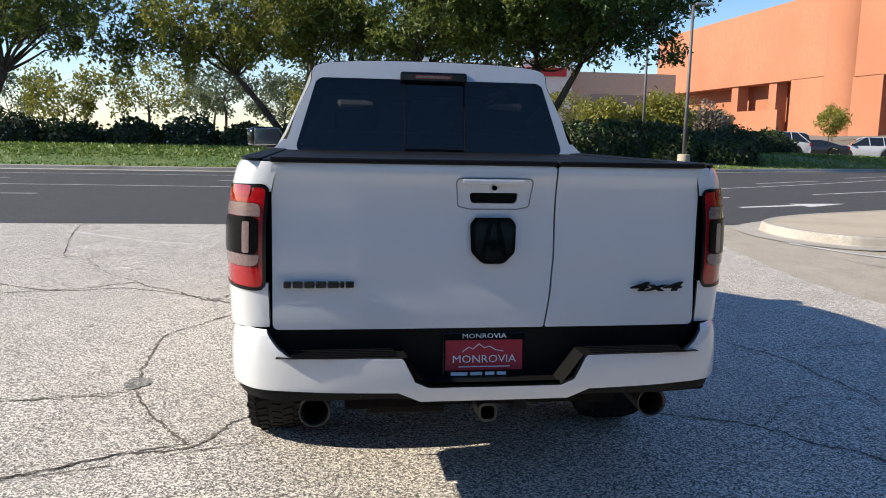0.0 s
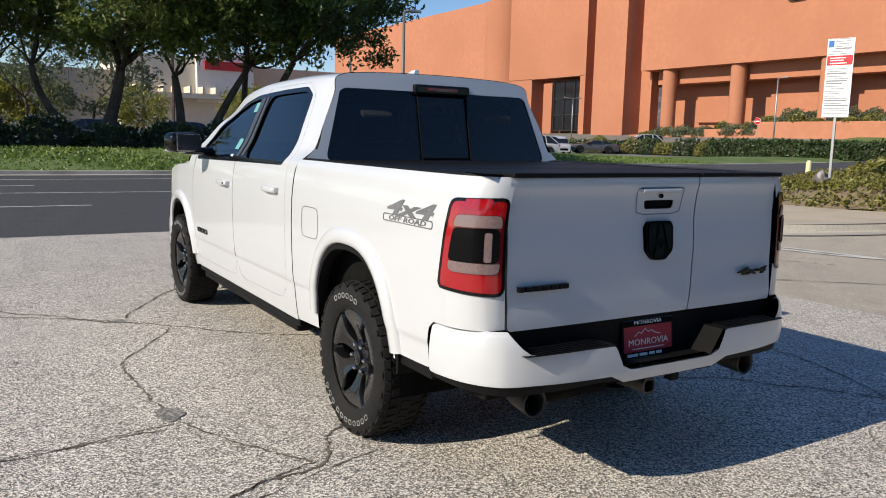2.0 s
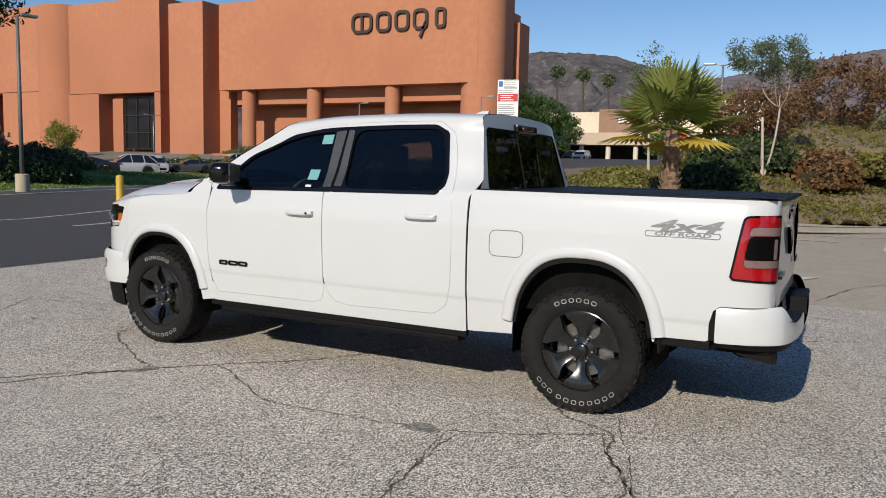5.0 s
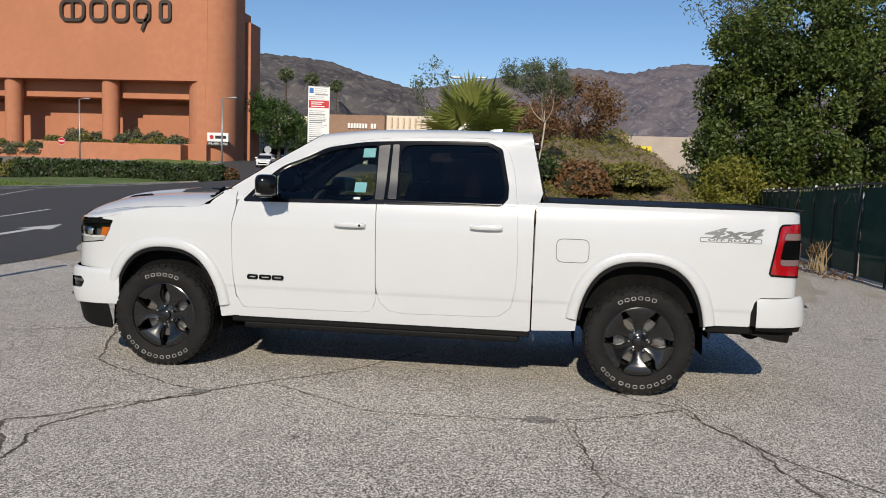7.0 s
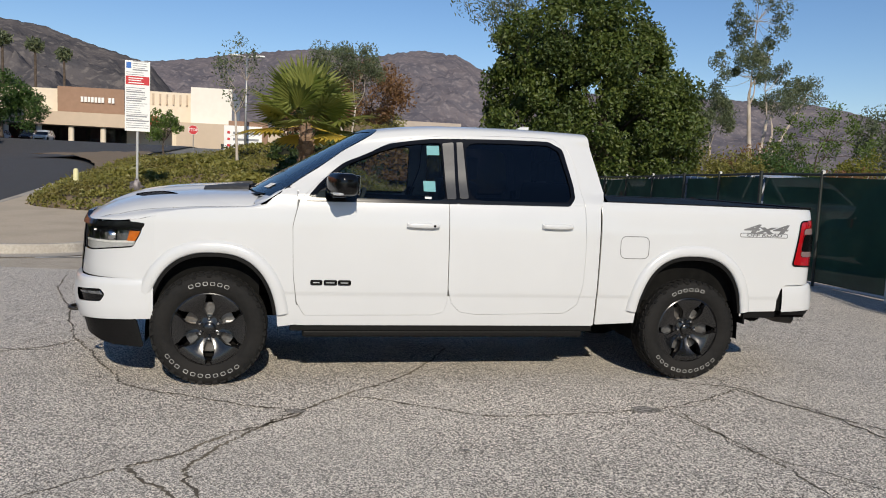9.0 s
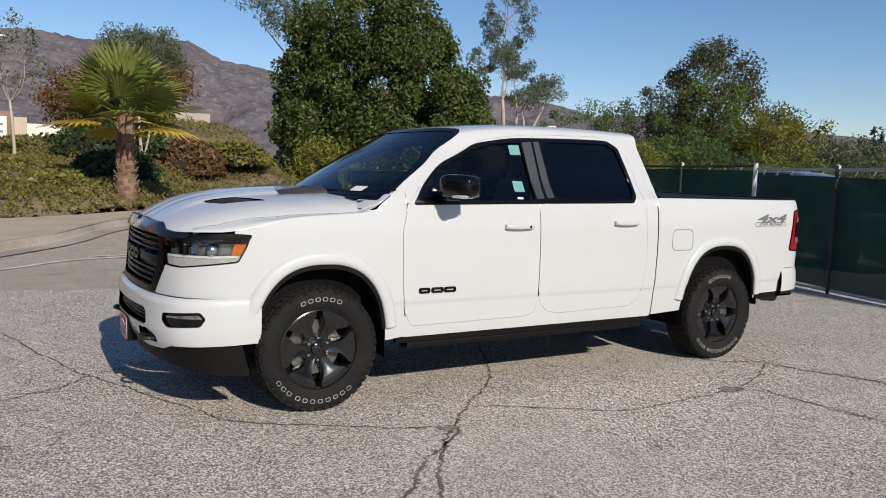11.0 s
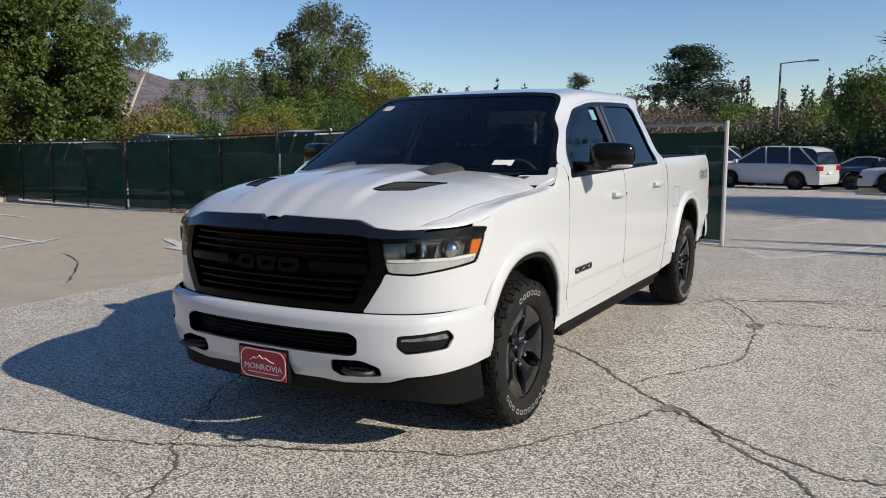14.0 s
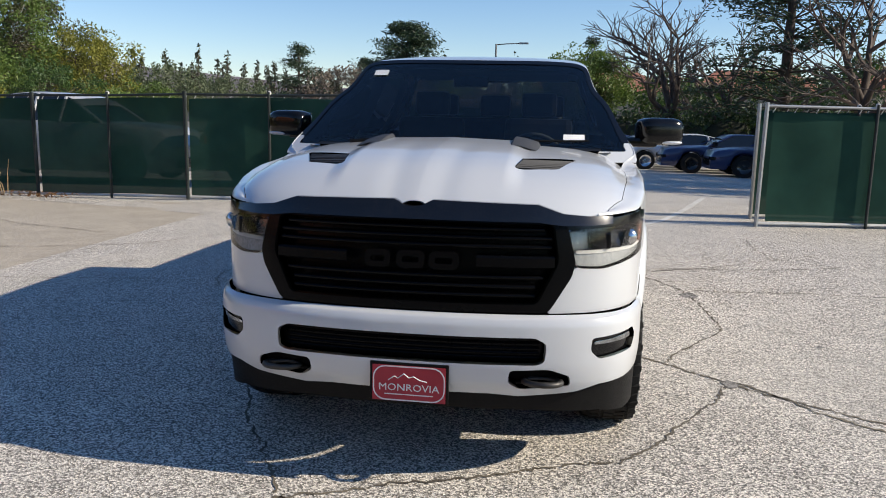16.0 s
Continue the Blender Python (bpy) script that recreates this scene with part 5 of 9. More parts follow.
mall_west = block("shop", "cream stucco shop with a red sign seen between trees", [("cream_wall", (25, 165, 1), (52, 190, 17.4), CREAM), ("grey_wall", (-6, 170, 1), (25, 190, 14.0), TANGREY), ("white_wall", (40, 163.5, 8), (52, 166, 18.6), WHITEWALL), ("tan_wall", (52, 168, 1), (78, 190, 16.4), TAN), ("recess", (58, 167.5, 6.5), (74, 168.5, 11.5), TANGREY), ("canopy", (24, 160, 8.6), (44, 166, 9.6), CREAM)])
part("sign_bar", Shape().box((41.5, 163.0, 14.8), (50.5, 163.6, 16.6)), RED, mall_west, "red raised shop sign bar")
for k in range(8):
    part("trellis_bar", Shape().box((24.5 + k * 2.6, 159.6, 9.6), (24.9 + k * 2.6, 166, 11.0)), CREAM, mall_west)
ROOFTILE = material("red_roof_tile", (0.30, 0.12, 0.075), (0.24, 0.10, 0.06), None, 3, 0.3, 0.9)
for x, y, w in ((-4, -80, 14), (-18, -74, 12), (-30, -66, 14)):
    h = thing("house", "pale stucco house with a red tiled roof behind trees", "house")
    part("wall", Shape().box((x - w / 2, y - 5, 0), (x + w / 2, y + 5, 4.2)), TAN, h)
    part("roof", Shape().add([(x - w / 2 - 0.6, y - 5.6, 4.1), (x + w / 2 + 0.6, y - 5.6, 4.1), (x + w / 2 + 0.6, y + 5.6, 4.1), (x - w / 2 - 0.6, y + 5.6, 4.1), (x - w / 2 + 3, y, 6.2), (x + w / 2 - 3, y, 6.2)], [(0, 1, 5, 4), (2, 3, 4, 5), (1, 2, 5), (3, 0, 4), (3, 2, 1, 0)]), ROOFTILE, h)
wallfar = land("wall_far", Shape().box((10, -122, -1), (80, -121, 4.2)), TANGREY, "long low grey building far behind the fence", "wall")


# ---- lamp posts and signs ----
def lamp_post(at, h, arm, turn, label, base_h=0.0, double=False, mat=POLEGREY):
    b = thing("street_lamp", label, "street lamp", Matrix.Translation(at) @ pose(0, 0, 0, 0, 0, turn))
    part("pole", Shape().tube([(0, 0, base_h), (0, 0, h * 0.5), (0, 0, h)], [0.085, 0.075, 0.06], 12), mat, b, smooth=True)
    if base_h:
        part("footing", Shape().lathe([(0.26, -0.1), (0.26, base_h - 0.03), (0.23, base_h), (0, base_h)], 20), CONCRETE, b, "round concrete footing", smooth=True, sharp=40)
    for s in (1, -1) if double else (1,):
        part("arm", Shape().tube([(0, 0, h - 0.05), (s * arm * 0.5, 0, h + 0.02), (s * arm, 0, h + 0.05)], 0.035, 8), mat, b)
        part("lamp_head", Shape().box((s * arm - 0.05, -0.14, h), (s * (arm + 0.6), 0.14, h + 0.11), 0.03), STEEL, b)
    return b


lamp_post((14.3, 25.9, 0.3), 6.75, 0.15, -10, "grey street lamp on a concrete footing behind the kerb", 0.62)
lamp_post((18.2, 40, on(18.2, 40)), 8.0, 0.2, 0, "dark slim lamp post beyond the shrubs")
lamp_post((59.9, 26.95, on(59.9, 26.95)), 7.3, 0.7, -90, "tall pale lamp post before the store", mat=STEEL)
lamp_post((64.9, 43.5, on(64.9, 43.5)), 7.3, 0.5, -90, "pale lamp post before the store", mat=STEEL)
lamp_post((74, 84, on(74, 84)), 6.5, 1.0, 0, "pale lamp post before the store", double=True, mat=STEEL)
lamp_post((41.8, 3.55, 1.2), 6.55, 0.45, 90, "twin-armed pale lamp post beyond the planted bank", double=True, mat=STEEL)
lamp_post((4.2, -49, 0), 6.3, 1.6, 180, "tall street lamp behind the lot")
lamp_post((11, 150, on(11, 150) - 0.3), 14, 0.6, 0, "white pole among the far trees", mat=STEEL)


def road_sign(at, h, label, kind="stop", turn=-90, rad=0.38):
    b = thing("road_sign", label, "sign", Matrix.Translation(at) @ pose(0, 0, 0, 90, 0, turn))
    part("post", Shape().tube([(0, 0, -0.03), (0, h, -0.03)], 0.03, 8), STEEL, b)
    a = [radians(22.5 + 45 * k) for k in range(8)]
    for rr, z, m in ((rad, 0, WHITE), (rad * 0.94, 0.006, RED if kind != "back" else STEEL)):
        plate = Shape().add([(rr * math.cos(t), h + rr * math.sin(t), z + dz) for dz in (-0.01, 0) for t in a], [tuple(range(7, -1, -1)), tuple(range(8, 16))] + [(i, (i + 1) % 8, 8 + (i + 1) % 8, 8 + i) for i in range(8)])
        pl = part("sign_plate", plate, m, b)
    if kind == "stop":
        letters("STOP", rad * 0.78, Matrix.Translation((0, h, 0.008)), WHITE, "sign_word", b)
    if kind == "no_entry":
        part("sign_bar", Shape().box((-rad * 0.65, h - rad * 0.14, 0.006), (rad * 0.65, h + rad * 0.14, 0.01)), WHITE, b)
    return b


road_sign((55.9, 8.04, 1.6), 2.24, "red octagonal stop sign on a steel post", "stop")
road_sign((64.3, 45.0, on(64.3, 45.0)), 3.15, "red no entry sign on a steel post", "no_entry")
road_sign((88, 32.8, on(88, 32.8)), 2.1, "octagonal sign seen from behind", "back", rad=0.46)

notice = thing("notice_sign", "tall white parking notice with red band on a steel post", "sign", Matrix.Translation((13.44, 4.78, 0)) @ pose(0, 0, 0, 90, 0, -79))
part("post", Shape().box((-0.03, 0.5, -0.05), (0.03, 3.6, -0.015), 0.008), STEEL, notice)
part("board", Shape().box((-0.28, 2.2, -0.015), (0.28, 3.86, 0.0), 0.01), WHITE, notice)
part("red_band", Shape().box((-0.262, 3.3, 0.0), (0.262, 3.50, 0.003)), RED, notice)
part("access_mark", Shape().box((-0.25, 3.68, 0.0), (-0.14, 3.82, 0.003)), BLUE, notice, "small blue access symbol square")
GREYINK = material("grey_ink", (0.25, 0.26, 0.28), (0.2, 0.2, 0.22), None, 20, 2, 0.6)
rr = np.random.RandomState(4)
for y in np.arange(2.28, 3.84, 0.052):
    if 3.26 < y < 3.52:
        continue
    x0 = -0.25 if y < 3.62 else -0.11
    part("text_line", Shape().box((x0, y, 0.0), (x0 + (0.26 - x0) * (0.6 + 0.4 * rr.rand()), y + (0.030 if rr.rand() < 0.2 else 0.014), 0.003)), GREYINK, notice)
for y in (3.33, 3.39, 3.44):
    part("text_line", Shape().box((-0.2, y, 0.003), (0.05 + 0.15 * rr.rand(), y + 0.022, 0.005)), WHITE, notice)
bag = Shape()
u, w = np.meshgrid(np.linspace(0, 2 * math.pi, 17), np.linspace(0.05, math.pi - 0.05, 9))
bump = 1 + 0.22 * np.sin(u * 3 + w * 4) + 0.16 * np.cos(u * 5 - w * 3)
bag.grid(np.stack([0.11 * np.cos(u) * np.sin(w) * bump, 0.15 * np.sin(u) * np.sin(w) * bump, 0.13 + 0.15 * np.cos(w) * (1 + 0.5 * np.sin(u * 2 + 1) * np.sin(w)) * bump], -1))
tagged(part("bag", bag, material("grey_plastic", (0.16, 0.14, 0.14), (0.05, 0.045, 0.05), (0.40, 0.36, 0.36), 14, 7, 0.6), smooth=True), "crumpled grey bag lying at the sign post", "bag").matrix_world = Matrix.Translation((13.1, 4.75, float(bank_height(13.1, 4.75)) + 0.05))
stub = thing("marker_post", "small pale marker post among the shrubs", "post", Matrix.Translation((15.5, 6.65, float(bank_height(15.5, 6.65)) - 0.1)))
part("post", Shape().lathe([(0.07, 0), (0.07, 0.5), (0.05, 0.56), (0, 0.57)], 12), material("pale_yellow_plastic", (0.72, 0.68, 0.38), None, None, 10, 2, 0.6), stub, smooth=True)
monument = thing("monument_sign", "brown wall with a white direction board", "sign", Matrix.Translation((44, 3.8, 1.6)))
part("wall", Shape().box((0.3, -1.5, -0.6), (0.9, 0.9, 2.5), 0.03), BROWNWALL, monument)
part("board", Shape().box((0.1, -1.15, 0.6), (0.3, 1.15, 2.2), 0.02), WHITE, monument)
for z in (0.9, 1.3, 1.7):
    part("text_line", Shape().box((0.08, -0.95, z), (0.1, 0.6, z + 0.13)), GREYINK, monument)
    part("red_dot", Shape().box((0.08, 0.78, z), (0.1, 0.95, z + 0.15)), RED, monument)


# ---- the fence ----
def screen(name):
    """Woven green privacy cloth: mostly closed, thinly see-through."""
    m, nt, p = nodes_of(name)
    v = coords(nt)
    n1 = tex(nt, "noise", 2.2, 5, vec=v)
    col = mixcol(nt, ramp(nt, n1.outputs[0], 0.35, 0.7), (0.014, 0.047, 0.033), (0.020, 0.064, 0.045))
    nt.links.new(col, p.inputs["Base Color"])
    p.inputs["Roughness"].default_value = 0.9
    p.inputs["Specular IOR Level"].default_value = 0.15
    tr = nt.nodes.new("ShaderNodeBsdfTransparent")
    mx = nt.nodes.new("ShaderNodeMixShader")
    mx.inputs[0].default_value = 0.034
    nt.links.new(p.outputs[0], mx.inputs[1])
    nt.links.new(tr.outputs[0], mx.inputs[2])
    nt.links.new(mx.outputs[0], nt.nodes["Material Output"].inputs[0])
    return m


SCREEN = screen("green_privacy_cloth")
FPOST = material("fence_post_paint", (0.014, 0.02, 0.018), (0.024, 0.03, 0.027), None, 12, 3, 0.6, 0.1)
PALEPIPE = material("pale_pipe", (0.62, 0.61, 0.58), (0.52, 0.51, 0.48), None, 14, 3, 0.5, 0.3)


def fence_run(a, b, posts, label, h=1.80, base=(0.0, 0.0), seed=0, end_posts=(FPOST, FPOST), link=0.0):
    """A panel run from a to b: posts, rails, cloth with slack, ties, and a chain-link edge."""
    r = np.random.RandomState(seed)
    f = thing("fence", label, "fence", group="temporary fence")
    a, b = np.array(a, float), np.array(b, float)
    L = np.linalg.norm(b - a)
    d = (b - a) / L
    nrm = np.array((-d[1], d[0]))

    def at(s, z, o=0.0):
        q = a + d * s + nrm * o
        return (q[0], q[1], base[0] + (base[1] - base[0]) * s / L + z)

    s = np.linspace(0.05 + link, L - 0.05, max(12, int(L * 6)))
    zs = np.linspace(0.07, h - 0.06 - (0.05 if link else 0), 12)
    sway = 0.02 * np.sin(s * 2.1 + seed) + 0.012 * np.sin(s * 5.3)
    part("cloth", Shape().grid([[at(x, z + 0.012 * math.sin(x * 2 + seed) * (1 if z in (zs[0], zs[-1]) else 0), 0.03 + w * math.sin(math.pi * (z - 0.07) / (h - 0.13))) for x, w in zip(s, sway)] for z in zs]), SCREEN, f, "dark green woven privacy cloth", smooth=True)
    part("top_rail", Shape().tube([at(0, h), at(L / 2, h - 0.01), at(L, h)], 0.021, 8), FPOST if not link else STEEL, f)
    part("bottom_rail", Shape().tube([at(0, 0.05, 0.01), at(L, 0.05, 0.01)], 0.024, 8), PALEPIPE, f)
    for k in range(posts):
        x = L * k / (posts - 1)
        m = end_posts[0] if k == 0 else end_posts[1] if k == posts - 1 else FPOST
        part("post", Shape().tube([at(x, 0, -0.02), at(x + r.normal(0, 0.01), h + 0.05, -0.02)], 0.03 if k in (0, posts - 1) else 0.024, 8), m, f)
        if k not in (0, posts - 1):
            part("tie_cap", Shape().lathe([(0.035, 0), (0.035, 0.05), (0.0, 0.07)], 8, at=at(x, h, 0.0)), PALEPIPE, f)
    ties = Shape()
    for x in np.arange(0.15, L, 0.31):
        ties.tube([at(x - 0.02, h - 0.09, 0.04), at(x + 0.03, h - 0.01, 0.045)], 0.007, 4, cap=False)
    tagged(part("tie_row", ties, PALEPIPE, f), kind="stuff")
    return f


lab = "green privacy screen fence on a chain-link frame"
fence_run((32.0, -11.4), (25.2, -9.7), 4, lab, 1.8, (-0.30, -0.26), 1)
fence_run((25.2, -9.7), (14.6, -7.75), 6, lab, 1.8, (-0.26, -0.20), 2)
fence_run((14.6, -7.75), (8.75, -7.05), 4, lab, 1.8, (-0.20, -0.09), 3)
fence_run((8.75, -7.05), (5.8, -6.9), 3, lab, 1.8, (-0.09, -0.03), 4)
fence_run((5.8, -6.9), (2.87, -7.08), 3, lab, 1.8, (-0.03, 0.0), 5, (FPOST, PALEPIPE))
fence_run((2.82, -7.04), (-0.52, -6.22), 3, "open gate panel with green cloth on a pale steel frame", 1.76, (0.0, 0.0), 6, (PALEPIPE, PALEPIPE), 0.04)
fence_run((-3.42, -6.06), (-6.6, -6.55), 3, "gate panel with sunlit green cloth on a steel frame", 1.74, (0.0, 0.0), 7, (STEEL, STEEL), 0.10)
fence_run((-3.55, -7.0), (-6.6, -7.45), 3, "second gate panel parked behind the first", 1.74, (0.0, 0.0), 9, (STEEL, STEEL), 0.0)
fence_run((-6.65, -6.5), (-18, -7.6), 5, lab, 1.78, (0.0, 0.0), 8)
clump = Shape()
rr = np.random.RandomState(6)
for k in range(26):
    a, hgt = rr.rand() * 6.28, 0.25 + 0.35 * rr.rand()
    p0 = np.array((9.3 + 0.12 * rr.normal(), -6.55 + 0.08 * rr.normal(), 0.0))
    clump.tube([p0, p0 + (0.05 * math.cos(a), 0.05 * math.sin(a), hgt * 0.6), p0 + (0.14 * math.cos(a), 0.14 * math.sin(a), hgt)], [0.008, 0.006, 0.003], 4, cap=False)
weed = thing("weed", "dry straw-coloured weed at the foot of the fence", "weed")
part("stalks", clump, material("dry_straw", (0.42, 0.32, 0.17), (0.30, 0.22, 0.11), None, 20, 3, 0.9), weed)
part("seed_heads", leaves(rr, [(9.3, -6.5, 0.42)], np.array([(0.18, 0.14, 0.14)]), 160, 0.06, 0.4), LEAF_RUST, weed)
litter = leaves(rr, np.stack([rr.uniform(7.6, 12, 300), rr.uniform(-6.95, -6.2, 300), np.full(300, 0.01)], 1), np.full(300, 0.02), 900, 0.05, 0.5, 0.9)
tagged(part("leaf_litter", litter, LEAF_RUST), "brown fallen leaves along the fence foot", "leaf litter", kind="stuff")

# hedge behind the parked cars
for i, x in enumerate(np.arange(-34, 18, 2.3)):
    bush("hedge_bush", "tall dark ivy-clad hedge behind parked cars", (x, -35.6 + 0.25 * math.sin(i * 2.2), float(height(x, -35.6)) - 0.05), (1.4, 1.0, 2.45 + 0.12 * math.sin(i * 1.3)), LEAF_HEDGE, 500 + i, 1500, 0.13, 4.5, group="hedge behind the lot")


# a yellow steel post at the lot's edge
bollard = thing("bollard", "tall yellow painted steel post at the lot's edge", "bollard", Matrix.Translation((2.43, 6.32, 0)))
YELLOW = material("yellow_post_paint", (0.62, 0.40, 0.03), (0.55, 0.35, 0.025), (0.45, 0.30, 0.04), 20, 3, 0.5, bump=0.1)
part("post", Shape().lathe([(0.055, 0.0), (0.055, 1.28), (0.045, 1.31), (0.0, 1.325)], 18), YELLOW, bollard, smooth=True, sharp=40)
part("collar", Shape().lathe([(0.10, 0.0), (0.095, 0.03), (0.056, 0.035)], 18), KERB, bollard)


# planting along the foot of the store's columns
for y0, y1, top in ((45.0, 64.0, 4.9), (64.0, 73.0, 3.9), (73.0, 88.0, 3.0)):
    land("planter_wall", Shape().box((89.6, y0, 2.0), (92.6, y1, top), 0.05), STUCCO, "low terracotta planter wall before the store", "wall")
for i in range(17):
    y = 46.5 + i * 2.45
    top = 4.9 if y < 64 else 3.9 if y < 73 else 3.0
    bush("shrub", "low grey-green shrub in the planter before the store", (90.9 + 0.4 * math.sin(i * 2.1), y, top - 0.05), (1.0, 1.15 + 0.3 * math.sin(i * 1.3), 0.8 + 0.35 * math.sin(i * 2.7)), LEAF_COVER if i % 3 else LEAF_EUC, 700 + i, 500, 0.2, 2.2, group="planting before the store")


# ---- the pickup truck ----
def paint(name, col, rough=0.28):
    """Clear-coated car paint with a faint orange peel and road dust."""
    m, nt, p = nodes_of(name)
    n = tex(nt, "noise", 1.6, 5)
    c = mixcol(nt, ramp(nt, n.outputs[0], 0.45, 0.8), col, tuple(v * 0.965 for v in col))
    nt.links.new(c, p.inputs["Base Color"])
    p.inputs["Roughness"].default_value = rough
    p.inputs["Coat Weight"].default_value = 0.8
    p.inputs["Coat Roughness"].default_value = 0.03
    return m


PAINT = paint("white_paint", (0.565, 0.575, 0.585))
TRIM = material("black_plastic", (0.0045, 0.0045, 0.0045), (0.007, 0.007, 0.007), (0.0065, 0.006, 0.006), 60, 3, 0.55, bump=0.15, bump_scale=300, spec=0.14)
GLOSS = material("gloss_black", (0.004, 0.004, 0.0045), (0.005, 0.005, 0.0055), None, 8, 2, 0.14, spec=0.35)
SATIN = material("satin_black_alloy", (0.006, 0.006, 0.0065), (0.009, 0.009, 0.0095), None, 30, 3, 0.20, 0.0, spec=0.5, coat=0.35)
DARKMETAL = material("dark_metal", (0.05, 0.05, 0.05), (0.08, 0.078, 0.075), (0.06, 0.055, 0.05), 20, 3, 0.5, 0.8)
CHROME = material("bright_metal", (0.62, 0.62, 0.62), (0.55, 0.55, 0.55), None, 10, 2, 0.18, 1.0)
TYRE = material("tyre_rubber", (0.008, 0.008, 0.008), (0.012, 0.0115, 0.011), (0.016, 0.015, 0.014), 30, 3, 0.8, bump=0.3, bump_scale=80, spec=0.22)
TYREWHITE = material("tyre_white", (0.42, 0.42, 0.41), (0.26, 0.26, 0.25), (0.20, 0.20, 0.19), 60, 8, 0.7)
UNDER = material("underbody", (0.005, 0.005, 0.005), (0.008, 0.008, 0.0075), (0.012, 0.011, 0.010), 15, 2, 0.9, spec=0.06)
CABIN = material("dark_cabin", (0.030, 0.031, 0.034), (0.042, 0.043, 0.046), None, 20, 2, 0.7)
GLASS_F = glassy("front_glass", (0.68, 0.75, 0.72), 0.92)
GLASS_R = glassy("tinted_rear_glass", (0.15, 0.16, 0.175), 0.86)
GLASS_W = glassy("windscreen_glass", (0.80, 0.87, 0.84), 0.95)
LENS = glassy("lamp_lens", (0.85, 0.87, 0.88), 0.92)
LAMPRED = material("red_lens", (0.36, 0.004, 0.008), (0.27, 0.003, 0.006), None, 60, 4, 0.12, coat=0.8)
LAMPDARKRED = material("dark_red_lens", (0.20, 0.004, 0.007), (0.15, 0.004, 0.006), None, 60, 4, 0.12, coat=0.8)
LAMPGREY = material("smoked_clear_lens", (0.22, 0.15, 0.145), (0.12, 0.085, 0.08), None, 80, 6, 0.15, coat=0.6)
AMBER = material("amber_lens", (0.62, 0.17, 0.015), (0.50, 0.12, 0.01), None, 40, 4, 0.2, coat=0.6)
SILVER = material("silver_reflector", (0.70, 0.71, 0.72), (0.48, 0.49, 0.50), None, 70, 12, 0.2, 0.3, coat=0.4)
BLACKOUT = material("dull_gloss_black", (0.0025, 0.0025, 0.0027), (0.0035, 0.0035, 0.0037), None, 8, 2, 0.25, spec=0.12)
PLATERED = material("plate_red", (0.42, 0.02, 0.04), (0.36, 0.017, 0.034), None, 12, 3, 0.4)
DECAL = material("grey_decal", (0.16, 0.16, 0.165), (0.20, 0.20, 0.205), None, 40, 5, 0.4, 0.2)
PAPER = material("paper_label", (0.75, 0.75, 0.73), (0.68, 0.68, 0.66), None, 30, 5, 0.8)
TEAL = material("teal_label", (0.14, 0.36, 0.38), (0.12, 0.31, 0.33), None, 20, 4, 0.6)


SEAM = material("panel_seam", (0.18, 0.18, 0.18), (0.14, 0.14, 0.14), None, 40, 4, 0.8)
BOWL = material("lamp_bowl_metal", (0.46, 0.47, 0.48), (0.16, 0.165, 0.17), None, 14, 5, 0.25, 0.8)
VENTGREY = material("dull_grey_plastic", (0.035, 0.035, 0.036), (0.05, 0.05, 0.05), None, 40, 4, 0.6)


def poly_sdf(pts):
    """Signed distance to a closed outline, negative inside."""
    p = np.array(pts, float)
    q = np.roll(p, -1, axis=0)

    def sd(a, b):
        a, b = np.asarray(a, float), np.asarray(b, float)
        best = np.full(a.shape, 1e9)
        hit = np.zeros(a.shape, bool)
        for (x0, y0), (x1, y1) in zip(p, q):
            ex, ey = x1 - x0, y1 - y0
            t = np.clip(((a - x0) * ex + (b - y0) * ey) / (ex * ex + ey * ey + 1e-12), 0, 1)
            best = np.minimum(best, np.hypot(a - x0 - t * ex, b - y0 - t * ey))
            if y0 != y1:
                hit ^= ((y0 > b) != (y1 > b)) & (a < (x1 - x0) * (b - y0) / (y1 - y0) + x0)
        return np.where(hit, -best, best)
    return sd


def rounded(pts, n=4, cut=0.3):
    """A closed outline with its corners rounded off."""
    p = np.array(pts, float)
    out = []
    for i in range(len(p)):
        a, b, c = p[i - 1], p[i], p[(i + 1) % len(p)]
        la, lc = np.linalg.norm(a - b), np.linalg.norm(c - b)
        k = cut * min(la, lc)
        s, e = b + (a - b) / la * k, b + (c - b) / lc * k
        for t in np.linspace(0, 1, n):
            out.append((1 - t) ** 2 * s + 2 * t * (1 - t) * b + t * t * e)
    return np.array(out)


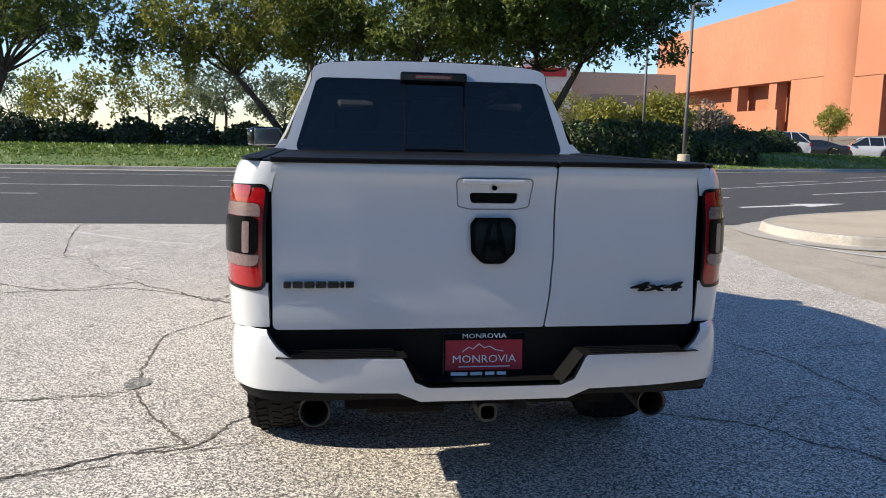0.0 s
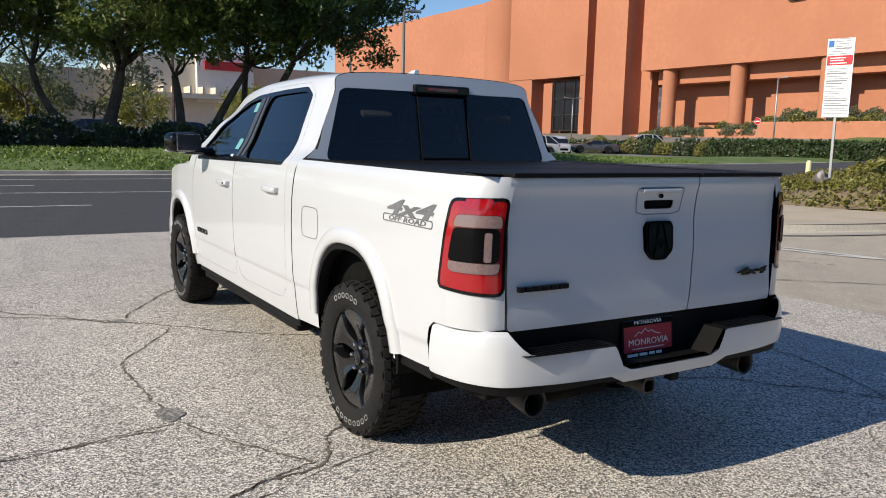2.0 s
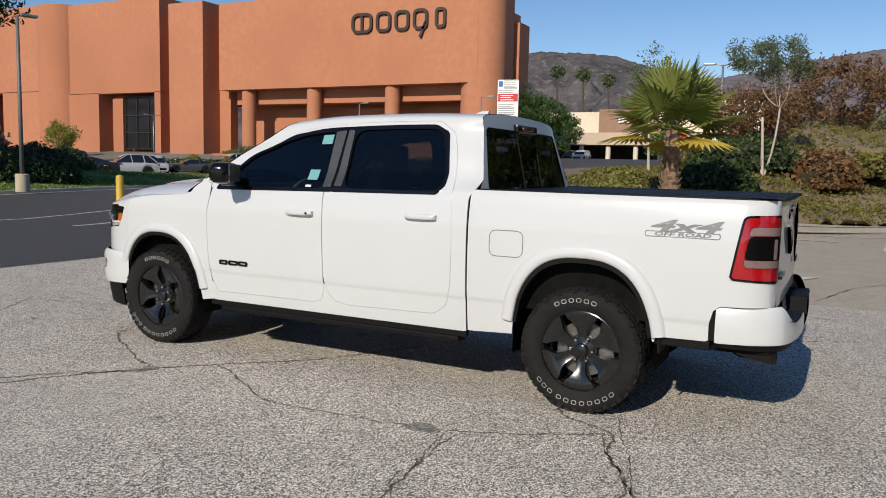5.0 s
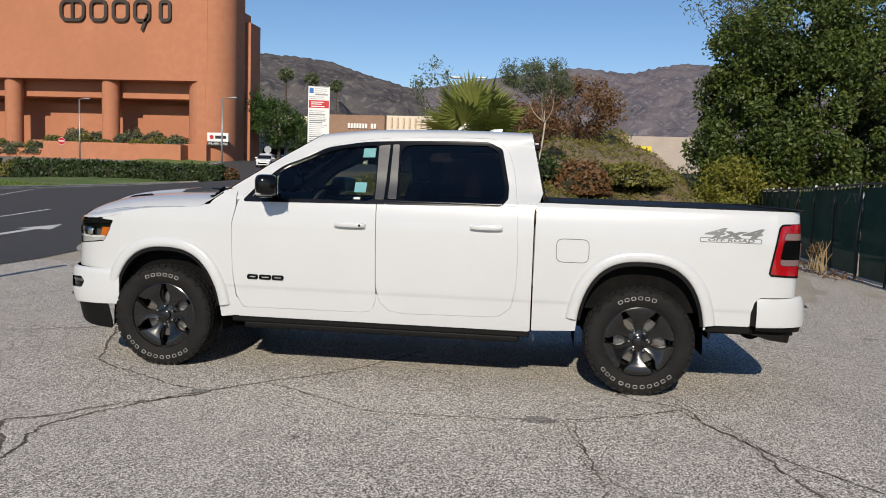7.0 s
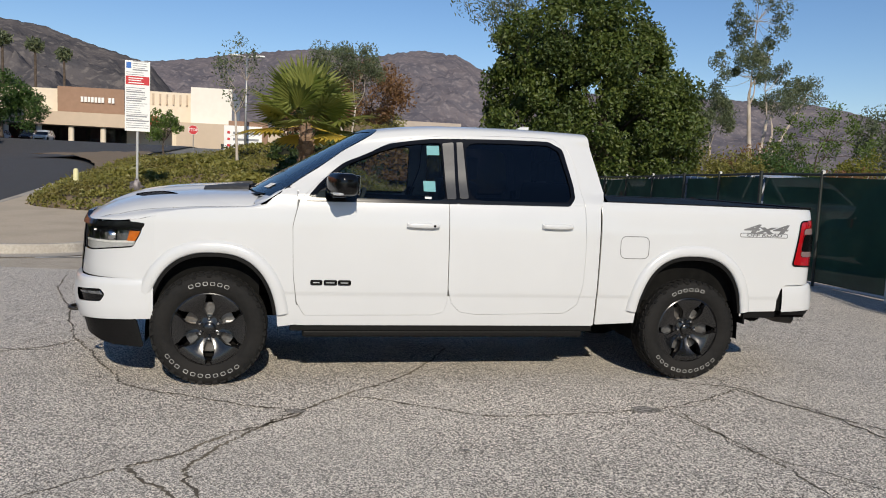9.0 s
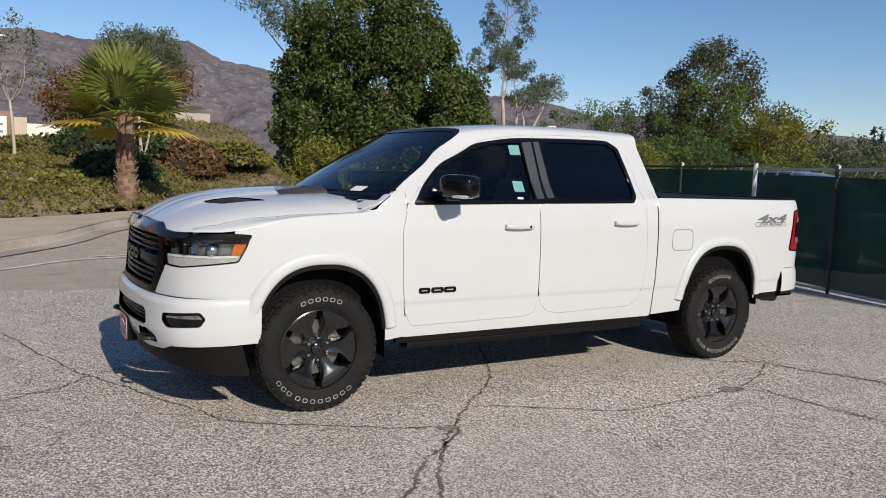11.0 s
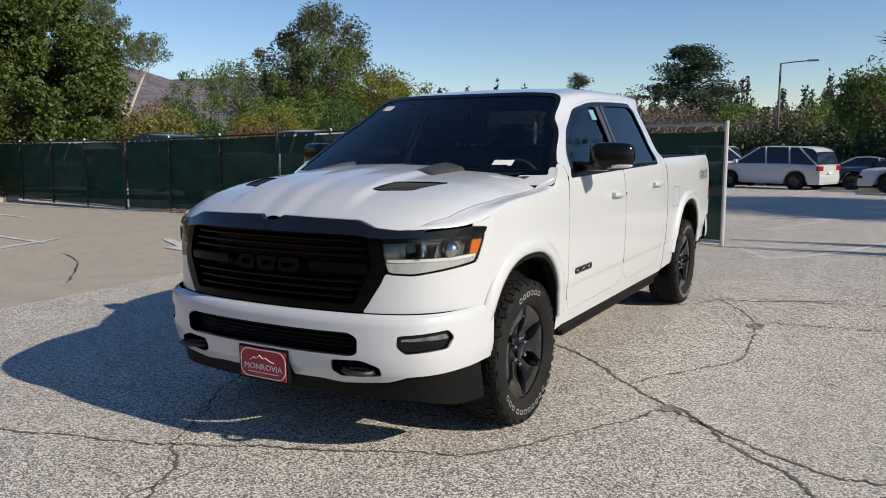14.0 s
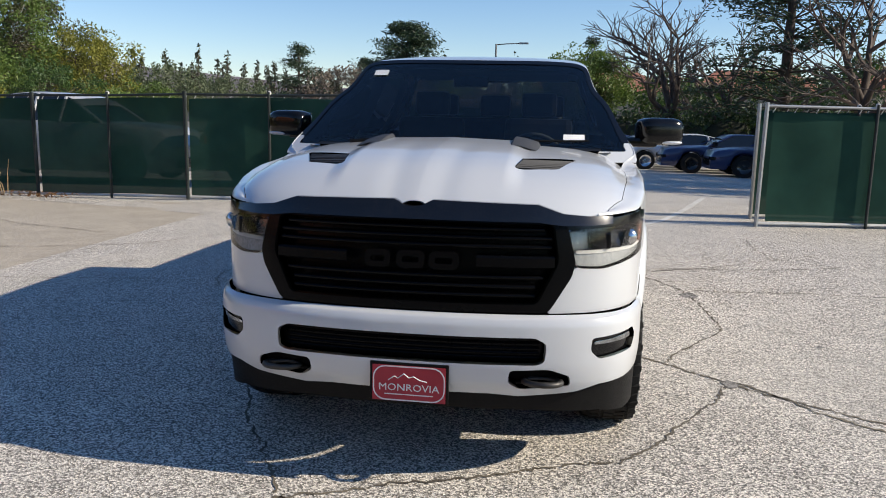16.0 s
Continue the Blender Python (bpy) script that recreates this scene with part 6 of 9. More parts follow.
def panel(name, f, box, step, sdf, mat, parent, depth=0.025, label="", lift=0.0, side=-1, edge=True):
    """A pressed panel: the part of the surface f(a, b) where sdf < 0, its edges turned inward. side -1: as given; +1: mirrored."""
    a0, a1, b0, b1 = box
    na, nb = max(2, int(round((a1 - a0) / step)) + 1), max(2, int(round((b1 - b0) / step)) + 1)
    A, B = np.meshgrid(np.linspace(a0, a1, na), np.linspace(b0, b1, nb), indexing="ij")
    S = sdf(A, B)
    keep = (S[:-1, :-1] + S[1:, :-1] + S[:-1, 1:] + S[1:, 1:]) / 4 < 0
    used = np.zeros(A.shape, int)
    for i, j in ((0, 0), (1, 0), (0, 1), (1, 1)):
        used[i:na - 1 + i, j:nb - 1 + j] += keep
    rim = (used > 0) & (used < 4)
    h = step * 0.1
    for _ in range(3):
        s = sdf(A, B)
        ga, gb = (sdf(A + h, B) - s) / h, (sdf(A, B + h) - s) / h
        g = np.maximum(ga * ga + gb * gb, 0.2)
        mv = np.where(rim & (np.abs(s) < 1.2 * step), s, 0)
        A, B = A - mv * ga / g, B - mv * gb / g
    P = np.stack(f(A, B), -1)
    Pa, Pb = np.stack(f(A + 1e-3, B), -1) - P, np.stack(f(A, B + 1e-3), -1) - P
    N = np.cross(Pa, Pb)
    N /= np.linalg.norm(N, axis=-1)[..., None] + 1e-12
    ok = used > 0
    if N[ok][:, 0].mean() * P[ok][:, 0].mean() + N[ok][:, 1].mean() * (P[ok][:, 1].mean()) * 0.3 + N[ok][:, 2].mean() * 0.8 < 0:
        N, turned = -N, True
    else:
        turned = False
    P = P + N * lift
    idx = -np.ones(A.shape, int)
    idx[ok] = np.arange(ok.sum())
    V, NV = P[ok], N[ok]
    F = []
    edges = {}
    for i, j in np.argwhere(keep):
        q = (idx[i, j], idx[i + 1, j], idx[i + 1, j + 1], idx[i, j + 1])
        F.append(q[::-1] if turned else q)
        for e in zip(F[-1], F[-1][1:] + F[-1][:1]):
            k = (min(e), max(e))
            edges[k] = None if k in edges else e
    rimedges = [e for e in edges.values() if e] if edge else []
    n0 = len(V)
    extra, enorm = [], []
    cen = V.mean(0)
    for e in rimedges:
        u, v = V[e[0]], V[e[1]]
        k = n0 + len(extra)
        extra += [u, v, v - NV[e[1]] * depth, u - NV[e[0]] * depth]
        fn = np.cross(v - u, -NV[e[0]])
        fn /= np.linalg.norm(fn) + 1e-12
        soft = fn * 0.8 + NV[e[0]] * 0.4
        enorm += [soft, soft, fn, fn]
        F.append((k, k + 3, k + 2, k + 1))
    if extra:
        V = np.concatenate([V, extra])
        NV = np.concatenate([NV, enorm])
    if side > 0:
        V = V * (-1, 1, 1)
        NV = NV * (-1, 1, 1)
        F = [q[::-1] for q in F]
    me = bpy.data.meshes.new(name)
    me.from_pydata(V.tolist(), [], F)
    me.polygons.foreach_set("use_smooth", [True] * len(F))
    me.update()
    me.normals_split_custom_set_from_vertices(NV.tolist())
    me.materials.append(mat)
    ob = new(name, me)
    ob.parent = parent
    return tagged(ob, label)


truck = thing("pickup_truck", "white four-door pickup truck with black wheels and trim", "pickup truck")
INF = 9.0


def soft_interp(v, xs, ys):
    """Piecewise smooth interpolation (monotone cubic)."""
    xs, ys = np.array(xs, float), np.array(ys, float)
    d = np.diff(ys) / np.diff(xs)
    m = np.r_[d[0], np.where(d[:-1] * d[1:] > 0, 2 * d[:-1] * d[1:] / (d[:-1] + d[1:] + 1e-12), 0), d[-1]]
    v = np.clip(v, xs[0], xs[-1])
    i = np.clip(np.searchsorted(xs, v, side="right") - 1, 0, len(xs) - 2)
    h = xs[i + 1] - xs[i]
    t = (v - xs[i]) / h
    return (2 * t ** 3 - 3 * t * t + 1) * ys[i] + (t ** 3 - 2 * t * t + t) * h * m[i] + (-2 * t ** 3 + 3 * t * t) * ys[i + 1] + (t ** 3 - t * t) * h * m[i + 1]


def half_width(y, z):
    """Half the width of the body sides below the windows."""
    w = soft_interp(z, [0.30, 0.42, 0.50, 0.60, 0.655, 0.675, 0.72, 0.85, 1.00, 1.14, 1.24, 1.31, 1.36, 1.40], [0.93, 0.955, 0.968, 0.979, 0.984, 0.990, 0.994, 1.000, 1.003, 1.001, 0.993, 0.982, 0.968, 0.945])
    w = w + soft_interp(y, [-3.2, -2.75, -2.3, 1.2, 1.8, 2.2], [-0.035, -0.012, 0, 0, -0.010, -0.035])
    return w


def cab_side(y, q):
    """The cab's side and roof as one sheet: q runs up the side, then across the roof to the middle."""
    x = soft_interp(q, [0.30, 1.36, 1.40, 1.44, 1.50, 1.60, 1.70, 1.78, 1.82, 1.86, 1.90, 1.98, 2.20, 2.40, 2.60], [0, 0.966, 0.944, 0.918, 0.884, 0.840, 0.797, 0.763, 0.748, 0.734, 0.710, 0.636, 0.405, 0.195, -0.01])
    z = soft_interp(q, [0.30, 1.36, 1.70, 1.78, 1.82, 1.86, 1.90, 1.98, 2.20, 2.40, 2.60], [0.30, 1.36, 1.70, 1.780, 1.820, 1.861, 1.896, 1.921, 1.938, 1.943, 1.945])
    low = q < 1.36
    x = np.where(low, half_width(y, np.minimum(q, 1.36)) , x)
    z = np.where(low, q, z)
    k = sstep(1.55, 1.88, q)
    z = z + k * soft_interp(y, [-1.2, -0.95, -0.4, 0.15, 0.55, 0.95], [-0.022, -0.008, 0.0, -0.010, -0.042, -0.112])
    x = x * (1 - 0.012 * k * sstep(0.1, 0.95, y)) * (1 - 0.015 * k * sstep(-0.6, -1.1, y))
    x = x * (1 - 0.034 * sstep(-0.80, -1.08, y) * sstep(1.37, 1.46, q) * sstep(1.90, 1.80, q))
    return -x, y + 0 * q, z


def flank(y, z):
    return -half_width(y, z), y + 0 * z, z + 0 * y


def windscreen_y(x, z):
    return 1.64 - (z - 1.36) * 1.72 + 0.10 * (z - 1.36) * (1.86 - z) * 4 * 0.5 - 0.21 * (x / 0.9) ** 2


def cab_back_y(z):
    return -1.108 + 0.22 * (z - 1.38)


def arch(cy, a, z0, top, p=2.8, grow=0.0, n=40):
    """A wheel opening's outline in (y, z)."""
    t = np.linspace(math.pi, 0, n)
    c, s = np.cos(t), np.sin(t)
    y = cy + (a + grow) * np.sign(c) * np.abs(c) ** (2 / p)
    z = z0 + (top - z0 + grow) * np.abs(s) ** (2 / p)
    return np.c_[y, z]


ARCH_F = arch(1.815, 0.452, 0.30, 0.945, 2.5)
ARCH_R = arch(-1.828, 0.462, 0.32, 0.992, 2.6)


def closed_down(a):
    return np.concatenate([a, [(a[-1][0], -0.5), (a[0][0], -0.5)]])


SD_AF, SD_AR = poly_sdf(closed_down(ARCH_F)), poly_sdf(closed_down(ARCH_R))

DOOR_F = rounded([(0.085, 1.852), (0.075, 1.60), (0.152, 1.345), (0.136, 0.512), (1.18, 0.505), (1.235, 0.60), (1.262, 0.80), (1.272, 1.15), (1.225, 1.335), (1.10, 1.455), (0.90, 1.625), (0.68, 1.765), (0.50, 1.828)], 3, 0.12)
DOOR_R = rounded([(0.079, 1.852), (0.069, 1.60), (0.146, 1.345), (0.130, 0.512), (-0.79, 0.53), (-0.885, 0.60), (-0.918, 0.75), (-0.925, 0.98), (-0.910, 1.345), (-0.872, 1.62), (-0.82, 1.78), (-0.70, 1.862)], 4, 0.25)
WIN_F = rounded([(0.192, 1.796), (0.172, 1.362), (1.125, 1.352), (1.06, 1.455), (0.88, 1.608), (0.66, 1.732), (0.46, 1.783)], 4, 0.12)
WIN_R = rounded([(0.008, 1.800), (-0.012, 1.366), (-0.765, 1.378), (-0.808, 1.42), (-0.808, 1.50), (-0.742, 1.765), (-0.660, 1.808)], 4, 0.22)
SURROUND = rounded([(0.60, 1.80), (0.30, 1.826), (-0.665, 1.838), (-0.775, 1.785), (-0.838, 1.50), (-0.838, 1.41), (-0.785, 1.348), (0.1, 1.338), (1.20, 1.322), (1.09, 1.455), (0.90, 1.632)], 4, 0.2)
sdF, sdR, swF, swR, sdS = poly_sdf(DOOR_F), poly_sdf(DOOR_R), poly_sdf(WIN_F), poly_sdf(WIN_R), poly_sdf(SURROUND)
GAP = 0.0018


def cab_cut(y, q):
    x, _, z = cab_side(y, q)
    ahead = y - windscreen_y(x, z)
    behind = np.interp(z, [1.34, 1.46], [0, 1]) * (cab_back_y(z) + 1.034) - 1.034 - y
    return np.maximum.reduce([np.where(z > 1.37, ahead * 0.5, np.maximum(y - 1.36, ahead * 0.5)), behind, 0.43 - q])


def handle_dip(y, z, yc, zc):
    return 0.012 * np.exp(-((y - yc) / 0.10) ** 4 - ((z - zc) / 0.035) ** 4)


# fender and nose: one sheet from the door round to the grille
NOSE = np.array([(0, 2.795), (0.15, 2.793), (0.30, 2.783), (0.45, 2.765), (0.58, 2.735), (0.69, 2.69), (0.785, 2.625), (0.855, 2.54), (0.905, 2.44), (0.935, 2.33), (0.955, 2.2)])
BUMP = np.array([(0, 2.862), (0.15, 2.860), (0.30, 2.850), (0.45, 2.832), (0.60, 2.80), (0.72, 2.755), (0.82, 2.69), (0.89, 2.60), (0.93, 2.50), (0.958, 2.38), (0.968, 2.24)])


def along(tab):
    d = np.r_[0, np.cumsum(np.linalg.norm(np.diff(tab, axis=0), axis=1))]
    return d


SN, SB = along(NOSE), along(BUMP)
S1 = SN[-1]


def nose(s, z):
    """s: metres along the front from the middle, on past the corner along the flank."""
    s = np.asarray(s, float)
    ss = np.clip(np.abs(s), 0, S1)
    x, y = soft_interp(ss, SN, NOSE[:, 0]), soft_interp(ss, SN, NOSE[:, 1])
    lean = soft_interp(z, [0.70, 0.85, 1.0, 1.10, 1.17, 1.24, 1.30], [0.018, 0.012, 0.0, -0.018, -0.045, -0.10, -0.17])
    wide = half_width(2.2, z) / 0.955
    frontness = np.clip(1 - ss / S1, 0, 1) ** 0.5
    y = y + lean * frontness
    x = x * (wide + (1 - wide) * frontness)
    yf = 2.2 - (np.abs(s) - S1)
    past = np.abs(s) > S1
    x = np.where(past, half_width(np.minimum(yf, 2.2), z), x)
    y = np.where(past, yf, y)
    return -x * np.sign(s + 1e-9), y, z + 0 * s


def s_of_y(y):
    """Where on the nose sheet the flank lies at y."""
    return S1 + 2.2 - y if y <= 2.2 else float(np.interp(-y, -NOSE[:, 1], SN))


def s_of_x(x):
    return float(np.interp(x, NOSE[:, 0], SN))


ys = s_of_y
FENDER = np.array([(ys(1.265), 0.80), (ys(1.275), 1.15), (ys(1.246), 1.28), (ys(1.58), 1.262), (ys(1.92), 1.240), (ys(2.05), 1.224), (ys(2.2), 1.192), (ys(2.30), 1.165), (ys(2.42), 1.150), (s_of_x(0.80), 1.145), (s_of_x(0.66), 1.13), (s_of_x(0.66), 0.95), (s_of_x(0.632), 0.90), (s_of_x(0.545), 0.752), (ys(2.30), 0.745), (ys(2.24), 0.735), (ys(2.24), 0.30), (ys(1.20), 0.44), (ys(1.242), 0.60)])
LAMP = rounded([(s_of_x(0.615), 1.090), (ys(2.285), 1.114), (ys(2.30), 1.06), (ys(2.345), 0.968), (s_of_x(0.76), 0.928), (s_of_x(0.658), 0.936)], 4, 0.18)
BROW = rounded([(s_of_x(0.57), 1.135), (s_of_x(0.78), 1.128), (ys(2.40), 1.142), (ys(2.272), 1.132), (ys(2.282), 1.108), (s_of_x(0.61), 1.086)], 3, 0.1)
sdFen, sdLamp, sdBrow = poly_sdf(FENDER), poly_sdf(LAMP), poly_sdf(BROW)
FLIP = np.array([(ys(y), z) for y, z in closed_down(ARCH_F)])
sdArchN = poly_sdf(FLIP)

for side, word in ((-1, "left"), (1, "right")):
    panel("cab_shell", cab_side, (-1.16, 1.46, 0.42, 2.60), 0.016, lambda a, b: np.maximum.reduce([cab_cut(a, b), -(sdF(a, b) - GAP), -(sdR(a, b) - GAP), np.where(b < 1.41, a - 1.24, -1)]), PAINT, truck, 0.03, side=side)
    # sheet added to lighten the door gaps, which otherwise show the dark interior
    panel("seam_backing", cab_side, (-0.98, 1.34, 0.50, 1.42), 0.016, lambda a, b: np.minimum(np.abs(sdF(a, b)) - 0.03, np.abs(sdR(a, b)) - 0.03), SEAM, truck, 0.003, "pale grey filler sheet added behind the door gap", -0.012, side, False)
    fd = panel("front_door", cab_side, (0.05, 1.30, 0.49, 1.87), 0.014, lambda a, b: np.maximum(sdF(a, b), -swF(a, b) + 0.004), PAINT, truck, 0.03, side=side)
    rd = panel("rear_door", cab_side, (-0.95, 0.17, 0.49, 1.88), 0.014, lambda a, b: np.maximum(sdR(a, b), -swR(a, b) + 0.004), PAINT, truck, 0.03, side=side)
    for door, sw, gl, box in ((fd, swF, GLASS_F, (0.1, 1.2, 1.3, 1.85)), (rd, swR, GLASS_R, (-0.9, 0.06, 1.3, 1.85))):
        pane = panel("window", cab_side, box, 0.02, lambda a, b: sw(a, b) - 0.006, gl, door, 0.004, "dark tinted glass" if gl is GLASS_R else "", -0.010, side, False)
    panel("window_trim", cab_side, (-0.9, 1.26, 1.28, 1.88), 0.009, lambda a, b: np.maximum.reduce([sdS(a, b), -swF(a, b), -swR(a, b), -np.maximum(np.abs(a - 0.082) - 0.004, -1)]), GLOSS, truck, 0.006, "gloss black window surround", 0.002, side)
    panel("fender", nose, (0.45, s_of_y(1.18), 0.36, 1.41), 0.014, lambda a, b: np.maximum.reduce([sdFen(a, b), -sdArchN(a, b), -(sdLamp(a, b) - 0.003), -(sdBrow(a, b) - 0.002)]), PAINT, truck, 0.03, side=side)

COVER = material("satin_grey_pillar", (0.035, 0.035, 0.036), (0.05, 0.05, 0.051), None, 40, 4, 0.38, spec=0.9)
for side in (-1, 1):
    for quad in ([(0.094, 1.800), (0.180, 1.790), (0.164, 1.372), (0.096, 1.374)], [(0.070, 1.800), (0.022, 1.802), (0.002, 1.380), (0.068, 1.378)]):
        panel("pillar_cover", cab_side, (-0.02, 0.20, 1.36, 1.82), 0.012, poly_sdf(quad), COVER, truck, 0.004, "satin dark pillar cover", 0.006, side)

# bed sides, wrapping into the tail
CORNER = np.array([(0, 0), (0.0, -0.04), (-0.012, -0.11), (-0.040, -0.175), (-0.085, -0.222), (-0.13, -0.24), (-0.165, -0.246)])
SC = along(CORNER)


def bed(s, z):
    t = np.clip(-2.70 - s, 0, SC[-1])
    w = half_width(np.maximum(s, -2.70), z)
    x = w + soft_interp(t, SC, CORNER[:, 0])
    y = np.where(s < -2.70, -2.70 + soft_interp(t, SC, CORNER[:, 1]), s)
    return -x, y, z + 0 * s


S_END = -2.70 - SC[-1] + 0.004
TAIL = rounded([(-2.768, 1.294), (S_END + 0.012, 1.302), (S_END + 0.012, 0.922), (-2.722, 0.936), (-2.710, 0.952)], 4, 0.12)
sdTail = poly_sdf(TAIL)
BEDSIDE = np.array([(-1.050, 1.392), (S_END, 1.388), (S_END, 0.782), (-2.66, 0.772), (-2.625, 0.74), (-2.604, 0.66), (-2.604, 0.556), (-2.30, 0.552), (-2.29, 0.50), (-1.046, 0.44), (-1.046, 0.80)])
sdBed = poly_sdf(BEDSIDE)
FUEL = rounded([(-1.205, 1.137), (-1.44, 1.137), (-1.44, 0.967), (-1.205, 0.967)], 6, 0.3)
sdFuel = poly_sdf(FUEL)
for side in (-1, 1):
    cuts = [lambda a, b: sdBed(a, b), lambda a, b: -SD_AR(a, b), lambda a, b: -(sdTail(a, b) - 0.003)]
    panel("bed_side", bed, (S_END - 0.01, -1.02, 0.42, 1.40), 0.012, lambda a, b: np.maximum.reduce([c(a, b) for c in cuts]), PAINT, truck, 0.03, side=side)
    if side < 0:
        panel("fuel_door_seam", bed, (-1.46, -1.19, 0.95, 1.155), 0.0026, lambda a, b: np.abs(sdFuel(a, b)) - 0.0026, SEAM, truck, 0.002, "", 0.0015, side, False)
    lamp = panel("tail_lamp", bed, (S_END, -2.66, 0.90, 1.33), 0.008, sdTail, LAMPRED, truck, 0.03, "red tail lamp with smoked centre", 0.004, side)
    panel("lamp_gasket", bed, (S_END - 0.01, -2.66, 0.90, 1.33), 0.006, lambda a, b: np.abs(sdTail(a, b)) - 0.0065, GLOSS, lamp, 0.004, "black lamp gasket", 0.006, side, False)
    ins = rounded([(-2.800, 1.240), (S_END + 0.026, 1.242), (S_END + 0.026, 1.004), (-2.768, 1.004)], 4, 0.15)
    panel("lamp_band", bed, (S_END, -2.68, 0.95, 1.30), 0.008, poly_sdf(ins), LAMPDARKRED, lamp, 0.012, "dark red lens", 0.006, side)
    for z0, z1 in ((1.190, 1.238), (1.006, 1.050)):
        panel("lamp_strip", bed, (S_END, -2.68, 0.95, 1.30), 0.006, lambda a, b: np.maximum.reduce([poly_sdf(ins)(a, b) + 0.004, z0 - b, b - z1]), LAMPGREY, lamp, 0.004, "smoked clear lens", 0.009, side)
    core = rounded([(-2.800, 1.186), (S_END + 0.035, 1.188), (S_END + 0.035, 1.052), (-2.776, 1.052)], 4, 0.18)
    panel("lamp_core", bed, (S_END, -2.72, 1.0, 1.24), 0.007, poly_sdf(core), BLACKOUT, lamp, 0.014, "black lamp centre", 0.012, side)
    slot = rounded([(S_END + 0.092, 1.172), (S_END + 0.064, 1.172), (S_END + 0.064, 1.056), (S_END + 0.092, 1.056)], 4, 0.3)
    panel("lamp_slot", bed, (S_END, -2.75, 1.04, 1.20), 0.005, poly_sdf(slot), LAMPGREY, lamp, 0.004, "clear reversing lens", 0.014, side)
    redt = rounded([(S_END + 0.075, 1.302), (-2.84, 1.30), (-2.85, 1.262), (S_END + 0.075, 1.262)], 3, 0.2)
    panel("lamp_bar", bed, (S_END, -2.78, 1.24, 1.32), 0.006, poly_sdf(redt), LAMPRED, lamp, 0.004, "", 0.007, side)

# flares over the wheels
for side in (-1, 1):
    for outline, cy, back in ((ARCH_F, 1.815, 0.0), (ARCH_R, -1.828, 0.0)):
        p = outline[np.r_[True, np.linalg.norm(np.diff(outline, axis=0), axis=1) > 1e-6]]
        top = p[:, 1] > (0.46 if cy > 0 else 0.50)
        p = p[top]
        d = np.gradient(p, axis=0)
        nn = np.stack([-d[:, 1], d[:, 0]], 1)
        nn /= np.linalg.norm(nn, axis=1)[:, None]
        nn *= np.sign((nn * (p - (cy, 0.4))).sum(1))[:, None]
        rows = []
        for q, m in zip(p, nn):
            row = []
            for o, dx in ((0.002, -0.06), (0.0, -0.01), (0.0, 0.010), (0.008, 0.021), (0.03, 0.025), (0.06, 0.022), (0.078, 0.012), (0.086, -0.001)):
                y, z = q + m * o
                row.append((-(half_width(min(y, 2.2), z) - (0.10 * max(0, y - 2.2)) + dx), y, z))
            rows.append(row)
        sh = Shape().grid(np.array(rows) * ((1, 1, 1) if side < 0 else (-1, 1, 1)))
        part("wheel_flare", sh, PAINT, truck, smooth=True, sharp=50)
        well = [[((-w if side < 0 else w), y, z) for w in (0.94, 0.45)] for y, z in outline]
        part("wheel_well", Shape().grid(well), UNDER, truck, "black wheel well liner", smooth=True)
        lip = [[((-1 if side < 0 else 1) * (half_width(min(y, 2.2), z) + e), *(np.array((y, z)) + (np.array((cy, 0.4)) - (y, z)) * k)) for e, k in ((0.004, 0.0), (0.004, 0.05), (-0.05, 0.06))] for y, z in outline[3:-3]]
        part("arch_lip", Shape().grid(lip), TRIM, truck, smooth=True, sharp=40)

# tailgate in two leaves
def gate(x, z):
    y = -2.948 - 0.010 * np.exp(-((z - 1.36) / 0.035) ** 2) + 0.012 * np.exp(-((z - 1.20) / 0.10) ** 2) * (1 - 0.5 * (x / 0.8) ** 2) - 0.012 * sstep(1.0, 0.80, z) + 0.012 * (x / 0.8) ** 4
    return x + 0 * z, y, z + 0 * x


SPLIT = [(0.240, 1.40), (0.238, 1.05), (0.228, 0.90), (0.207, 0.76)]
LEAF_L = rounded([(-0.816, 1.386), (0.237, 1.386), (0.235, 1.05), (0.225, 0.90), (0.204, 0.772), (-0.816, 0.772)], 3, 0.03)
LEAF_R = rounded([(0.243, 1.386), (0.816, 1.386), (0.816, 0.772), (0.210, 0.772), (0.231, 0.90), (0.241, 1.05)], 3, 0.03)
POCKET = rounded([(-0.094, 1.284), (0.094, 1.284), (0.086, 1.244), (-0.086, 1.244)], 4, 0.25)
sdPocket = poly_sdf(POCKET)
BEZEL = rounded([(-0.145, 1.338), (0.150, 1.338), (0.135, 1.232), (0.09, 1.222), (-0.09, 1.222), (-0.135, 1.232)], 4, 0.2)
sdBezel = poly_sdf(BEZEL)
sdL, sdRt = poly_sdf(LEAF_L), poly_sdf(LEAF_R)
tg = panel("tailgate", gate, (-0.83, 0.25, 0.76, 1.40), 0.011, lambda a, b: np.maximum.reduce([sdL(a, b), -sdPocket(a, b)]), PAINT, truck, 0.05)
panel("bezel_seam", gate, (-0.16, 0.16, 1.21, 1.345), 0.0026, lambda a, b: np.abs(sdBezel(a, b)) - 0.0024, SEAM, tg, 0.002, "", 0.0015, edge=False)
tg2 = panel("tailgate", gate, (0.19, 0.83, 0.76, 1.40), 0.011, sdRt, PAINT, truck, 0.05)
part("tailgate_core", Shape().box((-0.80, -2.925, 0.78), (0.80, -2.87, 1.37)), UNDER, truck)
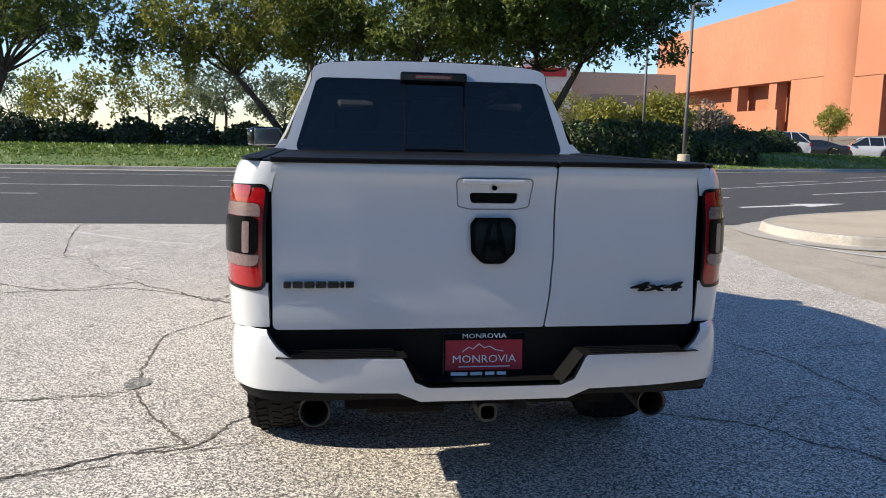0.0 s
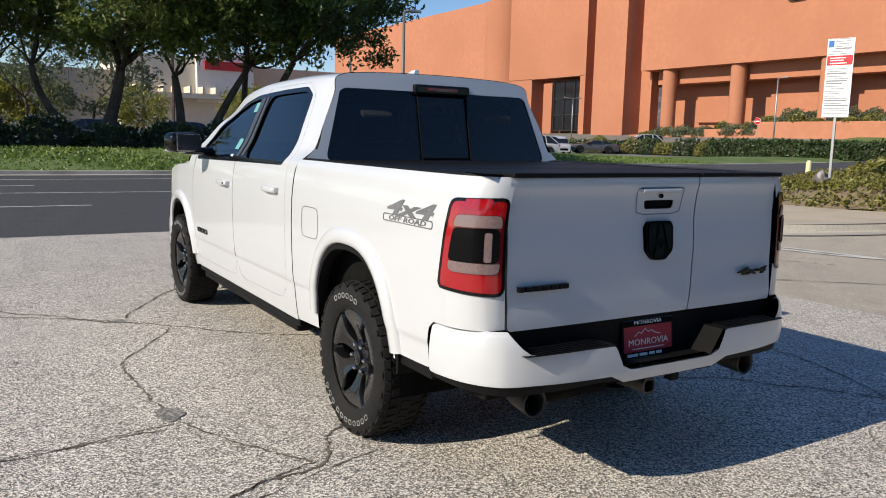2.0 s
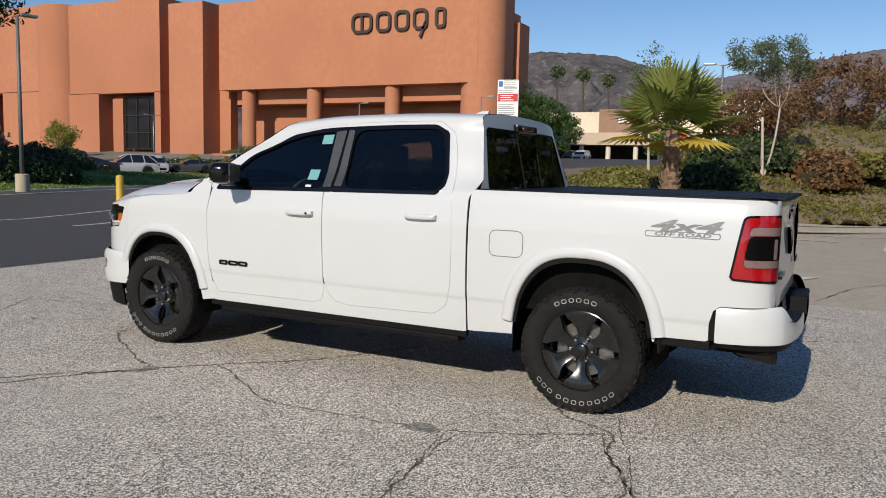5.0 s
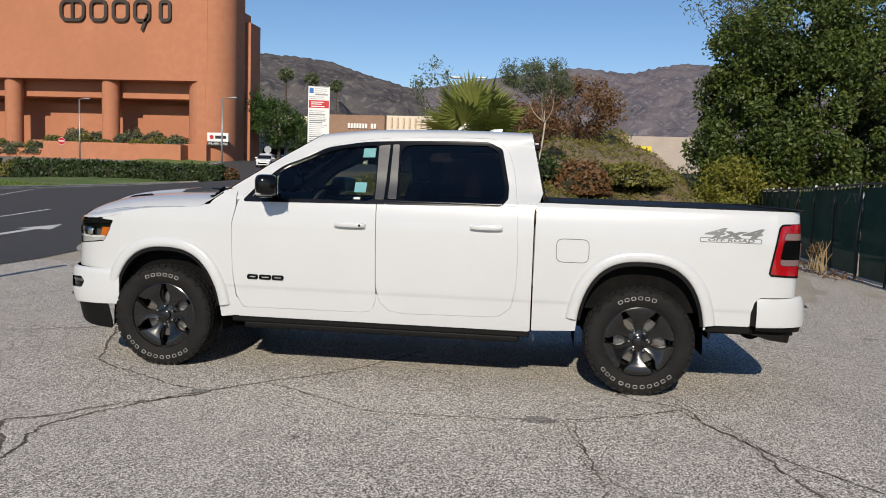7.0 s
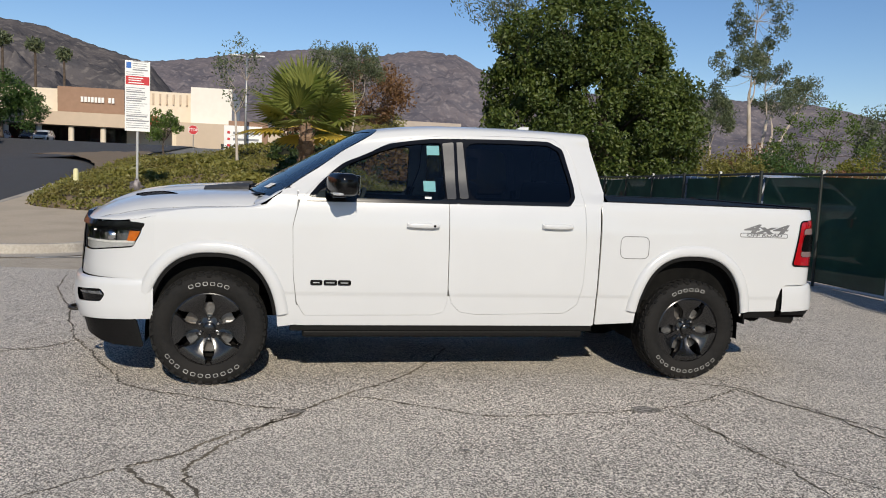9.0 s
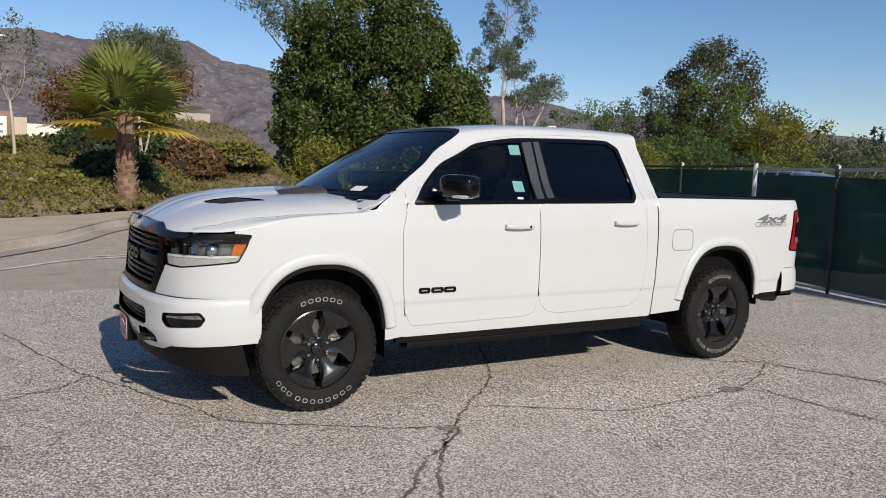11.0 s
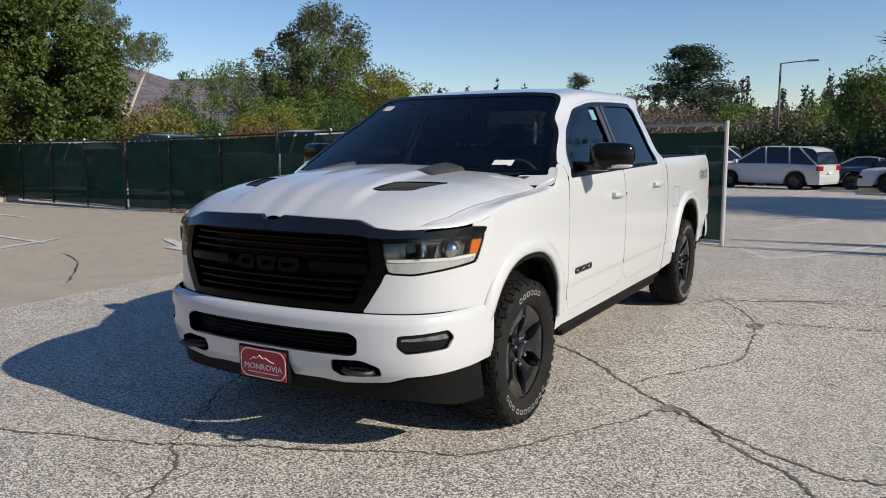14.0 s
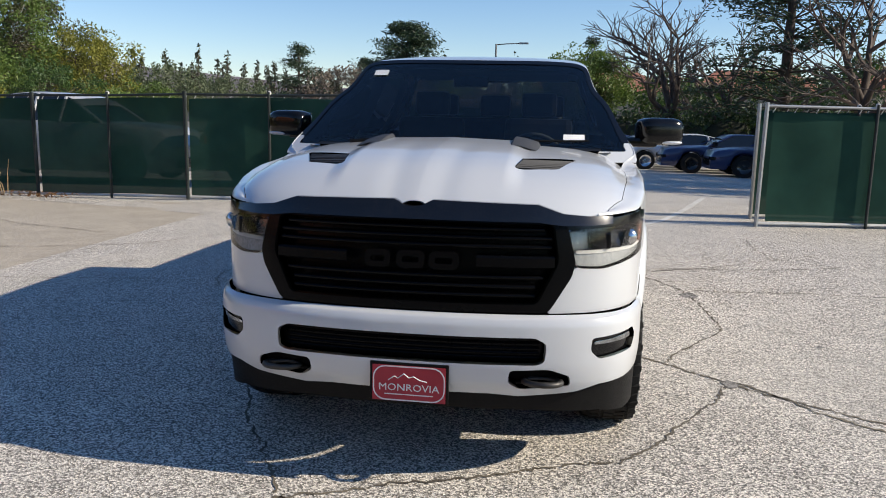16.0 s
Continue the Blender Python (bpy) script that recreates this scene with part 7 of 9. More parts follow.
part("tailgate_cap", Shape().box((-0.82, -2.968, 1.386), (0.236, -2.86, 1.406), 0.007), TRIM, truck)
part("tailgate_cap", Shape().box((0.244, -2.968, 1.386), (0.82, -2.86, 1.406), 0.007), TRIM, truck)
part("handle_recess", Shape().box((-0.095, -2.915, 1.24), (0.095, -2.90, 1.29)), GLOSS, tg)
part("handle_bar", Shape().box((-0.125, -2.972, 1.318), (0.115, -2.948, 1.336), 0.007), PAINT, tg)
part("lock", Shape().lathe([(0.010, 0), (0.010, 0.012), (0, 0.012)], 12, "y", (0.0, -2.958, 1.303)), GLOSS, tg)
# emblem: a plain dark shield
SH = rounded([(-0.086, 1.165), (-0.068, 1.19), (0.068, 1.19), (0.086, 1.165), (0.083, 1.06), (0.04, 1.018), (-0.04, 1.018), (-0.083, 1.06)], 3, 0.2)
sdSh = poly_sdf(SH)
em = panel("emblem", gate, (-0.1, 0.1, 1.0, 1.2), 0.006, sdSh, GLOSS, tg, 0.02, "plain gloss black shield emblem", 0.018)
inner = poly_sdf(SH * (0.80, 1) + (0, 0))
panel("emblem_face", gate, (-0.1, 0.1, 1.0, 1.2), 0.006, lambda a, b: np.maximum(sdSh(a, b) + 0.014, -np.minimum(np.abs(np.abs(a) - 0.028 - 0.25 * (1.11 - b)) - 0.010, np.abs(b - 1.09) + np.abs(a) - 0.028)), SATIN, em, 0.006, "", 0.023)
for x0, w in ((-0.775, 0.026), (-0.742, 0.036), (-0.700, 0.036), (-0.658, 0.036), (-0.616, 0.040), (-0.570, 0.014), (-0.550, 0.030)):
    part("model_badge", Shape().box((x0, -2.968, 0.930), (x0 + w, -2.945, 0.953), 0.003), GLOSS, tg, "black model badge bar")
letters("4x4", 0.105, Matrix.Translation((0.645, -2.962, 0.925)) @ pose(0, 0, 0, 90, 0, 0) @ Matrix.Diagonal((1.3, 0.46, 1, 1)), GLOSS, "drive_badge", tg2, 0.004, bold=0.035, slant=0.25)

# bed top: rail caps and a soft cover
def rail_x(y):
    """Half the width of the bed's top edge, rounding in at the tail."""
    tail = max(0.0, -2.70 - y)
    return float(half_width(np.array(max(y, -2.7)), np.array(1.39))) + float(np.interp(tail, -CORNER[:, 1], CORNER[:, 0]))


for side in (-1, 1):
    rows = [[(side * xx, y, z) for xx, z in ((0.86, 1.38), (0.86, 1.398), (0.93, 1.402), (rail_x(y) - 0.003, 1.398), (rail_x(y) + 0.001, 1.385))] for y in np.linspace(-1.10, -2.925, 40)]
    part("bed_rail_cap", Shape().grid(rows), TRIM, truck, smooth=True, sharp=30)
for k in range(3):
    y0, y1 = -1.14 - k * 0.585, -1.14 - (k + 1) * 0.585 + 0.012
    part("bed_cover", Shape().box((-0.865, y1, 1.36), (0.865, y0, 1.394), 0.012), TRIM, truck, "black folding soft bed cover")
part("bed_tub", Shape().box((-0.88, -2.90, 0.62), (0.88, -1.12, 1.36)), UNDER, truck)

# cab back and rear window
def cab_rear(x, z):
    return x + 0 * z, cab_back_y(z) - 0.012 * (1 - (x / 0.8) ** 2) + 0 * x, z + 0 * x


RQ = np.linspace(1.2, 2.6, 300)
RX, _, RZ = cab_side(np.full(300, -1.02), RQ)


def rear_edge(x, z):
    return np.maximum((np.abs(x) - np.interp(z, RZ, -RX)) * 0.8, z - np.interp(np.abs(x), -RX[::-1], RZ[::-1])) + 0.003


RW = rounded([(-0.815, 1.385), (-0.690, 1.80), (-0.655, 1.822), (0.655, 1.822), (0.690, 1.80), (0.815, 1.385)], 4, 0.12)
sdRW = poly_sdf(RW)
panel("cab_back", cab_rear, (-0.97, 0.97, 1.25, 1.94), 0.014, lambda a, b: np.maximum(rear_edge(a, b), -sdRW(a, b)), PAINT, truck, 0.02)
back = panel("rear_window", cab_rear, (-0.8, 0.8, 1.36, 1.83), 0.02, lambda a, b: sdRW(a, b) - 0.01, GLASS_R, truck, 0.004, "dark tinted rear window with sliding centre pane", -0.006, edge=False)
for x in (-0.165, 0.20):
    part("slider_rail", Shape().put(Shape().box((x - 0.004, -0.005, 0), (x + 0.004, 0.005, 0.42), 0.003), Matrix.Translation((0, -1.122, 1.385)) @ pose(0, 0, 0, -12.4, 0, 0)), TRIM, back)
part("slider_rail", Shape().box((-0.165, -1.12, 1.40), (0.20, -1.106, 1.412), 0.003), TRIM, back)
part("window_seal", Shape().put(Shape().box((-0.70, -0.01, -0.006), (0.70, 0.004, 0.006)), Matrix.Translation((0, -1.118, 1.384))), TRIM, back)
hb = part("brake_light", Shape().box((-0.19, -1.055, 1.802), (0.215, -0.985, 1.868), 0.016), GLOSS, truck, "high black brake light housing")
part("brake_lens", Shape().box((-0.10, -1.062, 1.825), (0.12, -1.05, 1.848), 0.004), LAMPDARKRED, hb)
fin = Shape().add([(-0.03, -0.72, 1.928), (0.03, -0.72, 1.928), (0.03, -0.55, 1.934), (-0.03, -0.55, 1.934), (-0.012, -0.73, 1.985), (0.012, -0.73, 1.985), (0.008, -0.66, 1.982), (-0.008, -0.66, 1.982)], [(0, 1, 5, 4), (1, 2, 6, 5), (2, 3, 7, 6), (3, 0, 4, 7), (4, 5, 6, 7)])
part("antenna_fin", fin, PAINT, truck)

# windscreen
def screen_sheet(x, z):
    return x + 0 * z, windscreen_y(x, z), z + 0 * x


# where the windscreen's sheet meets the cab's side and roof
edge_line = []
for q in np.linspace(1.27, 2.598, 260):
    yy = 1.0
    for _ in range(14):
        cx, _, cz = cab_side(np.array(yy), np.array(q))
        yy = float(np.clip(windscreen_y(cx, cz), 0.25, 1.75))
    edge_line.append((-float(cx), float(cz)))
edge_line = np.array(edge_line)
sdScreenEdge = poly_sdf(np.concatenate([edge_line, (edge_line * (-1, 1))[::-1]]))


def screen_sd(x, z):
    inset = np.interp(z, [1.30, 1.40, 1.50, 1.84], [0.052, 0.040, 0.030, 0.026])
    return np.maximum(sdScreenEdge(x, z) + inset, 1.355 - z)


panel("windscreen_frame", screen_sheet, (-0.99, 0.99, 1.285, 1.93), 0.012, lambda a, b: np.maximum.reduce([sdScreenEdge(a, b) - 0.004, -(screen_sd(a, b) - 0.006), 1.392 - b]), GLOSS, truck, 0.02, "black moulding round the windscreen")
for x0, x1 in ((-0.99, -0.77), (0.77, 0.99)):
    panel("cowl_corner", screen_sheet, (x0, x1, 1.285, 1.40), 0.012, lambda a, b: np.maximum.reduce([sdScreenEdge(a, b) - 0.004, -(screen_sd(a, b) - 0.006), 1.295 - b, b - 1.392, 0.775 - np.abs(a)]), PAINT, truck, 0.02)
wsn = panel("windscreen", screen_sheet, (-0.95, 0.95, 1.35, 1.91), 0.02, lambda a, b: screen_sd(a, b) - 0.01, GLASS_W, truck, 0.004, "clear windscreen reflecting the sky", -0.004, edge=False)
panel("windscreen_frit", screen_sheet, (-0.95, 0.95, 1.35, 1.91), 0.012, lambda a, b: np.maximum(screen_sd(a, b) - 0.010, -(screen_sd(a, b) + 0.026)), GLOSS, wsn, 0.004, "black edge band", -0.007, edge=False)
for x0, x1, z0, z1, m in ((-0.70, -0.585, 1.40, 1.432, PAPER), (0.53, 0.625, 1.765, 1.80, PAPER)):
    panel("paper_label", screen_sheet, (x0, x1, z0, z1), 0.016, lambda a, b: np.full_like(a + b, -1.0), m, wsn, 0.001, "white paper label", 0.002, edge=False)
for y0, y1, z0, z1, m in ((0.300, 0.205, 1.70, 1.775, TEAL), (0.335, 0.245, 1.425, 1.50, TEAL), (0.33, 0.28, 1.372, 1.388, PAPER)):
    panel("paper_label", cab_side, (y1, y0, z0, z1), 0.016, lambda a, b: np.full_like(a + b, -1.0), m, truck, 0.001, "pale blue paper label in the window", -0.006, edge=False)
for k, (x, a) in enumerate(((-0.30, 18), (0.35, 12))):
    part("wiper", Shape().tube([(x + 0.22, 1.625, 1.375), (x, 1.60, 1.395), (x - 0.42, 1.545, 1.405)], [0.010, 0.008, 0.006], 6), TRIM, truck)
part("cowl", Shape().grid([[(x, 1.70 - 0.21 * (x / 0.9) ** 2 - d, 1.352 + d * 0.15) for x in np.linspace(-0.79, 0.79, 25)] for d in (0.0, 0.06, 0.12)]), TRIM, truck)

# bonnet
def nose_y(x):
    return np.interp(np.abs(x), NOSE[:, 0], NOSE[:, 1])


def hood_z(x, y):
    """Height of the bonnet, by the distance behind the nose; a raised dome runs down the middle."""
    ax = np.abs(x)
    d = soft_interp(np.minimum(ax, 0.955), NOSE[:, 0], NOSE[:, 1]) - y
    zc = soft_interp(d, [-0.05, 0.02, 0.06, 0.12, 0.20, 0.30, 0.45, 0.65, 0.90, 1.20, 1.50], [1.09, 1.150, 1.185, 1.224, 1.264, 1.300, 1.338, 1.368, 1.388, 1.400, 1.404])
    dome = 0.019 * sstep(0.43, 0.34, ax) * sstep(0.06, 0.35, d)
    fall = soft_interp(ax, [0, 0.35, 0.55, 0.70, 0.80, 0.87, 0.92, 0.97], [0.0, 0.012, 0.024, 0.040, 0.064, 0.096, 0.132, 0.20])
    fall = fall * np.interp(d, [0, 0.1, 0.2, 0.4, 0.8], [0.15, 0.3, 0.5, 0.75, 1.0])
    crease = 0.005 * np.exp(-((ax - 0.10 - 0.05 * (2.7 - y)) / 0.06) ** 2) * sstep(1.7, 2.3, y)
    return zc - 0.006 + dome - fall - crease


def hood(x, y):
    return x + 0 * y, y + 0 * x, hood_z(x, y)


def shut_x(y):
    """Where the bonnet's side seam runs."""
    return np.interp(y, SEAM_Y, SEAM_X)


SEAM_Y, SEAM_X = [1.40, 1.55, 1.80, 2.10, 2.30, 2.45, 2.55, 2.60], [0.888, 0.894, 0.898, 0.886, 0.862, 0.842, 0.795, 0.770]


def hood_sd(x, y):
    ax = np.abs(x)
    side_w = shut_x(y) - 0.0012
    front = nose_y(x) - 0.052 + 0.030 * sstep(0.52, 0.62, ax) - 0.016 * np.exp(-(ax / 0.045) ** 4)
    rear = 1.665 - 0.21 * (x / 0.9) ** 2 - 0.12 * sstep(0.77, 0.82, ax)
    return np.maximum.reduce([(ax - side_w) * 0.9, y - front, rear - y])


VENT = rounded([(-0.378, 2.430), (-0.408, 2.215), (-0.655, 2.075), (-0.570, 2.345)], 4, 0.12)
sdVent = poly_sdf(VENT)
bonnet = panel("bonnet", hood, (-0.96, 0.96, 1.38, 2.79), 0.013, lambda a, b: np.maximum(hood_sd(a, b), -sdVent(-np.abs(a), b)), PAINT, truck, 0.03)
for s in (-1, 1):
    panel("bonnet_vent", hood, (-0.70, -0.34, 2.04, 2.46), 0.01, lambda a, b: sdVent(a, b) - 0.002, VENTGREY, bonnet, 0.01, "black bonnet vent", -0.014, s)
    for k in range(6):
        u = (k + 0.5) / 6
        pa, pb = (-0.405 + 0.03 * (u - 0.1), 2.225 + 0.19 * u), (-0.635 + 0.07 * u, 2.10 + 0.235 * u)
        part("vent_slat", Shape().tube([(s * -q[0], q[1], float(hood_z(np.array(q[0]), np.array(q[1]))) - 0.008) for q in (pa, pb)], 0.006, 5), VENTGREY, bonnet)
    x0, x1 = 0.335, 0.455
    zf = lambda x, y: float(hood_z(np.array(x), np.array(y)))
    v = []
    for y, hh in ((1.93, 0.001), (1.80, 0.011), (1.70, 0.017), (1.60, 0.020)):
        v.append([(s * (x0 - 0.02), y, zf(x0, y) - 0.01), (s * x0, y, zf(x0, y) + hh), (s * (x0 + 0.05), y, zf(x0 + 0.05, y) + hh + 0.006), (s * x1, y, zf(x1, y) + hh), (s * (x1 + 0.02), y, zf(x1, y) - 0.01)])
    part("bonnet_scoop", Shape().grid(v), VENTGREY, bonnet, "black scoop insert at the bonnet's rear", smooth=True, sharp=35)
# shoulders: the fender tops, rolling from the seam down to the flank
EDGE_Y, EDGE_Z = windscreen_y(edge_line[:80, 0], edge_line[:80, 1])[::-1], edge_line[:80, 1][::-1]
TOP_Y, TOP_Z = [1.246, 1.58, 1.92, 2.05, 2.2, 2.30, 2.42, 2.60, 2.69], [1.280, 1.262, 1.240, 1.224, 1.192, 1.165, 1.150, 1.144, 1.136]
for side in (-1, 1):
    rows = []
    for sv in np.linspace(s_of_y(1.246), s_of_x(0.735), 70):
        px_, py_, _ = nose(np.array(sv), np.array(1.2))
        zt = float(np.interp(py_, TOP_Y, TOP_Z)) - 0.002
        p1 = np.array([float(v) for v in nose(np.array(sv), np.array(zt))])
        y0 = float(np.interp(p1[1], [1.246, 1.9, 2.2, 2.4, 2.54, 2.66], [1.246, 1.9, 2.21, 2.39, 2.50, 2.590]))
        x0 = float(shut_x(y0)) + 0.0012
        zh = float(hood_z(np.array(x0), np.array(y0)))
        k = float(sstep(1.58, 1.42, y0))
        p0 = np.array((-(x0 * (1 - k) + float(np.interp(y0, [1.246, 1.32, 1.40], [0.932, 0.908, 0.880])) * k), y0, zh * (1 - k) + float(np.interp(y0, [1.246, 1.32, 1.40], [1.412, 1.402, 1.385])) * k))
        slope = (float(hood_z(np.array(x0), np.array(y0))) - float(hood_z(np.array(x0 - 0.02), np.array(y0)))) / 0.02 * (1 - k) - 1.2 * k
        L = np.linalg.norm(p1 - p0)
        t0 = np.array((-1, 0, slope)) / math.hypot(1, slope) * L
        t1 = np.array((-0.12, 0.25 * float(sstep(2.3, 2.6, p1[1])), -1)) * L
        tt = np.linspace(0, 1, 11)[:, None]
        curve = (2 * tt ** 3 - 3 * tt ** 2 + 1) * p0 + (tt ** 3 - 2 * tt ** 2 + tt) * t0 + (-2 * tt ** 3 + 3 * tt ** 2) * p1 + (tt ** 3 - tt ** 2) * t1
        q_top = max(zt + 0.03, min(1.412, float(np.interp(p1[1], EDGE_Y, EDGE_Z)) + 0.004))
        qs = np.linspace(q_top, zt, 11)
        cab = np.stack(cab_side(np.full(11, p1[1]), qs), -1)
        curve = curve * (1 - k) + cab * k
        rows.append(np.concatenate([[curve[0] - (0, 0, 0.03)], curve]))
    part("fender_top", Shape().grid(np.array(rows) * (-side, 1, 1)), PAINT, truck, smooth=True, sharp=50)
part("engine_bay", Shape().box((-0.85, 1.5, 0.6), (0.85, 2.5, 1.16)), UNDER, truck)

# grille
def grille_sheet(x, z):
    return -nose(np.abs(x) * 1.02, z)[0] * np.sign(x + 1e-9), nose(np.abs(x) * 1.02, z)[1] - 0.006, z + 0 * x


GR = rounded([(-0.605, 1.115), (-0.45, 1.145), (0.45, 1.145), (0.605, 1.115), (0.645, 0.955), (0.632, 0.90), (0.545, 0.755), (-0.545, 0.755), (-0.632, 0.90), (-0.645, 0.955)], 4, 0.16)
GI = rounded([(-0.555, 1.108), (0.555, 1.108), (0.580, 0.96), (0.500, 0.788), (-0.500, 0.788), (-0.580, 0.96)], 4, 0.14)
sdGR, sdGI = poly_sdf(GR), poly_sdf(GI)
gr_frame = panel("grille", grille_sheet, (-0.68, 0.68, 0.74, 1.16), 0.010, lambda a, b: np.maximum(sdGR(a, b), -sdGI(a, b)), BLACKOUT, truck, 0.05, "gloss black grille with horizontal bars", 0.012)
panel("grille_back", grille_sheet, (-0.68, 0.68, 0.74, 1.16), 0.03, lambda a, b: sdGI(a, b) - 0.02, BLACKOUT, gr_frame, 0.01, "", -0.075, edge=False)
for z in (0.818, 0.855, 0.892, 1.014, 1.049, 1.084):
    xs = [x for x in np.linspace(-0.58, 0.58, 40) if sdGI(np.array(x), np.array(z)) < -0.012]
    rows = []
    for dz, o in ((0.009, -0.035), (0.010, -0.010), (0.004, -0.001), (-0.006, -0.004), (-0.009, -0.030)):
        gx, gy, _ = grille_sheet(np.array(xs), np.full(len(xs), z))
        rows.append(np.c_[gx, gy + o, np.full(len(xs), z + dz)])
    part("grille_bar", Shape().grid(rows), BLACKOUT, gr_frame, smooth=True)
for x0, x1 in ((-0.565, -0.26), (0.26, 0.565)):
    xs = np.linspace(x0, x1, 12)
    gx, gy, _ = grille_sheet(xs, np.full(12, 0.955))
    part("cross_bar", Shape().grid([np.c_[gx, gy + o, np.full(12, 0.955 + dz)] for dz, o in ((0.024, -0.03), (0.026, 0.0), (0.018, 0.008), (-0.018, 0.008), (-0.026, 0.0), (-0.024, -0.03))]), BLACKOUT, gr_frame, smooth=True, sharp=40)
for x0, w in ((0.135, 0.105), (0.0, 0.115), (-0.135, 0.120)):
    part("maker_badge", Shape().put(ring_block(w, 0.072, 0.024, 0.02), Matrix.Translation((x0, 2.780, 0.955)) @ pose(0, 0, 0, 90, 0, 180)), BLACKOUT, gr_frame, "plain dark badge frame")
part("sensor", Shape().lathe([(0.012, 0), (0.012, 0.01), (0, 0.01)], 10, "y", (0.02, 2.785, 0.925)), BLACKOUT, gr_frame)

# deflector along the bonnet's front edge
dx = np.linspace(-0.80, 0.80, 81)
lowz = np.interp(np.abs(dx), [0, 0.50, 0.60, 0.70, 0.80], [1.118, 1.118, 1.105, 1.103, 1.108])
topz = np.interp(np.abs(dx), [0, 0.035, 0.075, 0.50, 0.60, 0.70, 0.80], [1.166, 1.168, 1.192, 1.184, 1.150, 1.140, 1.138])
rows = []
for t in np.linspace(0, 1, 6):
    z = lowz + (topz - lowz) * t
    ny = np.array([float(nose(np.array(s_of_x(abs(x))), np.array(zz))[1]) for x, zz in zip(dx, z)])
    rows.append(np.c_[dx, ny + 0.020 - 0.010 * t, z])
rows.append(rows[-1] - (0, 0.03, 0.0))
part("bonnet_deflector", Shape().grid(rows), SATIN, truck, "dark bonnet deflector with a centre notch", smooth=True, sharp=40)

# head lamps
for side in (-1, 1):
    box = (0.5, S1 + 0.15, 0.92, 1.15)
    hl = panel("headlight", nose, box, 0.012, lambda a, b: sdLamp(a, b) - 0.001, LENS, truck, 0.02, "clear head lamp with dark housing", 0.003, side)
    hl.visible_shadow = False
    panel("lamp_bowl", nose, box, 0.014, sdLamp, BOWL, hl, 0.03, "dark lamp housing", -0.045, side)
    panel("lamp_strip", nose, box, 0.009, lambda a, b: np.maximum(sdLamp(a, b) + 0.006, b - 1.002 - 0.06 * np.clip(a - 1.02, 0, 1)), SILVER, hl, 0.012, "pale light strip", -0.012, side)
    panel("lamp_strip", nose, box, 0.006, lambda a, b: np.maximum(np.maximum(sdLamp(a, b) + 0.014, np.abs(b - 0.997 - 0.05 * np.clip(a - 1.0, 0, 1)) - 0.007), a - (S1 - 0.05)), PAPER, hl, 0.01, "white light strip", -0.008, side)
    panel("indicator", nose, box, 0.008, lambda a, b: np.maximum.reduce([sdLamp(a, b) + 0.008, ys(2.385) + 0.25 * (b - 1.03) - a, 1.008 - b]), AMBER, hl, 0.012, "amber indicator lens", -0.006, side)
    panel("lamp_frame", nose, box, 0.008, lambda a, b: np.maximum(sdLamp(a, b) + 0.002, 1.078 - b), GLOSS, hl, 0.01, "", -0.004, side)
    for sx, kind in ((0.775, "bezel"), (0.845, "reflector"), (0.955, "projector")):
        px, pyy, pz = nose(np.array(sx), np.array(1.040))
        m = Matrix.Translation((float(px) * (1 if side < 0 else -1), float(pyy) - 0.024, 1.040)) @ pose(0, 0, 0, 0, 0, 18 * -side * (sx - 0.6) * 2)
        if kind == "bezel":
            part("lamp_bezel", Shape().put(Shape().box((-0.040, -0.02, -0.036), (0.040, 0.014, 0.036), 0.010), m), GLOSS, hl)
        elif kind == "reflector":
            part("reflector", Shape().put(Shape().add([(-0.050, 0.004, 0.036), (0.050, 0.004, 0.036), (0.030, 0.004, -0.034), (-0.030, 0.004, -0.034), (-0.022, -0.022, 0.018), (0.022, -0.022, 0.018), (0.014, -0.022, -0.018), (-0.014, -0.022, -0.018)], [(0, 1, 5, 4), (1, 2, 6, 5), (2, 3, 7, 6), (3, 0, 4, 7), (4, 5, 6, 7)]), m), CHROME, hl, "bright faceted reflector")
        else:
            part("projector", Shape().put(Shape().lathe([(0.036, -0.02), (0.036, 0.012), (0.028, 0.022), (0.014, 0.030), (0, 0.032)], 20, "y"), m), CHROME, hl, "bright projector lens", smooth=True)
    panel("brow", nose, (0.5, S1 + 0.2, 1.07, 1.16), 0.008, sdBrow, GLOSS, truck, 0.02, "gloss black brow over the head lamp", 0.004, side)

# front bumper
def bumper(s, z):
    s = np.asarray(s, float)
    a = np.clip(np.abs(s), 0, SB[-1])
    x, y = soft_interp(a, SB, BUMP[:, 0]), soft_interp(a, SB, BUMP[:, 1])
    o = soft_interp(z, [0.25, 0.40, 0.48, 0.56, 0.64, 0.70, 0.735, 0.752], [-0.12, -0.060, -0.018, -0.002, 0.0, -0.003, -0.018, -0.06])
    k = np.clip(a / SB[-1], 0, 1)
    return -(x + o * k * 0.5) * np.sign(s + 1e-9), y + o * (1 - k ** 3) + np.where(np.abs(s) > SB[-1], -(np.abs(s) - SB[-1]), 0), z + 0 * s


def sb(x):
    return float(np.interp(x, BUMP[:, 0], SB))


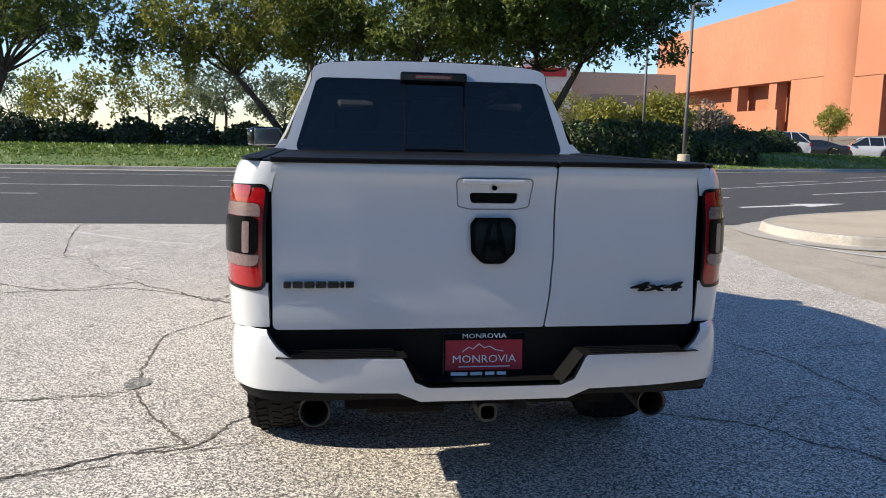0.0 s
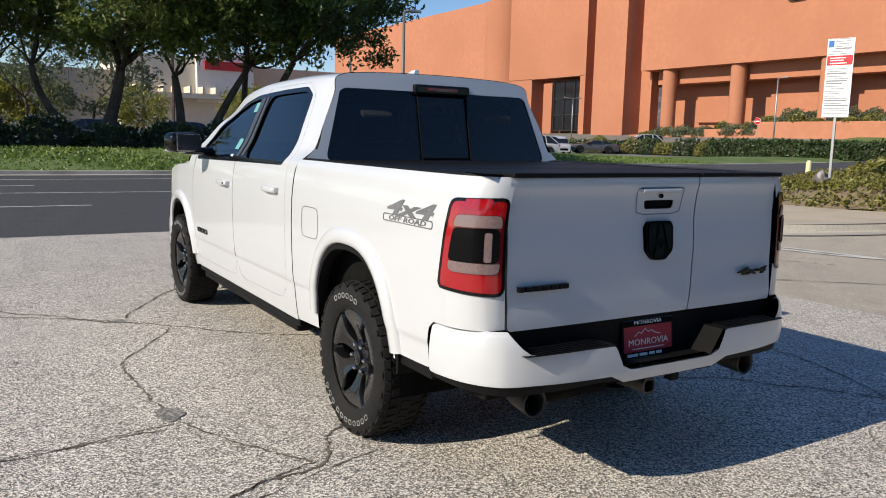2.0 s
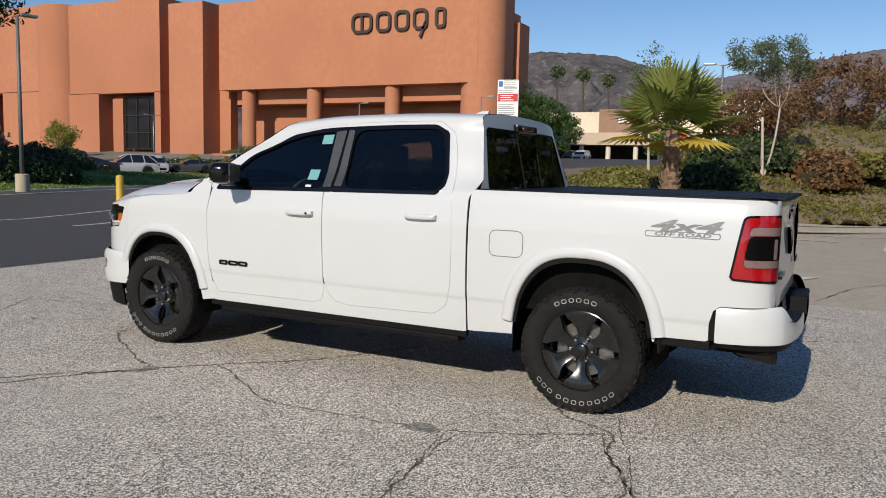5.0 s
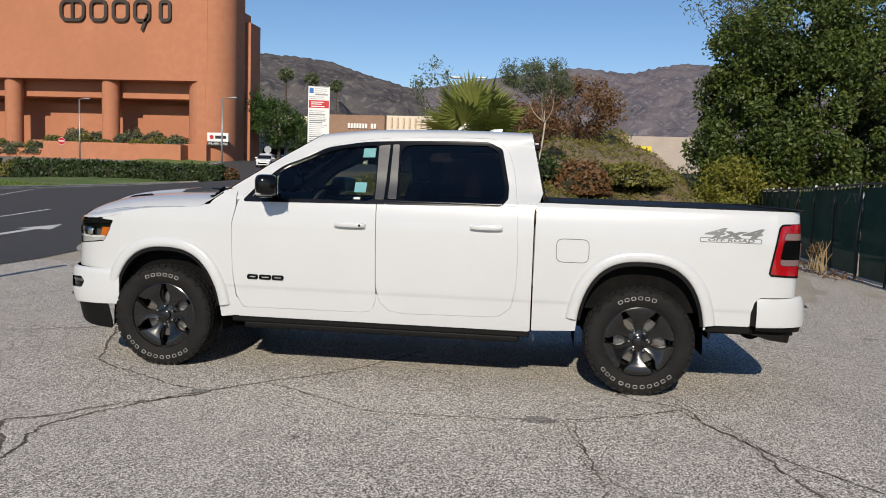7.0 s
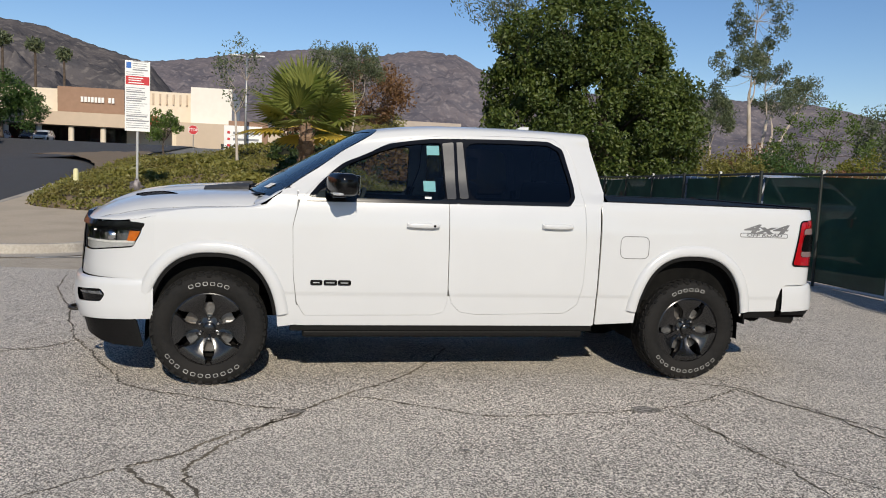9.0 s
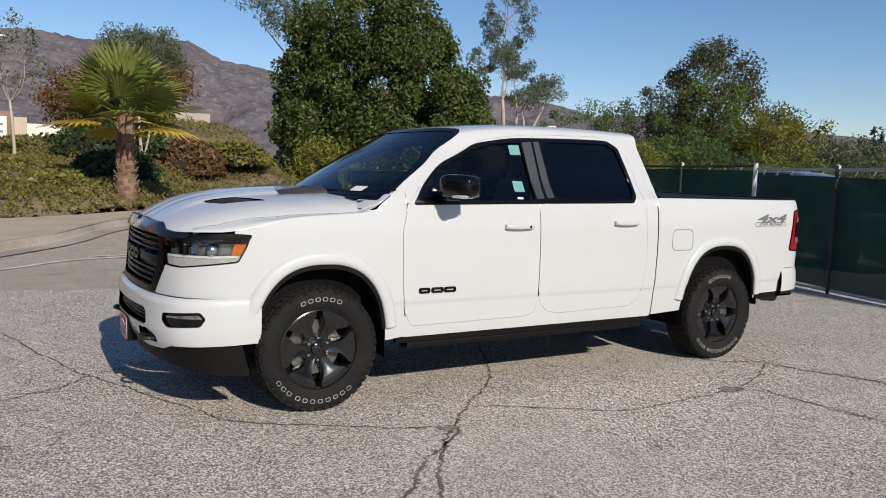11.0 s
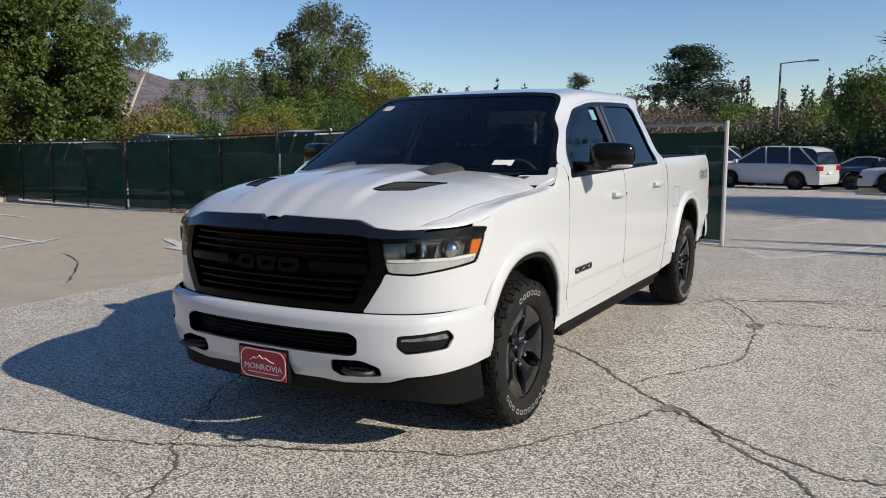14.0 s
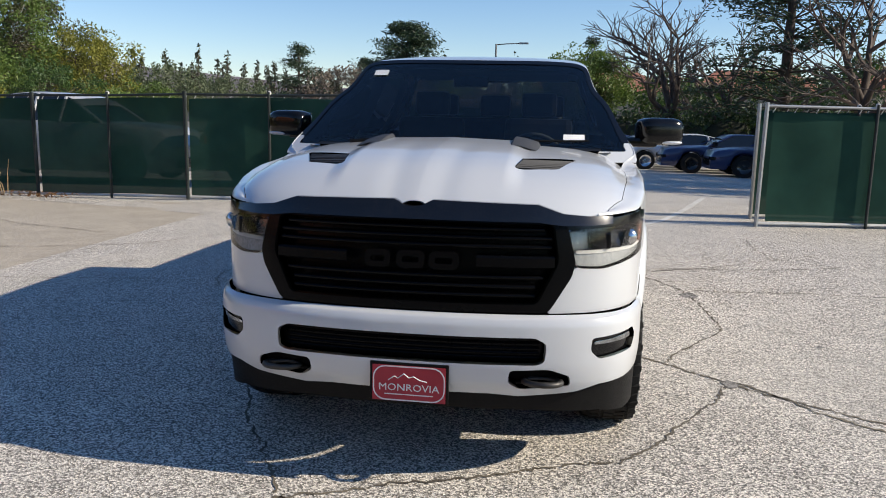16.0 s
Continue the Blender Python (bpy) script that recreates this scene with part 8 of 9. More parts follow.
OPEN_C = rounded([(-0.515, 0.665), (0.515, 0.665), (0.560, 0.64), (0.555, 0.565), (0.52, 0.552), (-0.52, 0.552), (-0.555, 0.565), (-0.560, 0.64)], 3, 0.3)
FOG = rounded([(sb(0.735), 0.658), (sb(0.905), 0.672), (sb(0.918), 0.632), (sb(0.905), 0.582), (sb(0.765), 0.570), (sb(0.732), 0.605)], 4, 0.25)
HOOK = rounded([(sb(0.415), 0.528), (sb(0.57), 0.535), (sb(0.655), 0.502), (sb(0.662), 0.458), (sb(0.46), 0.442), (sb(0.41), 0.472)], 4, 0.28)
sdC, sdFog, sdHook = poly_sdf(OPEN_C), poly_sdf(FOG), poly_sdf(HOOK)


def bump_sd(s, z):
    a = np.abs(s)
    low = np.interp(a, [0, 0.34, 0.46, 0.70, 0.80, SB[-1]], [0.415, 0.415, 0.405, 0.425, 0.455, 0.470])
    return np.maximum.reduce([low - z, z - 0.748, a - SB[-1] - 0.03, -sdC(s, z), -sdFog(a, z), -sdHook(a, z)])


fb = panel("front_bumper", bumper, (-SB[-1] - 0.04, SB[-1] + 0.04, 0.38, 0.76), 0.0095, bump_sd, PAINT, truck, 0.045)
panel("lower_grille", bumper, (-0.6, 0.6, 0.53, 0.69), 0.02, lambda a, b: sdC(a, b) - 0.02, BLACKOUT, fb, 0.01, "black lower grille mesh", -0.045, edge=False)
for z in (0.575, 0.595, 0.615, 0.635):
    xs = np.linspace(-0.53, 0.53, 30)
    bx_, by_, _ = bumper(xs, np.full(30, z))
    part("mesh_bar", Shape().tube(np.c_[bx_, by_ - 0.035, np.full(30, z)], 0.004, 5), BLACKOUT, fb)
for side in (-1, 1):
    fl = panel("fog_bezel", bumper, (0.68, SB[-1], 0.55, 0.70), 0.009, lambda a, b: sdFog(a, b) - 0.004, GLOSS, fb, 0.02, "black fog lamp bezel", -0.018, side)
    panel("fog_lamp", bumper, (0.70, SB[-1], 0.55, 0.70), 0.007, lambda a, b: np.maximum(sdFog(a, b) + 0.020, 0.628 - b), BOWL, fl, 0.01, "clear fog lamp", -0.012, side)
    panel("hook_recess", bumper, (0.38, 0.72, 0.43, 0.54), 0.012, lambda a, b: sdHook(a, b) - 0.012, UNDER, fb, 0.01, "", -0.055, side, False)
    t = np.linspace(0, 2 * math.pi, 18)
    part("tow_hook", Shape().tube(np.c_[-side * 0 + side * (0.545 + 0.075 * np.cos(t)), 2.79 + 0.055 * np.sin(t), 0.478 + 0.004 * np.sin(t)], 0.013, 8, cap=False), DARKMETAL, truck, smooth=True)
def valance(s, z):
    x, y, zz = bumper(s, np.full_like(np.asarray(s, float) + z, 0.46))
    return x, y - 0.03 - (0.46 - z) * 0.25, z + 0 * s


panel("air_dam", valance, (-1.25, 1.25, 0.27, 0.47), 0.02, lambda a, b: np.maximum.reduce([np.interp(np.abs(a), [0, 0.5, 0.8, 1.0, 1.25], [0.335, 0.335, 0.32, 0.28, 0.27]) - b, b - 0.465, np.abs(a) - 1.22]), TRIM, truck, 0.02, "black plastic air dam")


def plate(at, turn, tilt, frame_words, label, caption=None):
    """A dealer's plate: red face, white line border, place name, and a dark frame."""
    b = part("plate_frame", Shape().put(Shape().box((-0.162, -0.087, -0.012), (0.162, 0.087, -0.001), 0.006), at), GLOSS if frame_words else TRIM, truck, label)
    part("plate_face", Shape().put(Shape().box((-0.150, -0.060 if frame_words else -0.074, -0.001), (0.150, 0.056 if frame_words else 0.074, 0.002), 0.0), at), PLATERED, b, "red dealer plate")
    if not frame_words:
        part("plate_border", Shape().put(ring_block(0.296, 0.146, 0.005, 0.0012), at @ Matrix.Translation((0, 0, 0.002))), WHITE, b)
    letters("MONROVIA", 0.042, at @ Matrix.Translation((0, -0.018, 0.0025)) @ Matrix.Diagonal((1.12, 1, 1, 1)), WHITE, "plate_words", b, 0.0006)
    part("plate_rule", Shape().put(Shape().box((-0.10, -0.048, 0.002), (0.10, -0.044, 0.0032)), at), WHITE, b)
    ridge_ = [(-0.085, 0.012), (-0.06, 0.03), (-0.045, 0.022), (-0.02, 0.042), (0.0, 0.026), (0.02, 0.032), (0.045, 0.018), (0.075, 0.012)]
    part("plate_mark", Shape().put(Shape().tube([(x, y, 0.003) for x, y in ridge_], 0.0022, 4), at), WHITE, b, "white mountain line mark")
    if frame_words:
        letters("MONROVIA", 0.026, at @ Matrix.Translation((0, 0.071, 0.001)) @ Matrix.Diagonal((1.25, 1, 1, 1)), WHITE, "frame_words", b, 0.0006)
        for x0, w in ((-0.13, 0.065), (-0.055, 0.048), (0.004, 0.036), (0.05, 0.036)):
            part("frame_bar", Shape().put(Shape().box((x0, -0.080, 0.0), (x0 + w, -0.067, 0.002)), at), WHITE, b)
    return b


plate(Matrix.Translation((-0.013, 2.862, 0.455)) @ pose(0, 0, 0, 90, 0, 180), 0, 0, False, "dealer plate on the front bumper")
part("plate_bracket", Shape().box((-0.17, 2.80, 0.375), (0.15, 2.85, 0.535), 0.01), TRIM, truck)

# rear bumper
RB = np.array([(0, -3.085), (0.3, -3.083), (0.55, -3.072), (0.74, -3.045), (0.86, -3.005), (0.935, -2.925), (0.975, -2.82), (0.992, -2.70), (0.994, -2.642)])
SR = along(RB)


def rear_bumper(s, z):
    a = np.clip(np.abs(s), 0, SR[-1])
    x, y = soft_interp(a, SR, RB[:, 0]), soft_interp(a, SR, RB[:, 1])
    o = soft_interp(z, [0.45, 0.52, 0.58, 0.64, 0.70, 0.76, 0.79], [-0.05, -0.018, -0.002, 0.0, -0.004, -0.018, -0.045])
    k = np.clip(a / SR[-1], 0, 1)
    return -(x + o * k ** 2) * np.sign(s + 1e-9), y - o * (1 - k ** 4), z + 0 * s


def rb_sd(s, z):
    a = np.abs(s)
    top = np.interp(a, [0, 0.250, 0.300, 0.345, 0.76, 0.80, 0.86, SR[-1]], [0.578, 0.578, 0.60, 0.690, 0.692, 0.72, 0.782, 0.775])
    low = np.interp(a, [0, 0.28, 0.36, 0.75, 1.0, SR[-1]], [0.522, 0.522, 0.560, 0.565, 0.562, 0.555])
    return np.maximum.reduce([z - top, low - z, a - SR[-1]])


rbm = panel("rear_bumper", rear_bumper, (-SR[-1], SR[-1], 0.49, 0.80), 0.010, rb_sd, PAINT, truck, 0.05)
panel("bumper_skirt", rear_bumper, (-SR[-1], SR[-1], 0.47, 0.62), 0.010, lambda a, b: np.maximum.reduce([b - np.interp(np.abs(a), [0, 0.28, 0.36, 2], [0.522, 0.522, 0.562, 0.562]), np.interp(np.abs(a), [0, 0.4, 0.8, 1.3], [0.505, 0.530, 0.515, 0.525]) - b]), TRIM, rbm, 0.03, "black lower bumper skirt", -0.012)
for s in (-1, 1):
    rows = [[(s * x, y0 + (-3.075 + 0.12 * max(0, abs(x) - 0.6) ** 1.3 - y0) * t, 0.688 + 0.004 * t) for t in (0, 0.33, 0.66, 1)] for x, y0 in ((0.33, -2.90), (0.45, -2.90), (0.60, -2.90), (0.72, -2.90), (0.80, -2.90))]
    part("step_pad", Shape().grid(rows), TRIM, rbm, "ribbed black step pad")
    for k in range(5):
        yy = -3.055 + k * 0.022
        part("pad_rib", Shape().box((s * 0.37, yy, 0.690), (s * 0.745, yy + 0.010, 0.696), 0.002), TRIM, rbm)
    part("step_cheek", Shape().add([(s * 0.335, -2.90, 0.69), (s * 0.335, -3.07, 0.69), (s * 0.25, -3.075, 0.578), (s * 0.25, -2.90, 0.578)], [(0, 1, 2, 3)]), TRIM, rbm)
part("step_pad", Shape().box((-0.255, -3.07, 0.555), (0.255, -2.90, 0.579), 0.004), TRIM, rbm)
part("plate_recess", Shape().box((-0.84, -2.93, 0.55), (0.84, -2.86, 0.775), 0.01), TRIM, rbm)
plate(Matrix.Translation((-0.02, -2.945, 0.662)) @ pose(0, 0, 0, 84, 0, 0), 0, 0, True, "dealer plate and lettered frame in the bumper recess")
part("hitch_socket", Shape().put(ring_block(0.075, 0.075, 0.011, 0.25), Matrix.Translation((0.0, -2.95, 0.43)) @ pose(0, 0, 0, 90, 0, 0) @ pose(0, 0, -0.25)), DARKMETAL, truck, "square tow hitch receiver")
part("hitch_bar", Shape().tube([(-0.55, -2.80, 0.45), (0.55, -2.80, 0.45)], 0.035, 10), UNDER, truck)
part("wiring_socket", Shape().box((0.09, -3.0, 0.455), (0.14, -2.95, 0.51), 0.006), TRIM, truck)
for s in (-1, 1):
    pts = [(s * 0.63, -2.62, 0.52), (s * 0.645, -2.74, 0.485), (s * 0.658, -2.83, 0.462), (s * 0.665, -2.945, 0.455)]
    part("exhaust_tip", Shape().tube(pts, [0.045, 0.048, 0.054, 0.058], 20, cap=False), DARKMETAL, truck, "dark exhaust tail pipe", smooth=True)
    part("exhaust_rim", Shape().lathe([(0.058, 0.0), (0.060, -0.012), (0.055, -0.014), (0.050, 0.0), (0.048, 0.10)], 20, "y", (s * 0.665, -2.945, 0.455)), DARKMETAL, truck, smooth=True)
part("rear_valance", Shape().box((-0.90, -2.93, 0.49), (0.90, -2.40, 0.56), 0.02), UNDER, truck)
part("spare_wheel", Shape().lathe([(0.12, 0.0), (0.37, 0.0), (0.40, 0.06), (0.40, 0.16), (0.36, 0.22), (0.1, 0.22)], 28, "z", (0, -2.38, 0.42)), UNDER, truck, smooth=True)
part("muffler", Shape().tube([(-0.45, -2.75, 0.46), (-0.15, -2.75, 0.46)], 0.09, 14), UNDER, truck)

# sill, steps, underbody
for s in (-1, 1):
    part("side_step", Shape().box((s * 0.80, -0.96, 0.335), (s * 0.935, 1.19, 0.390), 0.018), TRIM, truck, "black side step under the doors")
    part("step_tread", Shape().box((s * 0.83, -0.88, 0.391), (s * 0.92, 1.1, 0.396), 0.003), TRIM, truck)
    for y in (-0.75, 0.1, 0.95):
        part("step_bracket", Shape().box((s * 0.6, y - 0.04, 0.34), (s * 0.9, y + 0.04, 0.40), 0.01), UNDER, truck)
    part("sill_seal", Shape().box((s * 0.90, -1.03, 0.385), (s * 0.945, 1.28, 0.445), 0.008), TRIM, truck)
    part("gap_filler", Shape().grid([[(s * w, -1.044, z) for w in (0.80, half_width(np.array(-1.04), np.array(z)) - 0.012)] for z in np.linspace(0.44, 1.38, 14)]), UNDER, truck)
    part("frame_rail", Shape().box((s * 0.42, -2.85, 0.42), (s * 0.55, 2.4, 0.58), 0.01), UNDER, truck)
    part("bed_skirt", Shape().box((s * 0.90, -2.612, 0.500), (s * 0.958, -2.295, 0.556), 0.008), TRIM, truck, "black plastic skirt behind the rear wheel")
    part("bumper_joint", Shape().box((s * 0.90, -2.660, 0.560), (s * 0.964, -2.590, 0.740), 0.006), TRIM, truck)
    part("mud_guard", Shape().box((s * 0.80, -2.33, 0.45), (s * 0.975, -2.315, 0.60), 0.004), TRIM, truck)
part("floor_pan", Shape().box((-0.90, -1.05, 0.42), (0.90, 1.25, 0.50)), UNDER, truck)
part("axle", Shape().tube([(-0.8, -1.836, 0.40), (0.8, -1.836, 0.40)], 0.05, 10), UNDER, truck)
part("axle", Shape().tube([(-0.8, 1.836, 0.40), (0.8, 1.836, 0.40)], 0.045, 10), UNDER, truck)
part("differential", Shape().lathe([(0.0, -0.12), (0.12, -0.08), (0.15, 0), (0.12, 0.08), (0, 0.12)], 16, "x", (0.0, -1.836, 0.40)), UNDER, truck, smooth=True)

# mirrors and door handles
def ellipsoid_block(c, r, p=3.2, n=20, m=12):
    u, w = np.meshgrid(np.linspace(0, 2 * math.pi, n + 1), np.linspace(-math.pi / 2, math.pi / 2, m))
    q = np.stack([np.cos(u) * np.cos(w), np.sin(u) * np.cos(w), np.sin(w)], -1)
    q /= ((np.abs(q) ** p).sum(-1) ** (1 / p))[..., None]
    return Shape().grid(q * np.array(r) + np.array(c))


for s in (-1, 1):
    swept = Matrix.Translation((s * 1.150, 0.945, 1.455)) @ pose(0, 0, 0, 0, 0, -s * 20)
    mir = part("mirror", Shape().put(ellipsoid_block((0, 0, 0), (0.138, 0.084, 0.080), 4.0, 28, 16), swept), GLOSS, truck, "gloss black door mirror", smooth=True)
    part("mirror_glass", Shape().put(Shape().box((-0.105, -0.084, -0.066), (0.105, -0.079, 0.066), 0.003), swept), CHROME, mir, "mirror glass")
    part("mirror_lamp", Shape().put(ellipsoid_block((s * 0.055, 0.058, -0.064), (0.068, 0.026, 0.012), 2.6), swept), SILVER, mir, "clear repeater lens", smooth=True)
    part("mirror_arm", Shape().box((s * 0.90, 0.91, 1.360), (s * 1.14, 1.02, 1.418), 0.022), GLOSS, mir)
    part("mirror_foot", Shape().add([(s * 0.935, 1.20, 1.335), (s * 0.915, 0.93, 1.335), (s * 0.885, 0.96, 1.475), (s * 0.905, 1.10, 1.42), (s * 0.955, 1.18, 1.345), (s * 0.945, 0.95, 1.345), (s * 0.905, 0.975, 1.465), (s * 0.92, 1.08, 1.42)], [(4, 5, 6, 7), (0, 1, 5, 4), (1, 2, 6, 5), (2, 3, 7, 6), (3, 0, 4, 7)]), GLOSS, mir)
    for yc, zc in ((0.342, 1.176), (-0.687, 1.196)):
        w = float(half_width(np.array(yc), np.array(zc)))
        hd = part("door_handle", ellipsoid_block((s * (w + 0.028), yc, zc), (0.011, 0.118, 0.019), 4, 20, 8), PAINT, truck, "body-coloured door handle", smooth=True)
        part("handle_mount", Shape().box((s * (w - 0.01), yc + 0.085, zc - 0.016), (s * (w + 0.03), yc + 0.122, zc + 0.016), 0.006), PAINT, hd)
        part("handle_mount", Shape().box((s * (w - 0.01), yc - 0.120, zc - 0.016), (s * (w + 0.03), yc - 0.070, zc + 0.016), 0.006), PAINT, hd)
        part("handle_cup", Shape().put(ellipsoid_block((0, 0, 0), (0.004, 0.10, 0.030), 3, 18, 8), Matrix.Translation((s * (w + 0.001), yc, zc - 0.006))), PAINT, hd, smooth=True)
    part("keyhole", Shape().lathe([(0.009, 0), (0.009, 0.004), (0, 0.004)], 10, "x", (s * 1.038 if s > 0 else -1.042, 0.262, 1.176)), GLOSS, truck)
    # maker's badge on the door as plain frames
    for k, (yc, w) in enumerate(((1.100, 0.086), (1.000, 0.096), (0.900, 0.094))):
        ww = float(half_width(np.array(yc), np.array(0.747)))
        part("door_badge", Shape().put(ring_block(w, 0.038, 0.0150, 0.008), Matrix.Translation((s * (ww - 0.001), yc, 0.747)) @ pose(0, 0, 0, 90, 0, 90 * s)), GLOSS, truck, "plain black door badge frame")
    # bed decal, laid on the curved side
    yc = -2.43
    m = Matrix.Translation((s * (float(half_width(np.array(yc), np.array(1.222))) + 0.0015), yc, 1.226)) @ pose(0, 0, 0, 90, 0, 90 * s)
    letters("4x4", 0.15, m @ Matrix.Translation((0, -0.004, 0)) @ Matrix.Diagonal((1.72, 0.62, 1, 1)), DECAL, "bed_decal", truck, 0.0007, "grey drive decal", bold=0.035, slant=0.3)
    part("decal_frame", Shape().put(ring_block(0.43, 0.036, 0.005, 0.0014), m @ Matrix.Translation((0, -0.052, 0))), DECAL, truck)
    letters("OFF ROAD", 0.036, m @ Matrix.Translation((0, -0.052, 0)) @ Matrix.Diagonal((1.85, 0.85, 1, 1)), DECAL, "bed_decal", truck, 0.0007, "grey off-road decal", bold=0.025, slant=0.15)

    for ob in truck.children:
        if ob.name.startswith(("bed_decal", "decal_frame")) and ob.data.vertices[0].co.x * s > 0:
            for v in ob.data.vertices:
                v.co.x = s * (float(bed(np.array(v.co.y), np.array(v.co.z))[0]) * -1 + (0.0012 if abs(v.co.x) < abs(m.translation.x) + 0.0003 else 0.0024))


DISC = material("machined_iron", (0.22, 0.22, 0.22), (0.12, 0.118, 0.115), (0.16, 0.14, 0.12), 30, 6, 0.38, 0.7)


# wheels
def wheel():
    w = thing("wheel", "", "")
    r0 = 0.402
    prof = [(0.245, -0.098), (0.262, -0.114), (0.290, -0.131), (0.325, -0.137), (0.358, -0.132), (0.380, -0.120), (0.392, -0.100), (0.397, -0.06), (0.398, 0.0), (0.397, 0.06), (0.392, 0.10), (0.380, 0.120), (0.325, 0.137), (0.25, 0.115), (0.232, 0.098)]
    ty = part("tyre", Shape().lathe(prof, 64, "x"), TYRE, w, "black all-terrain tyre with raised white marks", smooth=True)
    tread = Shape()
    for k in range(46):
        a = 360 * k / 46
        for j, (x, wd, ln, tw) in enumerate(((-0.108, 0.032, 0.040, 0), (-0.060, 0.046, 0.036, 18), (0.0, 0.044, 0.038, -14), (0.060, 0.046, 0.036, 18), (0.108, 0.032, 0.040, 0))):
            m = pose(0, 0, 0, a + (4 if j % 2 else 0), 0, 0) @ pose(x, 0, 0.396 if abs(x) < 0.1 else 0.389, 0, 14 * np.sign(x) if abs(x) > 0.1 else 0, tw)
            tread.obox((wd, ln, 0.012), m, 0.0)
        if k % 2 == 0:
            for sx in (-1, 1):
                tread.obox((0.006, 0.026, 0.022), pose(0, 0, 0, a, 0, 0) @ pose(sx * 0.127, 0, 0.372, 0, sx * 24, 0), 0.0)
    tagged(part("tread", tread, TYRE, ty), kind="stuff")
    # sidewall lettering kept as plain bars
    marks = Shape()
    for a0, n, step in ((-21.5, 6, 8.6), (153, 8, 9.1), (124, 3, 8.5)):
        for k in range(n):
            a = radians(a0 + k * step)
            rr_ = 0.328
            m = Matrix.Translation((-0.1375, rr_ * math.sin(a), rr_ * math.cos(a))) @ pose(0, 0, 0, -math.degrees(a), 0, 0) @ pose(0, 0, 0, 90, 0, -90)
            marks.put(ring_block(0.034, 0.027, 0.0034, 0.002, 2), m)
    tagged(part("tyre_mark", marks, TYREWHITE, ty), "white raised sidewall bars", kind="stuff")
    rim = Shape().lathe([(0.252, -0.114), (0.261, -0.110), (0.261, -0.098), (0.248, -0.085), (0.238, -0.03), (0.225, 0.08), (0.232, 0.1)], 56, "x")
    rm = part("rim", rim, SATIN, w, "satin black alloy rim", smooth=True, sharp=45)
    part("rim_back", Shape().lathe([(0.226, 0.02), (0.20, 0.03), (0.06, 0.03)], 32, "x"), UNDER, rm)
    part("brake_disc", Shape().lathe([(0.178, 0.0), (0.178, -0.016), (0.09, -0.016)], 36, "x"), DISC, rm, "grey brake disc")
    part("brake_caliper", Shape().box((-0.045, -0.20, -0.055), (0.02, -0.10, 0.055), 0.014), DISC, w, "grey brake caliper")
    for k in range(6):
        a = 60 * k + 30
        sp = Shape()
        rows = []
        for rr_, wd, x in ((0.050, 0.030, -0.058), (0.085, 0.032, -0.064), (0.125, 0.036, -0.078), (0.155, 0.047, -0.090), (0.180, 0.072, -0.100), (0.200, 0.102, -0.107), (0.240, 0.128, -0.111), (0.256, 0.130, -0.108)):
            mid = 0.006 if rr_ < 0.17 else 0.003
            rows.append([(x + 0.050, -wd, rr_), (x + 0.012, -wd * 0.99, rr_), (x, -wd * 0.88, rr_), (x + mid, -wd * 0.30, rr_), (x + mid, wd * 0.30, rr_), (x, wd * 0.88, rr_), (x + 0.012, wd * 0.99, rr_), (x + 0.050, wd, rr_)])
        sp.grid(rows)
        part("spoke", Shape().put(sp, pose(0, 0, 0, a, 0, 0)), SATIN, rm, smooth=True, sharp=28)
        b = radians(a + 30)
        part("lug_nut", Shape().lathe([(0.013, -0.05), (0.012, -0.082), (0.008, -0.088), (0, -0.088)], 8, "x", (0, 0.072 * math.sin(b), 0.072 * math.cos(b))), CHROME, rm)
    part("hub", Shape().lathe([(0.10, -0.03), (0.098, -0.056), (0.060, -0.060), (0.044, -0.066), (0.040, -0.086), (0.030, -0.092), (0, -0.093)], 28, "x"), SATIN, rm, smooth=True, sharp=40)
    return w


w0 = wheel()
spots = [(-0.862, 1.836, 0), (-0.862, -1.836, 0), (0.862, 1.836, 180), (0.862, -1.836, 180)]
turns = [(0, 0), (-6, 0), (40, 180), (70, 180)]
ws = [w0] + [copy_thing(w0, Matrix.Identity(4)) for _ in range(3)]
for w, (x, y, _), (spin, yaw) in zip(ws, spots, turns):
    w.matrix_world = pose(x, y, 0.400, 0, 0, yaw) @ pose(0, 0, 0, spin if not yaw else spin, 0, 0)
    w.parent = truck
    if y < 0:
        next(c for c in w.children if c.name.startswith("rim")).rotation_euler.x = radians(36)
    for key in ("label", "category"):
        if key in w:
            del w[key]

# cabin
def seat(x, y, wide):
    st = part("seat", Shape().box((x - wide, y - 0.25, 0.74), (x + wide, y + 0.26, 0.90), 0.05), CABIN, truck, "dark leather seat")
    part("seat_back", Shape().put(Shape().box((-wide, -0.07, 0), (wide, 0.07, 0.66), 0.05), Matrix.Translation((x, y - 0.26, 0.86)) @ pose(0, 0, 0, 12, 0, 0)), CABIN, st)
    for hx in ((x,) if wide < 0.4 else (x - 0.45, x, x + 0.45)):
        part("headrest", Shape().box((hx - 0.13, y - 0.47, 1.52), (hx + 0.13, y - 0.37, 1.70), 0.035), CABIN, st)


